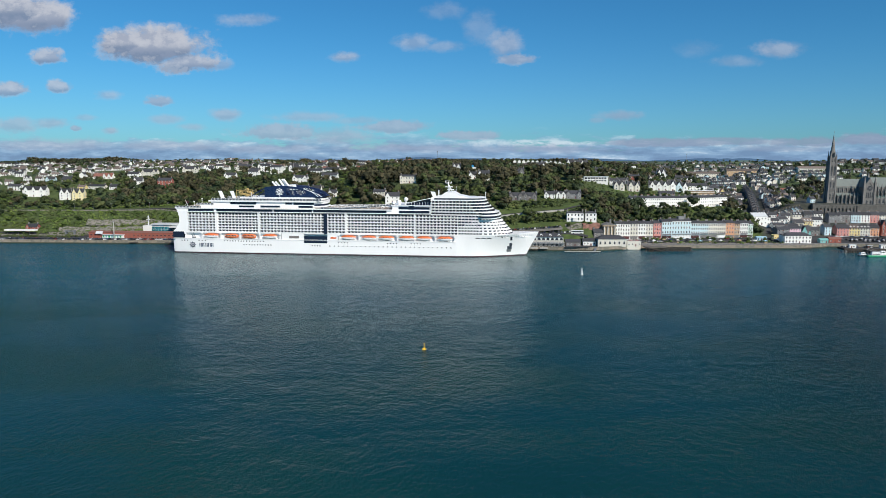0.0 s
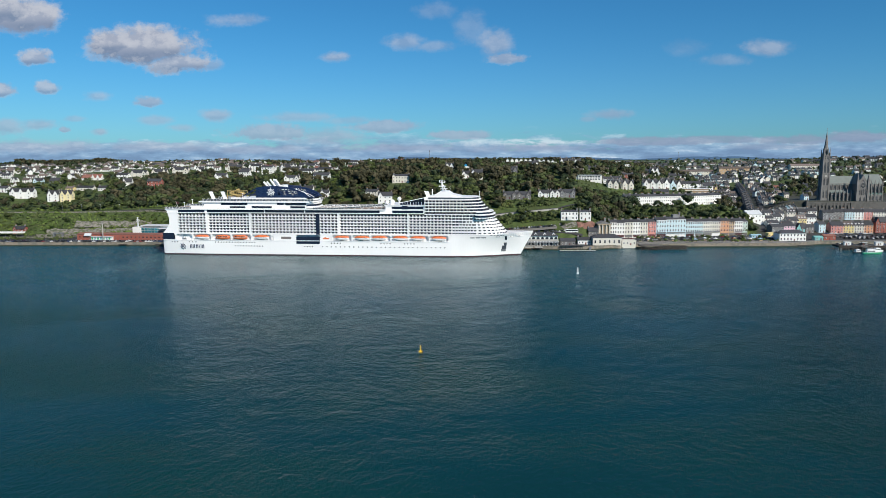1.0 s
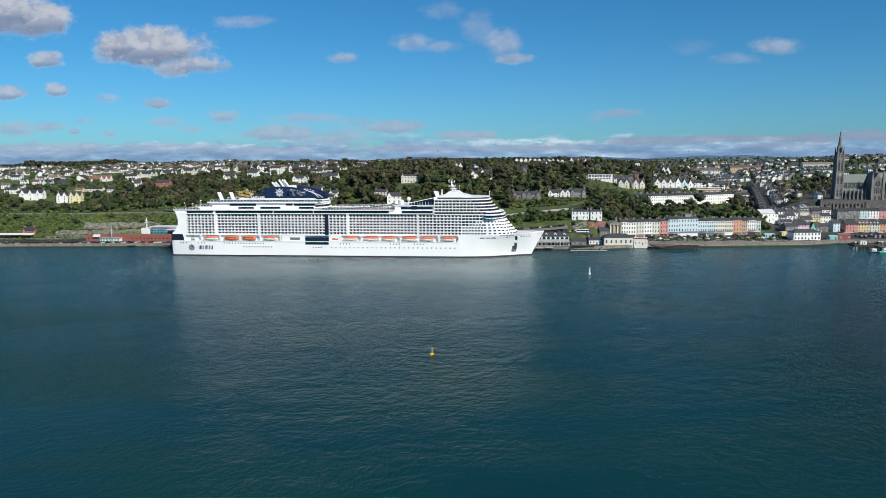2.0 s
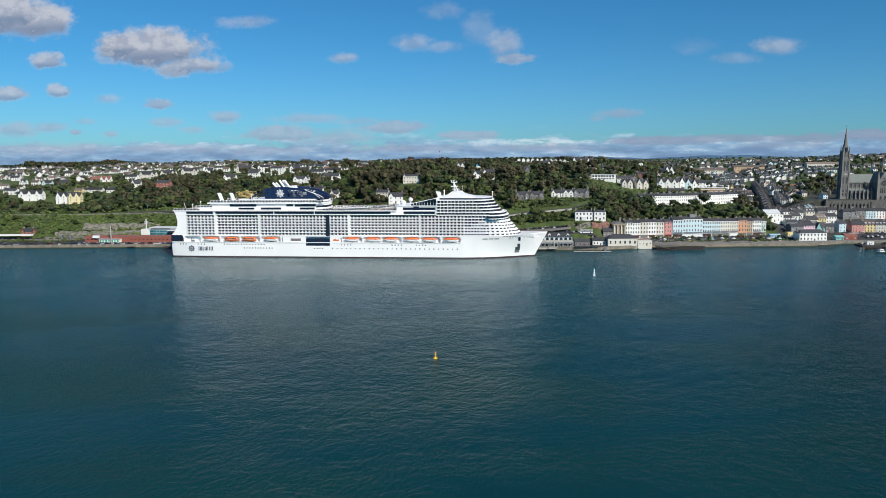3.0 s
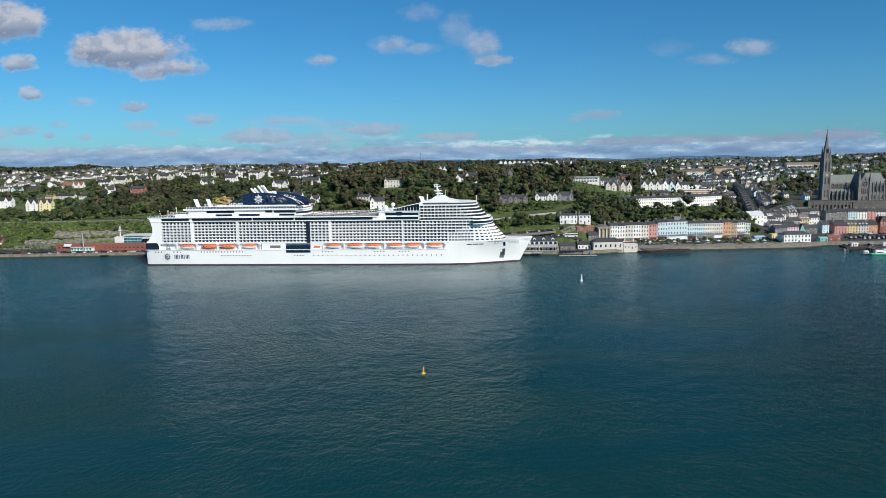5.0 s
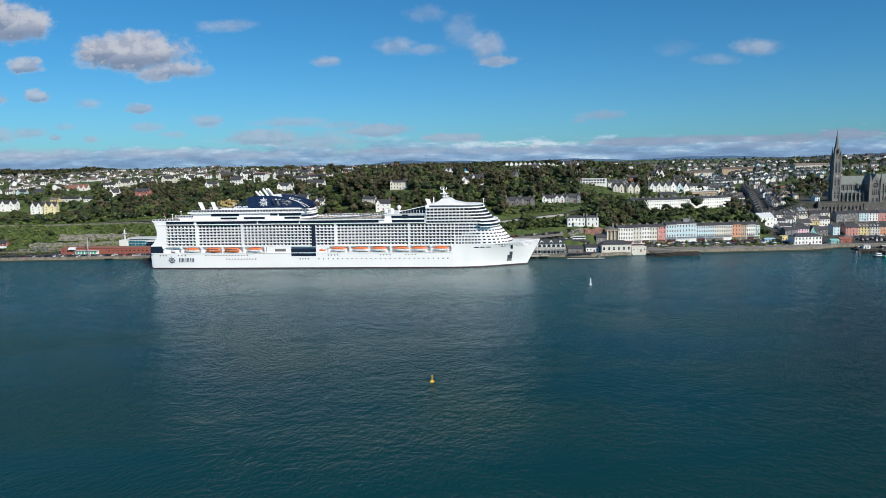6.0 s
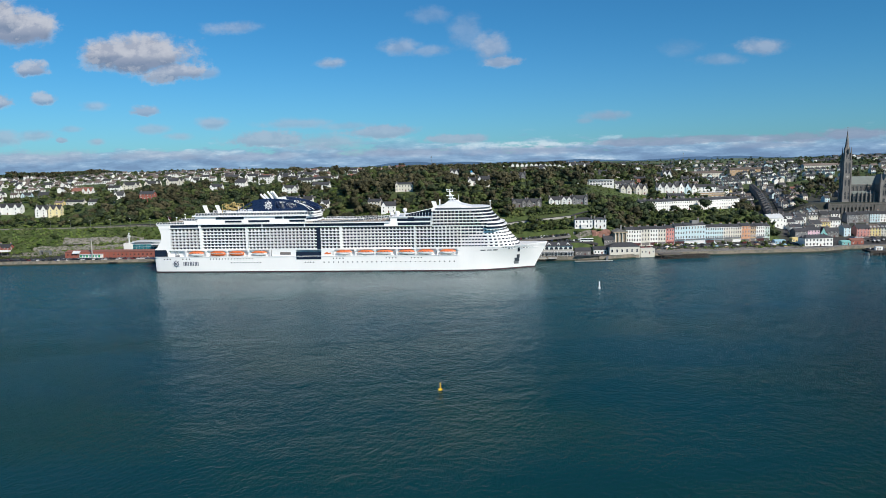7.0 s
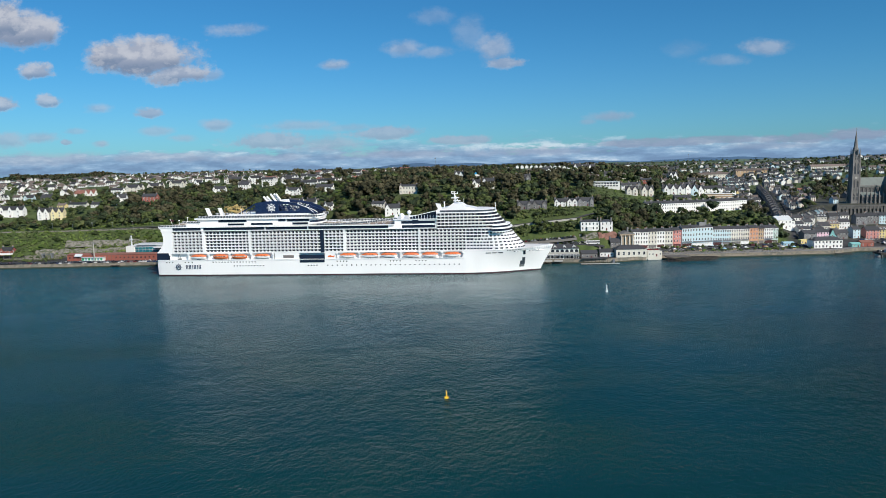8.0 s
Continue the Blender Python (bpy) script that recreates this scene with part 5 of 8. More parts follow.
def wall_along(name, label, points, low, high, thick, material, category="wall", coping=None, follow=False):
    """A wall along a line; low and high are heights, above the ground where it follows it."""
    holder = Mesh()
    for (x0, y0), (x1, y1) in zip(points, points[1:]):
        k = max(1, int(math.hypot(x1 - x0, y1 - y0) / 12)) if follow else 1
        for i in range(k):
            a = (x0 + (x1 - x0) * i / k, y0 + (y1 - y0) * i / k)
            b = (x0 + (x1 - x0) * (i + 1) / k, y0 + (y1 - y0) * (i + 1) / k)
            g0, g1 = (ground_z(*a), ground_z(*b)) if follow else (0, 0)
            dx, dy = b[0] - a[0], b[1] - a[1]
            n_ = math.hypot(dx, dy)
            nx, ny = dy / n_ * thick / 2, -dx / n_ * thick / 2
            pts = [(a[0] + nx, a[1] + ny, g0 + low), (b[0] + nx, b[1] + ny, g1 + low), (b[0] - nx, b[1] - ny, g1 + low), (a[0] - nx, a[1] - ny, g0 + low)]
            pts += [(p[0], p[1], p[2] + high - low) for p in pts]
            holder.add(pts, [(3, 2, 1, 0), (4, 5, 6, 7), (0, 1, 5, 4), (1, 2, 6, 5), (2, 3, 7, 6), (3, 0, 4, 7)])
    ob = part(name, holder, material)
    return tagged(ob, label, category, kind="structure")


quay_line = [p for p in SHORE if -800 < p[0] < 560]
wall_along("quay_wall", "weathered stone quay wall along the harbour edge", quay_line, 0.9, 3.3, 1.6, QUAY_STONE)
wall_along("quay_footing", "dark weed-covered foot of the quay wall", [(x, y - 0.35) for x, y in quay_line], -3, 0.95, 2.2, WEED)
wall_along("quay_coping", "pale stone coping along the quay", [(x, y - 0.05) for x, y in quay_line], 3.3, 3.6, 1.9, QUAY_STONE)
strip("road", "worn asphalt quayside road", [(-780, 630), (-700, 639), (-445, 658), (-285, 672), (-100, 666), (20, 666)], 9, ASPHALT, 0.1)
strip("pavement", "grey asphalt quay apron", [(-780, 622.5), (-700, 631.5), (-445, 650.5), (-285, 664.5), (-100, 658.5), (88, 659.5)], 5, ASPHALT, 0.16, "pavement")
strip("road", "road that climbs along the wooded slope", [(-800, 722), (-450, 748), (-330, 752), (-230, 742), (-120, 716), (0, 709), (62, 722), (118, 730), (138, 742)], 7, ASPHALT, 0.3)
wall_along("road_wall", "stone parapet wall along the hillside road", [(-560, 735), (-450, 744), (-330, 748), (-230, 738), (-120, 712.5)], -1.5, 1.2, 0.5, ROCK, follow=True)
wall_along("road_wall", "pale concrete parapet along the climbing road", [(-60, 709.5), (0, 705.5), (62, 718), (118, 726)], -1.5, 1.7, 0.5, CONCRETE, follow=True)
wall_along("yard_wall", "low grey stone wall beside the railway yard", [(-560, 677), (-470, 684), (-386, 690)], -1, 1.6, 0.6, ROCK, follow=True)
wall_along("yard_wall", "grey retaining wall behind the railway yard", [(-430, 697), (-380, 701), (-325, 704)], -1, 3.0, 0.6, ROCK, follow=True)
strip("road", "asphalt road in front of the coloured terrace", [(158, 689), (185, 703), (250, 723), (345, 741), (400, 762), (560, 768)], 11, ASPHALT, 0.1)
strip("pavement", "grey paved promenade beside the water", [(187, 683), (345, 704), (372, 721), (540, 730)], 8, PAVING, 0.14, "pavement")
strip("pavement", "lawn and gravel park strip above the quay", [(190, 696), (340, 716)], 12, PAVING, 0.08, "pavement")
strip("pavement", "terraced car park cut into the slope", [(62, 683.5), (100, 683.5), (138, 686)], 11, ASPHALT, 0.2, "car park", 1.6)
UPPER_PARK = [(58, 690.5), (100, 691.5), (114, 692.5)]
strip("pavement", "upper tier of the terraced car park", UPPER_PARK, 9, PAVING, 1.4, "car park", 2.2)
strip("road", "steep town street between houses", [(334, 764), (348, 800), (366, 850), (378, 895), (430, 1088)], 7, ASPHALT, 0.25)
cliff("rock_face", "red sandstone cliff below the white house", 135, 691, 152, 694, 12, 22.5, 2.5, RED_ROCK, 1.5)
cliff("rock_face", "grey rock and concrete cliff below the white house", 117, 692.5, 134, 691.5, 13.5, 22, 3.0, ROCK, 4.5)
cliff("rock_face", "grey-brown rock cutting on the western bank", -425, 704, -300, 713, 4, 11, 4.0, ROCK, 2.5)
cliff("rock_face", "upper rock cutting on the western bank", -400, 716, -318, 724, 12, 18, 4.0, ROCK, 7.5)
wall_along("garden_wall", "stone garden wall on the hillside", [(-210, 786), (-150, 786)], -1, 2.5, 0.5, ROCK, follow=True)

# ---- the waterfront terrace of tall painted houses ----
TERRACE_A, TERRACE_B = (169.5, 716.0), (316.0, 752.0)
terrace_turn = math.degrees(math.atan2(TERRACE_B[1] - TERRACE_A[1], TERRACE_B[0] - TERRACE_A[0]))
FRONTS = [(0, 12, WHITE_WALL, 18.2, 3, "white"), (12, 25, WHITE_WALL, 17.8, 3, "white"), (25, 39, CREAM_WALL, 18.2, 3, "cream"), (39, 52, WHITE_WALL, 18.2, 3, "off-white"), (52, 65, CREAM_WALL, 17.9, 3, "cream"),
          (66, 79, CORAL_WALL, 18.4, 3, "coral red"), (80, 97, BLUE_WALL, 20.0, 4, "pale blue"), (97, 131, BLUE_WALL, 20.4, 7, "pale blue"), (131, 147, BLUE_WALL, 18.0, 4, "pale blue"), (147, 162, BLUE_WALL, 17.8, 4, "pale blue"),
          (162, 178, CREAM_WALL, 17.8, 4, "pale yellow"), (178, 193, CREAM_WALL, 17.6, 4, "cream"), (193, 208, ORANGE_WALL, 18.2, 3, "orange"), (208, 218, TAN_WALL, 17.2, 3, "tan"), (218, 233, WHITE_WALL, 17.6, 4, "white"), (233, 242, TEAL_PALE, 17.0, 2, "pale green")]
for a, b, colour, tall, bays, word in FRONTS:
    f = (a + b) / 2 / 242
    x, y = TERRACE_A[0] + f * (TERRACE_B[0] - TERRACE_A[0]), TERRACE_A[1] + f * (TERRACE_B[1] - TERRACE_A[1])
    wide = (b - a) / 242 * math.hypot(TERRACE_B[0] - TERRACE_A[0], TERRACE_B[1] - TERRACE_A[1]) - 0.06
    unit = house(f"tall {word} terraced house with slate roof and sash windows", (x, y, 4.6), terrace_turn, wide, 11, tall - 2.2, 2.2, colour, SLATE, 4, bays, 0, 2, name="terraced_house", group="painted waterfront terrace", sash=(1.1, 2.0), foot=2)
    part("shopfront", Mesh().box(-wide / 2 + 0.3, wide / 2 - 0.3, -0.35, 0.02, 2.6, 3.3).box(-wide / 2 + 0.5, wide / 2 - 0.5, -0.12, 0.02, 0.5, 2.5), [DOOR_PAINT, STONE_WALL, TRIM][(a + bays) % 3], unit)
    part("cornice", Mesh().box(-wide / 2, wide / 2, -0.35, 0.0, tall - 2.9, tall - 2.35), TRIM if bays != 3 else colour, unit)
    if bays >= 4:
        part("balcony", Mesh().box(-wide / 2 + 0.6, wide / 2 - 0.6, -1.0, 0.0, 4.3, 4.5).box(-wide / 2 + 0.6, wide / 2 - 0.6, -1.0, -0.9, 4.5, 5.4), STEEL, unit)
    if tall > 20.2:
        part("roof_house", Mesh().box(-2, 4, 3, 8, tall - 1.5, tall + 2.4), GREY_WALL, unit)
        chimney(unit, 5.5, 5, tall - 1, tall + 4.6, 1.6, 1.2, 3)

# ---- the long white terrace on the hill above ----
LONG = [(193, 772), (222, 781), (252, 794), (283, 811), (312, 832)]
for (x0, y0), (x1, y1) in zip(LONG, LONG[1:]):
    for i in range(4):
        f = (i + 0.5) / 4
        x, y = x0 + (x1 - x0) * f, y0 + (y1 - y0) * f
        wide = math.hypot(x1 - x0, y1 - y0) / 4
        house("white three-storey terraced house with slate roof on the hill", (x, y, 33.8 - (x - 193) * 0.006), math.degrees(math.atan2(y1 - y0, x1 - x0)), wide, 9.5, 10.2, 2.0, WHITE_WALL, SLATE, 3, 3, 0, 2, name="terraced_house", group="white hill terrace", sash=(0.8, 1.35), foot=5)

# ---- villas and houses placed one by one ----
VILLAS_WEST = [
    (-456.5, 706, 11.5, 8, 4.4, 3.0, 1, 3, "brick", 3),
    (-530, 815, 29, 9, 8.5, 4.2, 3, 3, "white", 5), (-485, 809, 13.5, 9, 8.8, 4.4, 2, 2, "white", 10), (-468, 808, 14, 9, 9.2, 4.6, 2, 2, "primrose", 8),
    (-542, 898, 14, 9, 3.2, 4.0, 0, 3, "stone", 0), (-512, 922, 12, 9, 3.4, 4.0, 0, 3, "redtile", 0), (-497, 921, 14, 9, 3.4, 4.6, 2, 2, "redtile", 0), (-490, 850, 10, 7, 3.4, 2.0, 0, 3, "yellow", 0),
    (-470, 851, 22, 8, 4.0, 2.2, 0, 5, "cream", 0), (-444, 849, 14.5, 8, 3.6, 2.6, 0, 4, "white", 0), (-561, 891, 12, 8, 4.5, 3.2, 1, 2, "blue", 10), (-570, 833, 17, 8, 5.0, 2.6, 0, 4, "white", 0),
]
VILLAS_MIDDLE = [
    (-418, 859, 11.5, 9, 8.6, 4.6, 1, 2, "white", 12), (-379, 853, 17, 10, 9.4, 3.0, 0, 4, "brick", 4), (-464, 930, 16, 8, 5.2, 2.6, 0, 4, "white", 0), (-446, 940, 22, 9, 6.4, 3.6, 2, 4, "cream", 0),
    (-422, 952, 20, 9, 6.4, 3.6, 2, 4, "cream", 5), (-414, 1000, 23, 9, 6.0, 3.6, 2, 4, "cream", 3), (-380, 992, 11, 8, 7.0, 3.4, 1, 2, "white", 5), (-345, 1036, 22, 10, 6.0, 4.0, 1, 5, "cream", 0),
    (-301, 1002, 18, 10, 9.0, 2.6, 1, 4, "white", 0), (-220, 917, 21, 9, 5.8, 3.0, 1, 5, "white", 5),
]
VILLAS_HILL = [
    (-312, 902, 15, 9, 6.2, 2.8, 1, 4, "white", 3), (-286, 918, 14, 9, 6.4, 2.8, 0, 4, "white", -4), (-258, 930, 15, 9, 8.9, 2.4, 0, 4, "white", 2), (-238, 948, 13, 9, 6.2, 3.0, 1, 3, "white", 0), (-268, 962, 18, 9, 6.0, 2.8, 0, 5, "white", 2), (-296, 952, 13, 8, 6.0, 2.8, 0, 3, "cream", 5),
    (-246, 992, 17, 9, 6.2, 2.8, 2, 4, "white", 0), (-222, 980, 12, 8, 6.0, 2.8, 0, 3, "white", -3), (-205, 950, 15, 9, 6.4, 2.6, 1, 4, "white", -5), (-278, 1000, 16, 9, 6.4, 2.8, 0, 4, "redtile", 3),
]
VILLAS_CENTRE = [
    (-191, 822, 17.5, 8, 6.0, 2.8, 2, 4, "white", 0), (-156, 826, 20, 8, 5.6, 2.8, 0, 5, "white", -6), (-186, 872, 18, 8, 5.6, 2.6, 0, 5, "white", -4), (-164, 872, 18, 8, 5.6, 2.6, 0, 5, "white", -4),
    (-172, 767, 15, 9, 6.6, 4.4, 2, 3, "white", 0), (-156, 769, 10, 8, 5.2, 3.4, 0, 2, "white", 0), (-134, 756, 9, 7, 5.0, 3.0, 1, 2, "white", 0), (-81, 752, 13.5, 8, 6.2, 2.2, 0, 4, "cream", -8),
    (-64, 741, 15, 9, 7.0, 4.0, 1, 3, "white", 8), (-55, 796, 19, 10, 8.0, 1.6, 1, 6, "cream", 0),
]
VILLAS_RIDGE = [
    (-4, 858, 10, 8, 7.0, 4.0, 2, 2, "white", 0), (31, 820, 13, 9, 7.6, 3.6, 1, 3, "white", 0), (18, 822, 9, 8, 5.0, 3.4, 1, 2, "white", 0), (70, 852, 17, 9, 6.4, 4.2, 2, 3, "grey", 0),
    (98, 985, 16, 8, 5.0, 2.6, 1, 3, "white", 0), (68.7, 751, 14.4, 9, 4.8, 3.2, 2, 3, "stone", 0), (83.8, 752, 14.4, 9, 4.8, 3.2, 2, 3, "stone", 0), (105, 759, 11.5, 8, 4.8, 3.0, 1, 3, "white", 0),
    (117, 760, 10.5, 8, 4.6, 3.0, 2, 2, "white", 0), (130.6, 760, 15.5, 9, 5.4, 3.0, 2, 4, "grey", 0),
]
VILLAS_EAST = [
    (142, 960, 9, 8, 8.0, 5.0, 1, 2, "white", 0), (151, 962, 9, 8, 7.0, 5.0, 1, 2, "cream", 0), (161, 962, 9, 8, 6.4, 4.6, 1, 2, "white", 0), (185, 846, 10, 8, 6.0, 2.4, 0, 3, "white", 0),
    (197, 860, 14, 8, 4.6, 3.0, 2, 3, "grey", 0), (215.6, 888, 12.5, 9, 7.0, 1.8, 0, 3, "brick", 0), (262, 955, 11, 9, 9.4, 5.0, 2, 2, "white", 0), (189, 832, 13, 8, 5.6, 4.0, 2, 2, "cream", 0),
    (203, 836, 7, 8, 6.6, 4.4, 1, 1, "cream", 6), (211, 840, 7, 8, 6.6, 4.4, 1, 1, "cream", 6),
]
VILLAS_TOWN = [
    (232, 858, 8, 8, 6.4, 4.2, 1, 1, "white", 0), (240, 860, 8, 8, 6.4, 4.2, 1, 1, "white", 0), (248, 862, 8, 8, 6.4, 4.2, 1, 1, "white", 0), (258, 868, 8, 9, 7.6, 4.6, 1, 1, "white", 8),
    (266, 871, 8, 9, 7.6, 4.6, 1, 1, "blue", 8), (274, 874, 8, 9, 7.6, 4.6, 1, 1, "white", 8), (244, 832, 18, 8, 4.6, 2.0, 0, 5, "grey", 0), (296, 905, 26, 9, 6.0, 3.0, 0, 6, "white", 4),
    (340, 960, 12, 9, 6.6, 4.4, 2, 2, "yellow", 0), (318, 905, 12, 9, 6.4, 3.0, 0, 3, "white", 12),
]
TONES = {"white": (WHITE_WALL, SLATE, "white rendered"), "cream": (CREAM_WALL, SLATE, "cream rendered"), "yellow": (YELLOW_WALL, BROWN_TILE, "yellow rendered"), "grey": (GREY_WALL, SLATE, "grey pebbledashed"),
         "stone": (STONE_WALL, SLATE, "dark stone"), "brick": (BRICK_WALL, SLATE, "red brick"), "blue": (BLUE_WALL, SLATE, "pale blue rendered"), "redtile": (WHITE_WALL, RED_TILE, "white rendered"),
         "primrose": (PRIMROSE_WALL, SLATE, "primrose yellow rendered"), "pink": (PINK_WALL, SLATE, "pink rendered"), "sky": (SKY_WALL, SLATE, "bright blue rendered"), "orange": (ORANGE_WALL, SLATE, "orange rendered"), "navy": (NAVY_WALL, SLATE, "deep blue rendered"), "teal": (TEAL_WALL, SLATE, "sea-green rendered"), "coral": (CORAL_WALL, SLATE, "coral pink rendered")}
FOOTPRINTS = []
for x, y, w, d, h, rise, gables, bays, tone, turn in VILLAS_WEST + VILLAS_MIDDLE + VILLAS_HILL + VILLAS_CENTRE + VILLAS_RIDGE + VILLAS_EAST + VILLAS_TOWN:
    wall, roof, word = TONES[tone]
    roof_word = "red tiled roof" if roof is RED_TILE else ("brown tiled roof" if roof is BROWN_TILE else "slate roof")
    what = "villa" if w > 12 and h > 5 else "house"
    form = f"{gables} gables" if gables > 1 else ("a front gable" if gables else "plain eaves")
    house(f"{word} {what} with {roof_word} and {form}", stand(x, y, 0.2), turn, w, d, h, rise, wall, roof, 1 if h < 4.3 else (3 if h > 8.7 else 2), bays, gables, 2, name=what)
    FOOTPRINTS.append((x, y, w, d))

# the classical white house on the rock, two blocks
for x, y, w, label in [(127.5, 700, 16.5, "white classical house with hipped roof on a rock"), (143, 701, 11, "square white house with hipped roof beside the larger one")]:
    classical = house(label, (x, y, 24.2), 0, w, 10, 8.2, 1.8, WHITE_WALL, SLATE, 2, 5 if w > 12 else 3, 0, 2, hip=4, name="house", sash=(1.1, 1.9), foot=4)
    FOOTPRINTS.append((x, y, w, 10))
    if w > 12:
        part("porch", Mesh().box(-2.4, 2.4, -1.8, 0, 0, 3.4).box(-2.8, 2.8, -2.1, 0, 3.4, 3.8), WHITE_WALL, classical)

# modern white flats in two stepped blocks
flats = thing("apartment_block", "modern white flat-roofed apartment block with ribbon windows", "building", stand(160, 846, 0.3))
for x0, x1, z1 in [(-18, 2, 4.4), (-10, 18, 5.8), (-24, -14, 3.2)]:
    part("wall", Mesh().box(x0, x1, 0 if z1 < 5 else -1.5, 9, -4, z1), WHITE_WALL, flats)
    part("roof", Mesh().box(x0 - 0.4, x1 + 0.4, -2.2 if z1 > 5 else -0.7, 9.4, z1, z1 + 0.4), PALE_ROOF, flats)
for i in range(8):
    set_window(flats, -8 + 3.2 * i, 0.5, 2.2, 1.5, -1.55)
    set_window(flats, -8 + 3.2 * i, 3.2, 2.4, 1.8, -1.55)
FOOTPRINTS.append((160, 846, 44, 9))

# low block with satellite dishes and scaffolding
block = thing("office_block", "flat-roofed brown and white block with satellite dishes", "building", stand(294, 868, 0.3), 4)
part("wall", Mesh().box(-16, 14, 0, 10, -4, 7.4), TAN_WALL, block)
for z in (0.2, 2.7, 5.2, 7.4):
    part("floor_band", Mesh().box(-16.4, 14.4, -0.9, 10.2, z, z + 0.5), WHITE_WALL, block)
for x in (-9, -3.5, 2):
    part("satellite_dish", Mesh().tube((x, 3, 7.8), (x, 3, 9.2), 0.15, sides=6).ball((x, 2.8, 10.2), 1.4, 1.4), WHITE_WALL, block)
FOOTPRINTS.append((294, 868, 32, 10))

house("small square white tower with a flat roof", stand(230, 980, 0.3), 0, 5.6, 6, 10.5, 0, WHITE_WALL, PALE_ROOF, 3, 2, flat=True, chimneys=0, name="tower_house", category="tower")
house("long blue sheet-roofed hall among the trees", stand(-15, 905, 0.2), 0, 20, 9, 5, 2, WHITE_WALL, BLUE_SHEET, 1, 4, chimneys=0, name="hall", category="building")
house("blue sheet-roofed hall among the trees", stand(14, 905, 0.2), 0, 14, 9, 5, 2, WHITE_WALL, BLUE_SHEET, 1, 4, chimneys=0, name="hall", category="building")

# ---- buildings of the lower town ----
LOWER = [
    (338, 784, 14, 12, 9.5, 3.0, 3, "white", 12, 2), (351, 776, 12, 10, 7.5, 2.4, 3, "white", 6, 2), (349, 758, 13, 10, 8.6, 2.6, 3, "grey", 8, 3), (361, 762, 15, 9, 9.4, 2.2, 5, "pink", 10, 3), (376, 768, 9, 9, 6.4, 5.4, 2, "teal", 4, 2),
    (377, 792, 12, 9, 7.6, 3.4, 4, "cream", 6, 2), (388, 795, 10, 9, 7.6, 3.4, 4, "yellow", 6, 2), (399, 798, 11, 9, 7.4, 3.0, 4, "white", 6, 2), (403, 780, 8, 8, 9.0, 2.6, 2, "blue", 14, 3),
    (418, 779, 13, 10, 8.6, 3.4, 4, "coral", 2, 3),
]
LOWER_BACK = [
    (352, 792, 9, 8, 7.0, 2.6, 3, "white", 8, 2), (364, 800, 9, 8, 7.0, 2.6, 3, "white", 8, 2), (346, 814, 9, 8, 7.0, 2.8, 3, "cream", 12, 2), (358, 815, 9, 8, 7.0, 2.8, 3, "white", 8, 2), (371, 813, 10, 8, 7.0, 2.8, 3, "white", 6, 2),
    (384, 815, 10, 8, 7.2, 2.8, 3, "cream", 6, 2), (397, 817, 10, 8, 7.0, 2.8, 3, "grey", 6, 2), (409, 820, 10, 8, 7.0, 2.8, 3, "white", 6, 2), (389, 777, 9, 8, 6.6, 2.8, 3, "stone", 6, 2), (368, 782, 9, 8, 6.8, 2.8, 3, "grey", 6, 2),
]
LOWER_EAST = [
    (430, 780, 11.5, 10, 8.6, 3.4, 4, "yellow", 2, 3), (441, 780, 10.5, 10, 8.8, 3.4, 4, "cream", 2, 3), (451, 781, 9.5, 10, 9.0, 3.4, 3, "orange", 2, 3), (466, 784, 14, 10, 11.4, 5.2, 4, "brick", 2, 4), (479, 785, 11, 10, 11.0, 3.2, 4, "navy", 2, 4), (491, 786, 12, 10, 9.0, 2.8, 4, "white", 2, 3),
    (503, 787, 11, 10, 9.0, 2.8, 4, "sky", 2, 3), (516, 788, 13, 10, 9.4, 2.8, 4, "cream", 2, 3), (530, 789, 13, 10, 9.0, 2.8, 4, "pink", 2, 3),
]
SECOND_ROW = [
    (420, 806, 12, 9, 8.0, 2.6, 4, "grey", 6, 3), (432, 808, 12, 9, 8.2, 2.6, 4, "stone", 6, 3), (444, 809, 11, 9, 8.4, 2.6, 4, "blue", 6, 3), (455, 811, 10, 9, 8.0, 2.6, 3, "white", 6, 3), (465, 812, 9, 9, 8.6, 2.6, 3, "coral", 6, 3), (478, 814, 15, 9, 8.2, 2.6, 5, "cream", 6, 3), (493, 816, 12, 9, 8.2, 2.6, 4, "grey", 6, 3), (506, 818, 12, 9, 8.2, 2.6, 4, "white", 6, 3),
]
for x, y, w, d, h, rise, bays, tone, turn, storeys in LOWER + LOWER_BACK + LOWER_EAST + SECOND_ROW:
    wall, roof, word = TONES[tone]
    house(f"{word} town house with slate roof in a street row", stand(x, y, 0.2), turn, w, d, h, rise, wall, roof, storeys, bays, 1 if (tone in ("teal", "brick") or rise > 4) else 0, 2, name="town_house", group="lower town houses", sash=(1.0, 1.6), dormers=3 if (tone in ("cream", "yellow") and w < 12) else 0)
    FOOTPRINTS.append((x, y, w, d))
house("white hall with a pedimented gable and slate roof", stand(333, 782, 0.2), 10, 16, 14, 9, 3.4, WHITE_WALL, PALE_ROOF, 2, 4, 0, 0, name="hall", category="building")
house("long red-roofed shed at the foot of the street", stand(360, 818, 0.2), 15, 15, 10, 4.0, 2.8, WHITE_WALL, RED_PAINT, 1, 4, chimneys=0, name="shed", category="building")
FOOTPRINTS += [(360, 818, 16, 10), (346, 818, 14, 12)]
house("bright blue end house of the stepped street", stand(347.5, 822, 0.4), 75, 12, 9, 7.0, 2.5, SKY_WALL, SLATE, 2, 3, name="town_house")

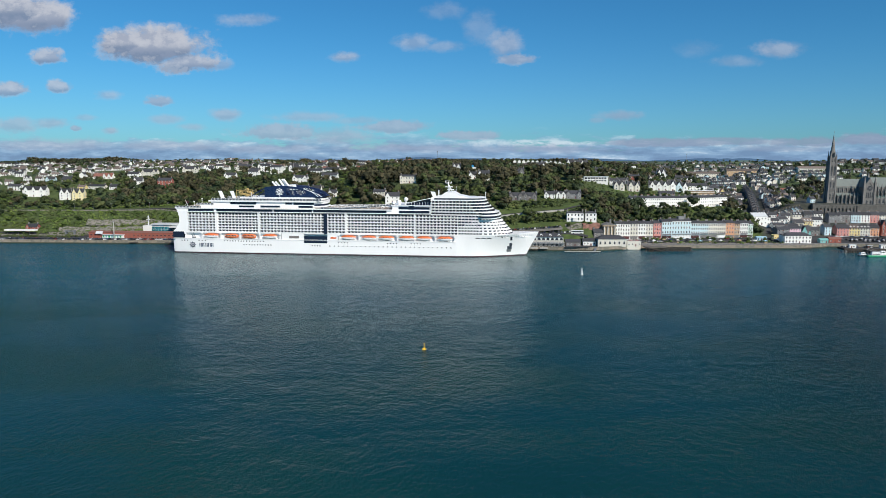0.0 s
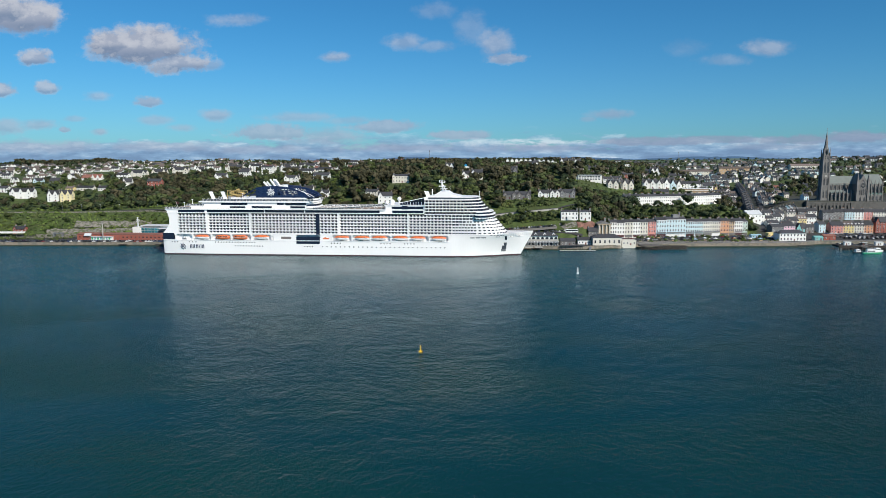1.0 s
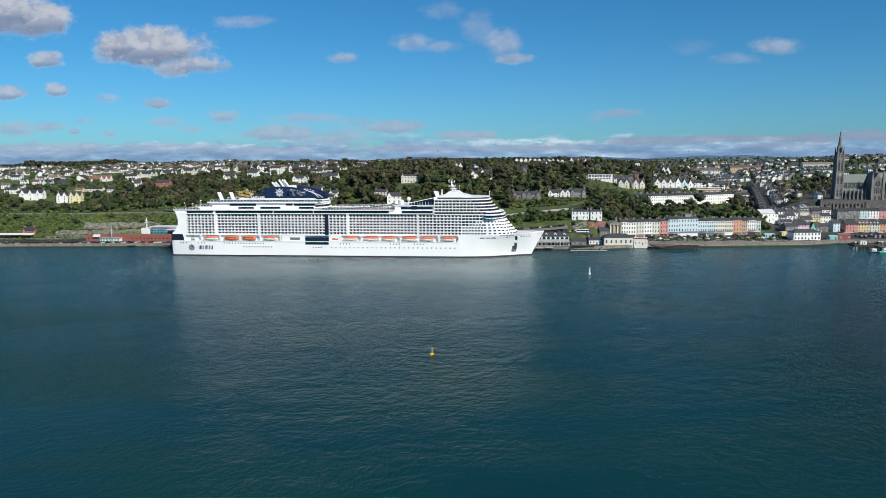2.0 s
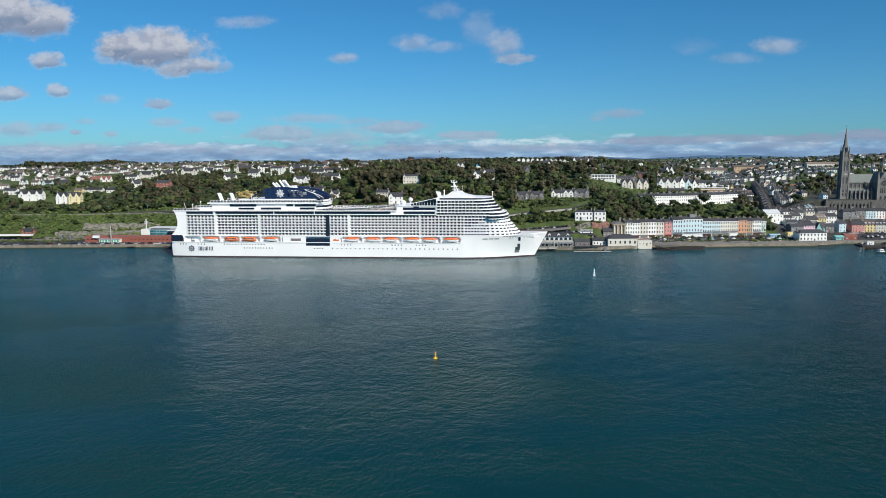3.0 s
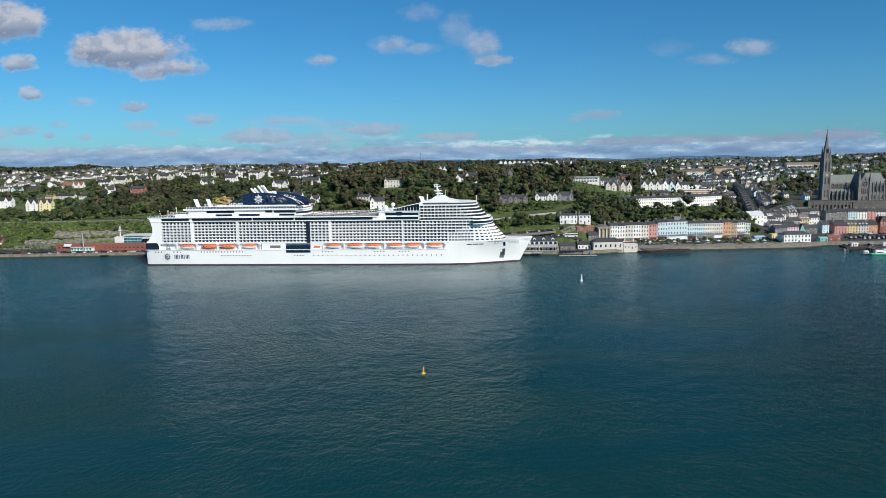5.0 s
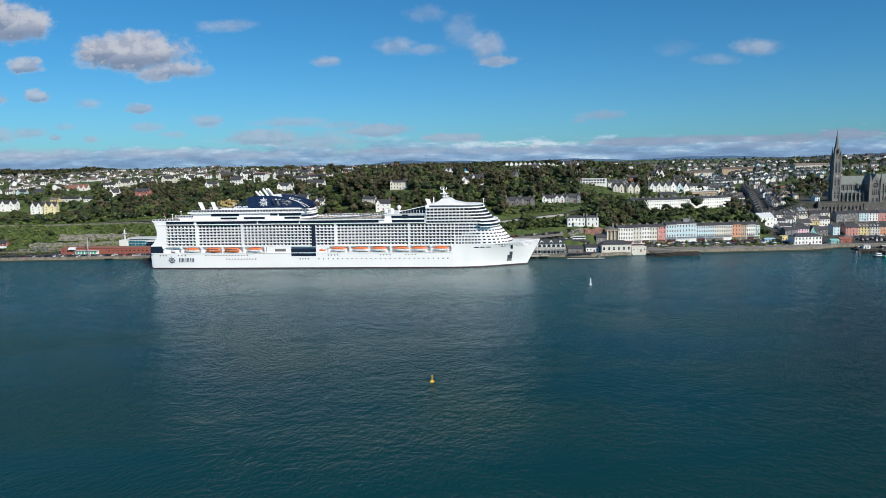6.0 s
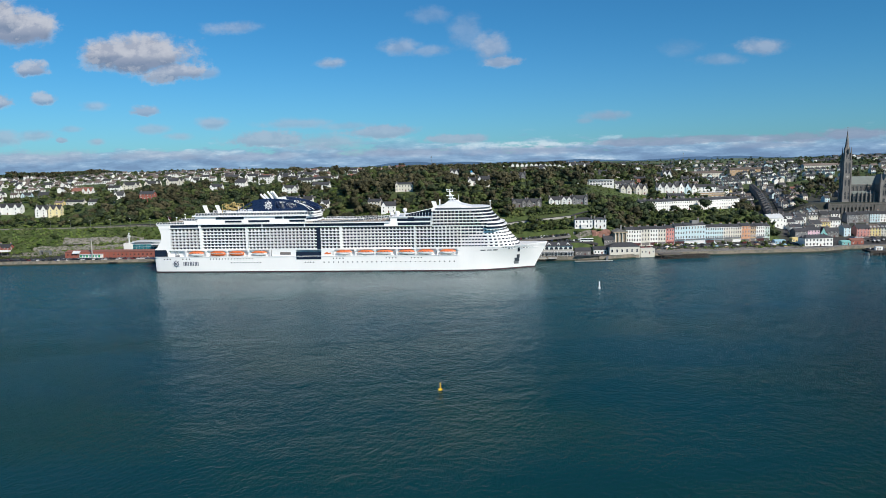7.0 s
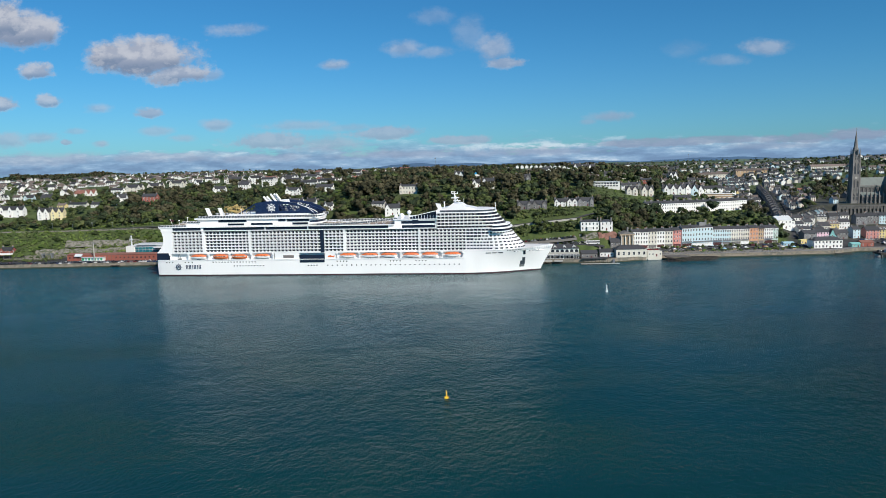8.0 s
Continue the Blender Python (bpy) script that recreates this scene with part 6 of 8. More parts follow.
# a steep street of stepped houses climbing the hill
for i in range(18):
    f = i / 18
    x, y = 352 + 62 * f, 838 + 240 * f
    wall, word = [(GREY_WALL, "grey"), (STONE_WALL, "dark stone")][i % 2]
    house(f"{word} stepped house with slate roof on a steep street", stand(x, y, 0.4), 75, 13.8, 8, 6.2, 1.9, wall, SLATE, 2, 2, 0, 1, name="terraced_house", group="stepped street houses", foot=4)
    FOOTPRINTS.append((x - 3, y - 4, 16, 9))

# a shorter street of small houses below the cathedral terrace
for i in range(8):
    x, y = 370 + 4.6 * i, 829 + 2.6 * i
    tone = ["stone", "white", "grey", "cream", "stone", "blue", "white", "stone"][i]
    wall, roof, word = TONES[tone]
    house(f"small {word} stepped house with slate roof", stand(x, y, 0.3), 68, 8, 7, 5.4, 2.6, wall, roof, 2, 2, 0, 1, name="terraced_house", group="second stepped street", foot=4)
    FOOTPRINTS.append((x - 3, y - 4, 9, 9))

# bank-like temple front with columns
temple = thing("temple_building", "small classical stone building with columns and pediment", "building", (160.5, 692, 7.5), 6)
part("wall", Mesh().box(-6.4, 6.4, 1.4, 12, -4, 12.7), SANDSTONE, temple)
part("plinth", Mesh().box(-6.8, 6.8, 0, 12.4, -4, 0.8), QUAY_STONE, temple)
part("entablature", Mesh().box(-6.8, 6.8, -0.2, 12.4, 12.7, 13.9), SANDSTONE, temple)
part("pediment", Mesh().side([(-6.9, 13.9), (6.9, 13.9), (0, 16.4)], -0.2, 12.4), STONE_WALL, temple)
for i in range(4):
    part("column", Mesh().tube((-5.2 + 3.45 * i, 0.5, 0.8), (-5.2 + 3.45 * i, 0.5, 12.7), 0.62, 0.5, 10), CREAM_WALL, temple)
chimney(temple, 2.2, 8, 13, 19, 1.6, 1.2)
house("dark timber house beside the temple front", (149.5, 690, 6.0), 6, 9, 9, 8.5, 3, STONE_WALL, SLATE, 2, 3, name="house")

# cream hall on the quay corner with arched windows
hall = house("cream waterside hall with hipped slate roof and arched windows", (160, 668, 3.1), 6, 27, 12, 7.2, 3.4, CREAM_WALL, SLATE, 1, 6, 0, 0, hip=6, name="waterside_hall", category="building", door=False, sash=(1.6, 2.6))
house("low cream annex of the waterside hall", (181, 672, 3.1), 8, 13, 9, 4.2, 0, CREAM_WALL, CONCRETE, 1, 4, flat=True, chimneys=0, name="annex", category="building")
part("weed_stain", Mesh().box(-13, 13, -0.1, 0.0, -3, 0.0), QUAY_STONE, hall)

# riverside restaurant with arched glazing
rest = thing("restaurant", "grey waterside restaurant with arched dormer windows", "building", (97, 662, 3.1), 3)
part("wall", Mesh().box(-17, 17, 0, 11, -1, 4.6), CONCRETE, rest)
part("roof", Mesh().gable(-17, 17, 0, 11, 7.0, 9.6, over=0.4, hip=4), SLATE, rest)
part("upper_wall", Mesh().box(-16.6, 16.6, 0.6, 10.4, 4.6, 7.0), WHITE_WALL, rest)
part("balcony", Mesh().box(-17.5, 17.5, -2.4, 0.2, 2.2, 2.5).box(-17.5, 17.5, -2.4, -2.3, 2.5, 3.4), STEEL, rest)
for i in range(8):
    x = -14.7 + 4.2 * i
    part("arched_window", Mesh().side([(x + 1.5 * math.cos(math.pi * k / 8), 4.9 + 1.5 * math.sin(math.pi * k / 8)) for k in range(9)], 0.3, 0.62).box(x - 1.5, x + 1.5, 0.3, 0.62, 3.5, 4.9), PANE, rest)
    part("arch_trim", Mesh().tube((x - 1.6, 0.3, 3.4), (x - 1.6, 0.3, 5.0), 0.18, sides=5).tube((x + 1.6, 0.3, 3.4), (x + 1.6, 0.3, 5.0), 0.18, sides=5), TRIM, rest)
    set_window(rest, x, 0.4, 2.4, 1.6)
for i in range(4):
    x = -12.6 + 8.4 * i
    part("dormer", Mesh().side([(x - 1.3, 7.0), (x + 1.3, 7.0), (x + 1.3, 8.2), (x, 9.3), (x - 1.3, 8.2)], 1.0, 5.0), WHITE_WALL, rest)
    part("dormer_window", Mesh().box(x - 0.8, x + 0.8, 0.94, 1.02, 7.2, 8.2), PANE, rest)
for i in range(13):
    x = -17.2 + 2.87 * i
    part("terrace_post", Mesh().box(x - 0.1, x + 0.1, -2.4, -2.2, -1, 3.6), TRIM, rest)
part("terrace_rail", Mesh().box(-17.5, 17.5, -2.42, -2.3, 3.3, 3.45), TRIM, rest)
rest.scale = (1, 1, 1.3)

# quayside pavilion and sheds further along
house("white quayside building with arched ground floor", (348, 717, 3.2), 8, 27, 12, 7.6, 3.0, WHITE_WALL, SLATE, 2, 8, 0, 2, hip=5, name="quay_house", category="building", sash=(1.4, 1.8))
house("turquoise kiosk by the quay", (376, 724, 3.2), 6, 8, 6, 3.0, 1.2, TEAL_WALL, TEAL_WALL, 1, 2, chimneys=0, name="kiosk", category="kiosk")
house("low red shed beside the quay", (388, 728, 3.2), 6, 12, 7, 4.0, 1.6, RED_PAINT, RED_TILE, 1, 3, chimneys=0, name="shed", category="shed")
house("yellow-fronted low shop by the street", (338, 742, 4.2), 8, 9, 6, 4.2, 0, YELLOW_WALL, SLATE, 1, 3, flat=True, chimneys=0, name="shop", category="shop")
house("low blue market kiosk", (318, 731, 4.0), 8, 10, 5, 3.2, 0.8, SKY_WALL, SKY_WALL, 1, 3, chimneys=0, name="kiosk", category="kiosk")
house("dark single-storey boat house", (123, 664, 3.1), 4, 14, 9, 4.4, 2.2, STONE_WALL, SLATE, 1, 4, chimneys=0, name="boat_house", category="building")
house("white low house by the slip", (139, 671, 3.3), 4, 12, 8, 4.4, 2.4, WHITE_WALL, SLATE, 1, 4, chimneys=1, name="house")

# ---- the cruise terminal and long red shed on the west quay ----
shed = thing("goods_shed", "long red-painted quayside shed with low roof", "building", (-325, 677, 3.3), 1.5)
part("wall", Mesh().box(-46, 46, 0, 11, -1, 5.6), RED_PAINT, shed)
part("roof", Mesh().gable(-46, 46, 0, 11, 5.6, 7.0, over=0.4), RED_TILE, shed)
for i in range(24):
    part("pilaster", Mesh().box(-46 + 4.0 * i - 0.25, -46 + 4.0 * i + 0.25, -0.18, 0.0, -0.5, 5.5), RED_TILE, shed)
for i in range(22):
    if i not in (5, 6, 7, 8, 9, 10):
        part("shed_window", Mesh().box(-44.3 + 4.15 * i, -42.7 + 4.15 * i, -0.06, 0.05, 2.4, 3.5), PANE, shed)
kiosk = thing("market_stall", "white and teal striped market stall by the shed", "stall", (-344, 673.4, 3.5), 1.5)
part("stall_wall", Mesh().box(-11, 11, 0, 3, 0, 3.2), WHITE_WALL, kiosk)
part("canopy", Mesh().box(-11.3, 11.3, -1.0, 3.2, 3.2, 3.5), PALE_ROOF, kiosk)
for i in range(7):
    part("stall_panel", Mesh().box(-10.4 + 3 * i, -8.6 + 3 * i, -0.08, 0, 0.5, 2.7), TEAL_WALL if i % 2 else GREEN_PAINT, kiosk)
part("tent", Mesh().gable(-19, -12, 1, 6, 4.2, 6.6), PALE_ROOF, kiosk)
terminal = thing("terminal_building", "white terminal building with teal glass front", "building", (-296, 700, 4.5), 2)
part("wall", Mesh().box(-28, 34, 0, 14, -3, 9.4), WHITE_WALL, terminal)
part("roof", Mesh().box(-19, 34, -1.8, 14.4, 11.0, 11.8), PALE_ROOF, terminal)
part("upper_wall", Mesh().box(-18, 33, 0.5, 14, 9.4, 11.0), WHITE_WALL, terminal)
for i in range(9):
    part("glass_bay", Mesh().box(-19 + 3.5 * i, -15.8 + 3.5 * i, -0.25, 0.1, 1.2, 6.0).box(-19 + 3.5 * i, -15.8 + 3.5 * i, -0.25, 0.1, 6.4, 8.8), TEAL_GLASS, terminal)
part("stair_tower", Mesh().box(-28.4, -20, -0.6, 8, -3, 9.8), WHITE_WALL, terminal)
part("beacon", Mesh().tube((-24, 3, 9.8), (-24, 3, 19), 0.8, 0.5, 8).box(-25.4, -22.6, 1.6, 4.4, 15.6, 16.4).ball((-24, 3, 19.4), 0.8).box(-25.6, -22.4, 2.7, 3.3, 17.4, 17.8), PALE_ROOF, terminal)
part("canopy", Mesh().box(2, 40, -6, 0, 8.4, 9.2), PALE_ROOF, terminal)
lamp_pole = thing("light_pole", "tall grey light pole on the quay", "pole", (-341, 671.5, 3.4))
part("pole", Mesh().tube((0, 0, 0), (0, 0, 17.5), 0.55, 0.45, 8), CONCRETE, lamp_pole)
part("lamp_head", Mesh().box(-0.7, 0.7, -0.5, 0.5, 17.4, 18.0), STEEL, lamp_pole)
platform = thing("station_canopy", "long white station platform canopy", "canopy", (-462, 697, 4.2), 4)
part("roof", Mesh().box(-17, 17, -2.5, 2.5, 3.0, 4.6), WHITE_WALL, platform)
for i in range(6):
    part("post", Mesh().tube((-15 + 6 * i, 0, -1.5), (-15 + 6 * i, 0, 3.2), 0.15, sides=6), STEEL, platform)
foot_bridge = thing("footbridge", "grey steel railway footbridge", "bridge", (-403, 690, 3.4), 4)
part("stair_tower", Mesh().box(-3.2, -1.5, -1.5, 1.5, -0.5, 5.6), STEEL, foot_bridge)
part("span", Mesh().box(-1.5, 6, -1.6, 0, 4.4, 4.7).box(-1.5, 6, -1.6, -1.5, 5.5, 5.7), STEEL, foot_bridge)
part("stair_tower", Mesh().box(6, 7.4, -1.5, 1.5, -0.5, 5.6), STEEL, foot_bridge)


# ---- the cathedral on its terrace ----
cathedral = thing("cathedral", "grey stone gothic cathedral with one tall spire", "church", (442.5, 868, 34.4), 4)


def spike(m, x, y, z0, z1, r, sides=8, slot=0):
    m.tube((x, y, z0), (x, y, z1), r, 0.05, sides, slot)


def lancet(parent, x, y, z, w, h, turn=0.0):
    """A pointed window with a stone surround; faces -y."""
    m = Mesh()
    pts = [(-w / 2, 0), (w / 2, 0), (w / 2, h * 0.68), (w * 0.3, h * 0.86), (0, h), (-w * 0.3, h * 0.86), (-w / 2, h * 0.68)]
    m.side([(px, pz) for px, pz in pts], -0.1, 0.1, 1)
    outer = [(-w / 2 - 0.3, -0.3), (w / 2 + 0.3, -0.3), (w / 2 + 0.3, h * 0.7), (w * 0.36 + 0.2, h * 0.9), (0, h + 0.5), (-w * 0.36 - 0.2, h * 0.9), (-w / 2 - 0.3, h * 0.7)]
    for i in range(7):
        a, b, c, d = outer[i], outer[(i + 1) % 7], pts[(i + 1) % 7], pts[i]
        m.side([a, b, c, d], -0.28, 0.1, 0)
    m.side([(-0.1, 0), (0.1, 0), (0.1, h * 0.9), (-0.1, h * 0.9)], -0.16, 0.1, 0)
    ob = part("lancet_window", m, [CATHEDRAL_STONE, PANE], parent)
    ob.matrix_basis = pose(x, y, z, 0, 0, turn)
    return ob


tower = part("tower", Mesh().box(-3.9, 3.9, 1.2, 8.8, -6, 48).box(-4.2, 4.2, 0.8, 9.2, 17, 17.8).box(-4.2, 4.2, 0.8, 9.2, 31.6, 32.2).box(-4.15, 4.15, 0.9, 9.1, 47.6, 48.2).box(-3.2, 3.2, 2.4, 7.8, 48, 56), CATHEDRAL_STONE, cathedral)
for sx in (-1, 1):
    for y in (1.4, 8.6):
        part("buttress", Mesh().box(sx * 4.0 - 0.7, sx * 4.0 + 0.7, y - 0.8, y + 0.8, -6, 30).box(sx * 4.2 - 0.9, sx * 4.2 + 0.9, y - 1.0, y + 1.0, -6, 15).box(sx * 3.8 - 0.6, sx * 3.8 + 0.6, y - 0.6, y + 0.6, 30, 49), CATHEDRAL_STONE, cathedral)
        p = Mesh()
        inward = 0.7 if y < 5 else -0.7
        p.box(sx * 3.4 - 0.6, sx * 3.4 + 0.6, y - 0.6 + inward, y + 0.6 + inward, 48, 55)
        spike(p, sx * 3.4, y + inward, 55, 63, 0.8)
        part("pinnacle", p, CATHEDRAL_STONE, cathedral)
spire = Mesh()
spire.tube((0, 5.1, 53), (0, 5.1, 57), 3.3, 2.9, 8)
spike(spire, 0, 5.1, 57, 83.0, 3.0)
for k in range(4):
    a = math.pi / 4 + k * math.pi / 2
    spire.box(2.6 * math.cos(a) - 0.45, 2.6 * math.cos(a) + 0.45, 5.1 + 2.6 * math.sin(a) - 0.45, 5.1 + 2.6 * math.sin(a) + 0.45, 56, 60)
    spike(spire, 2.6 * math.cos(a), 5.1 + 2.6 * math.sin(a), 60, 63, 0.6)
part("spire", spire, CATHEDRAL_STONE, cathedral, "slender octagonal stone spire")
part("cross", Mesh().box(-0.12, 0.12, 5.0, 5.2, 83, 85.6).box(-0.6, 0.6, 5.0, 5.2, 84.4, 84.7), STEEL, cathedral)
part("spire_light", Mesh().side([(-0.7, 55), (0.7, 55), (0.7, 59), (0, 61), (-0.7, 59)], 1.3, 1.7), PANE, cathedral)
for x in (-2.6, 2.6):
    lancet(cathedral, x * 0.7, 1.15, 18.6, 1.5, 8.5)
    lancet(cathedral, x * 0.7, 1.15, 33.4, 1.9, 13)
    lancet(cathedral, x * 0.5, 2.45, 49.5, 1.3, 5.5)
    lancet(cathedral, x * 0.7, 1.15, 4, 1.6, 9)
part("clock_face", Mesh().side([(1.25 * math.cos(2 * math.pi * i / 16), 29.4 + 1.25 * math.sin(2 * math.pi * i / 16)) for i in range(16)], 1.0, 1.25), CONCRETE, cathedral, "pale round clock face")
for z in (8.0, 13.0, 27.4, 51.5):
    part("string_course", Mesh().box(-4.1, 4.1, 0.95, 9.05, z, z + 0.5) if z < 40 else Mesh().box(-3.7, 3.7, 2.2, 8.0, z, z + 0.4), CATHEDRAL_STONE, cathedral)
for i in range(7):
    part("pilaster", Mesh().box(-3.6 + 1.2 * i - 0.14, -3.6 + 1.2 * i + 0.14, 0.98, 1.2, 14, 18) , CATHEDRAL_STONE, cathedral)
# nave, aisle, transept and choir
part("nave_wall", Mesh().box(5, 64, 5, 19, -6, 19.5), CATHEDRAL_STONE, cathedral)
nave_roof = profile_roof(38, 15, 19.5, 9.3, 0.4, 0.5)
nave_roof.verts = [(x + 24, y + 4.5, z) for x, y, z in nave_roof.verts]
part("nave_roof", nave_roof, COPPER, cathedral, "pale grey-green slate roof")
part("aisle_wall", Mesh().box(6, 33, -1.5, 5, -6, 9.2), CATHEDRAL_STONE, cathedral)
part("aisle_roof", Mesh().add([(6, -2, 9.2), (33, -2, 9.2), (33, 5, 13), (6, 5, 13), (6, 5, 9.2), (33, 5, 9.2)], [(0, 1, 2, 3), (0, 3, 4), (1, 5, 2)]), COPPER, cathedral)
for i in range(6):
    x = 8.0 + 4.6 * i
    if i < 5:
        lancet(cathedral, x, -1.55, 1.6, 2.4, 6.6)
        lancet(cathedral, x, 4.95, 13.2, 1.0, 5.4)
        lancet(cathedral, x + 1.5, 4.95, 13.2, 1.0, 5.4)
    part("buttress", Mesh().box(x + 1.9, x + 2.9, -3.6, -1.5, -6, 8).box(x + 2.0, x + 2.8, -2.8, 5, 8, 10.4).side([(x + 2.1, 10), (x + 2.7, 10), (x + 2.7, 20), (x + 2.1, 20)], 4.0, 5), CATHEDRAL_STONE, cathedral)
    pin = Mesh().box(x + 1.9, x + 2.9, -3.5, -2.3, 8, 11)
    spike(pin, x + 2.4, -2.9, 11, 14.5, 0.7, 4)
    part("pinnacle", pin, CATHEDRAL_STONE, cathedral)
part("nave_parapet", Mesh().box(5, 33, 4.3, 4.9, 18.9, 20.6), CATHEDRAL_STONE, cathedral)
trans = Mesh()
trans.side([(33.6, -6), (45.4, -6), (45.4, 20), (39.5, 30.6), (33.6, 20)], -7, 12)
part("transept", trans, CATHEDRAL_STONE, cathedral)
tr = Mesh()
for sgn in (-1, 1):
    a, c = (39.5 + sgn * 6.4, 19.6), (39.5, 30.9)
    pts = [(a[0], -6.7, a[1]), (c[0], -6.7, c[1]), (c[0], 12, c[1]), (a[0], 12, a[1])]
    pts += [(x, y, z + 0.5) for x, y, z in pts]
    tr.add(pts, [(0, 1, 2, 3), (4, 7, 6, 5), (0, 4, 5, 1), (1, 5, 6, 2), (2, 6, 7, 3), (3, 7, 4, 0)])
part("transept_roof", tr, COPPER, cathedral)
rose = Mesh()
ROSE_X, ROSE_Z, ROSE_R = 39.5, 18.6, 3.2
rose.side([(ROSE_X + ROSE_R * math.cos(2 * math.pi * i / 20), ROSE_Z + ROSE_R * math.sin(2 * math.pi * i / 20)) for i in range(20)], -7.15, -6.9, 1)
for i in range(6):
    a = math.pi * i / 6
    rose.tube((ROSE_X - ROSE_R * math.cos(a), -7.15, ROSE_Z - ROSE_R * math.sin(a)), (ROSE_X + ROSE_R * math.cos(a), -7.15, ROSE_Z + ROSE_R * math.sin(a)), 0.16, sides=4)
for i in range(20):
    a, b = 2 * math.pi * i / 20, 2 * math.pi * (i + 1) / 20
    rose.tube((ROSE_X + ROSE_R * math.cos(a), -7.1, ROSE_Z + ROSE_R * math.sin(a)), (ROSE_X + ROSE_R * math.cos(b), -7.1, ROSE_Z + ROSE_R * math.sin(b)), 0.35, sides=5)
part("rose_window", rose, [CATHEDRAL_STONE, PANE], cathedral)
part("window_hood", Mesh().tube((34.9, -7.2, 8), (34.9, -7.2, 18), 0.4, sides=6).tube((34.9, -7.2, 18), (39.5, -7.2, 25.4), 0.4, sides=6).tube((39.5, -7.2, 25.4), (44.1, -7.2, 18), 0.4, sides=6).tube((44.1, -7.2, 18), (44.1, -7.2, 8), 0.4, sides=6), CATHEDRAL_STONE, cathedral)
for x in (36.2, 38.4, 40.6, 42.8):
    lancet(cathedral, x, -7.05, 7.6, 1.4, 7.2)
for x in (37.2, 41.8):
    lancet(cathedral, x, -7.05, 0.2, 1.8, 5)
for x in (33.2, 45.8):
    b = Mesh().box(x - 1.2, x + 1.2, -8.2, -5.6, -6, 25)
    b.box(x - 1.4, x + 1.4, -8.4, -5.4, 12, 12.6).box(x - 1.4, x + 1.4, -8.4, -5.4, 24.4, 25)
    spike(b, x, -6.9, 25, 33.5, 1.5)
    part("turret", b, CATHEDRAL_STONE, cathedral)
# choir: tall walls between pinnacled buttresses, steep roof
part("choir_wall", Mesh().box(46, 64, -3.5, 5, -6, 18.6), CATHEDRAL_STONE, cathedral)
choir_roof = profile_roof(21, 20, 19.4, 11.4, 0.4, 0.5)
choir_roof.verts = [(x + 55, y - 2.5, z) for x, y, z in choir_roof.verts]
part("choir_roof", choir_roof, COPPER, cathedral)
part("choir_parapet", Mesh().box(46, 65, -3.9, -3.4, 18.2, 20.0), CATHEDRAL_STONE, cathedral)
for i in range(4):
    x = 48.6 + 4.4 * i
    lancet(cathedral, x, -3.55, 10.6, 2.2, 7.4)
    lancet(cathedral, x, -5.05, 1.4, 1.9, 5.0)
    part("chapel", Mesh().side([(x - 1.7, -6), (x + 1.7, -6), (x + 1.7, 7.4), (x, 9.8), (x - 1.7, 7.4)], -5.0, -3.4), CATHEDRAL_STONE, cathedral)
    part("chapel_gable", Mesh().side([(x - 1.9, 7.2), (x - 1.5, 7.2), (x, 9.6), (x + 1.5, 7.2), (x + 1.9, 7.2), (x, 10.3)], -5.3, -3.4), VERDIGRIS, cathedral, "pale green copper gable")
    b = Mesh().box(x + 1.7, x + 2.7, -5.6, -3.4, -6, 13).box(x + 1.8, x + 2.6, -4.8, -3.4, 13, 20)
    spike(b, x + 2.2, -4.3, 20, 25, 0.7, 4)
    part("buttress", b, CATHEDRAL_STONE, cathedral)
apse = Mesh().plan([(64, -1), (68, 4), (69, 8), (68, 13), (64, 18)], -6, 18.6)
apse.add([(64, -1, 18.6), (68, 4, 18.6), (69, 8, 18.6), (68, 13, 18.6), (64, 18, 18.6), (62, 8, 30)], [(0, 1, 5), (1, 2, 5), (2, 3, 5), (3, 4, 5)])
part("apse", apse, CATHEDRAL_STONE, cathedral)
fleche = Mesh().box(-0.9 + 45.5, 0.9 + 45.5, 7, 9, 28, 33)
spike(fleche, 45.5, 8, 33, 37.5, 1.1)
part("fleche", fleche, CATHEDRAL_STONE, cathedral)
FOOTPRINTS.append((474, 862, 80, 26))

# arcaded retaining wall in front
arcade = thing("arcade_wall", "long grey stone retaining wall with a row of arches", "wall", (414, 846, 24), 4.5)
part("wall", Mesh().box(0, 112, 1.2, 4, -5, 9.0), ARCADE_STONE, arcade)
part("parapet", Mesh().box(-0.3, 112, -0.3, 4.2, 9.0, 10.4), ARCADE_STONE, arcade)
part("end_pier", Mesh().box(-1.6, 0.6, -0.6, 4.2, -5, 11.6).box(110.6, 113, -0.6, 4.2, -5, 11.6), ARCADE_STONE, arcade)
part("plain_wall", Mesh().box(50, 112, -0.1, 1.3, -5, 9.0), ARCADE_STONE, arcade)
for i in range(12):
    x = 1.6 + 4.2 * i
    part("pier", Mesh().box(x - 0.9, x + 0.9, -0.2, 1.3, -5, 9.0), ARCADE_STONE, arcade)
    arch = Mesh()
    for k in range(6):
        a, b = math.pi * k / 6, math.pi * (k + 1) / 6
        cx = x + 2.1
        arch.side([(cx + 1.25 * math.cos(a), 5.2 + 1.25 * math.sin(a)), (cx + 1.25 * math.cos(a), 9.0), (cx + 1.25 * math.cos(b), 9.0), (cx + 1.25 * math.cos(b), 5.2 + 1.25 * math.sin(b))], 0.0, 1.3)
    if i < 11:
        part("arch", arch, ARCADE_STONE, arcade)
wing = thing("arcade_wall", "shaded return of the arched stone terrace wall", "wall", (411.5, 890, 24), -87)
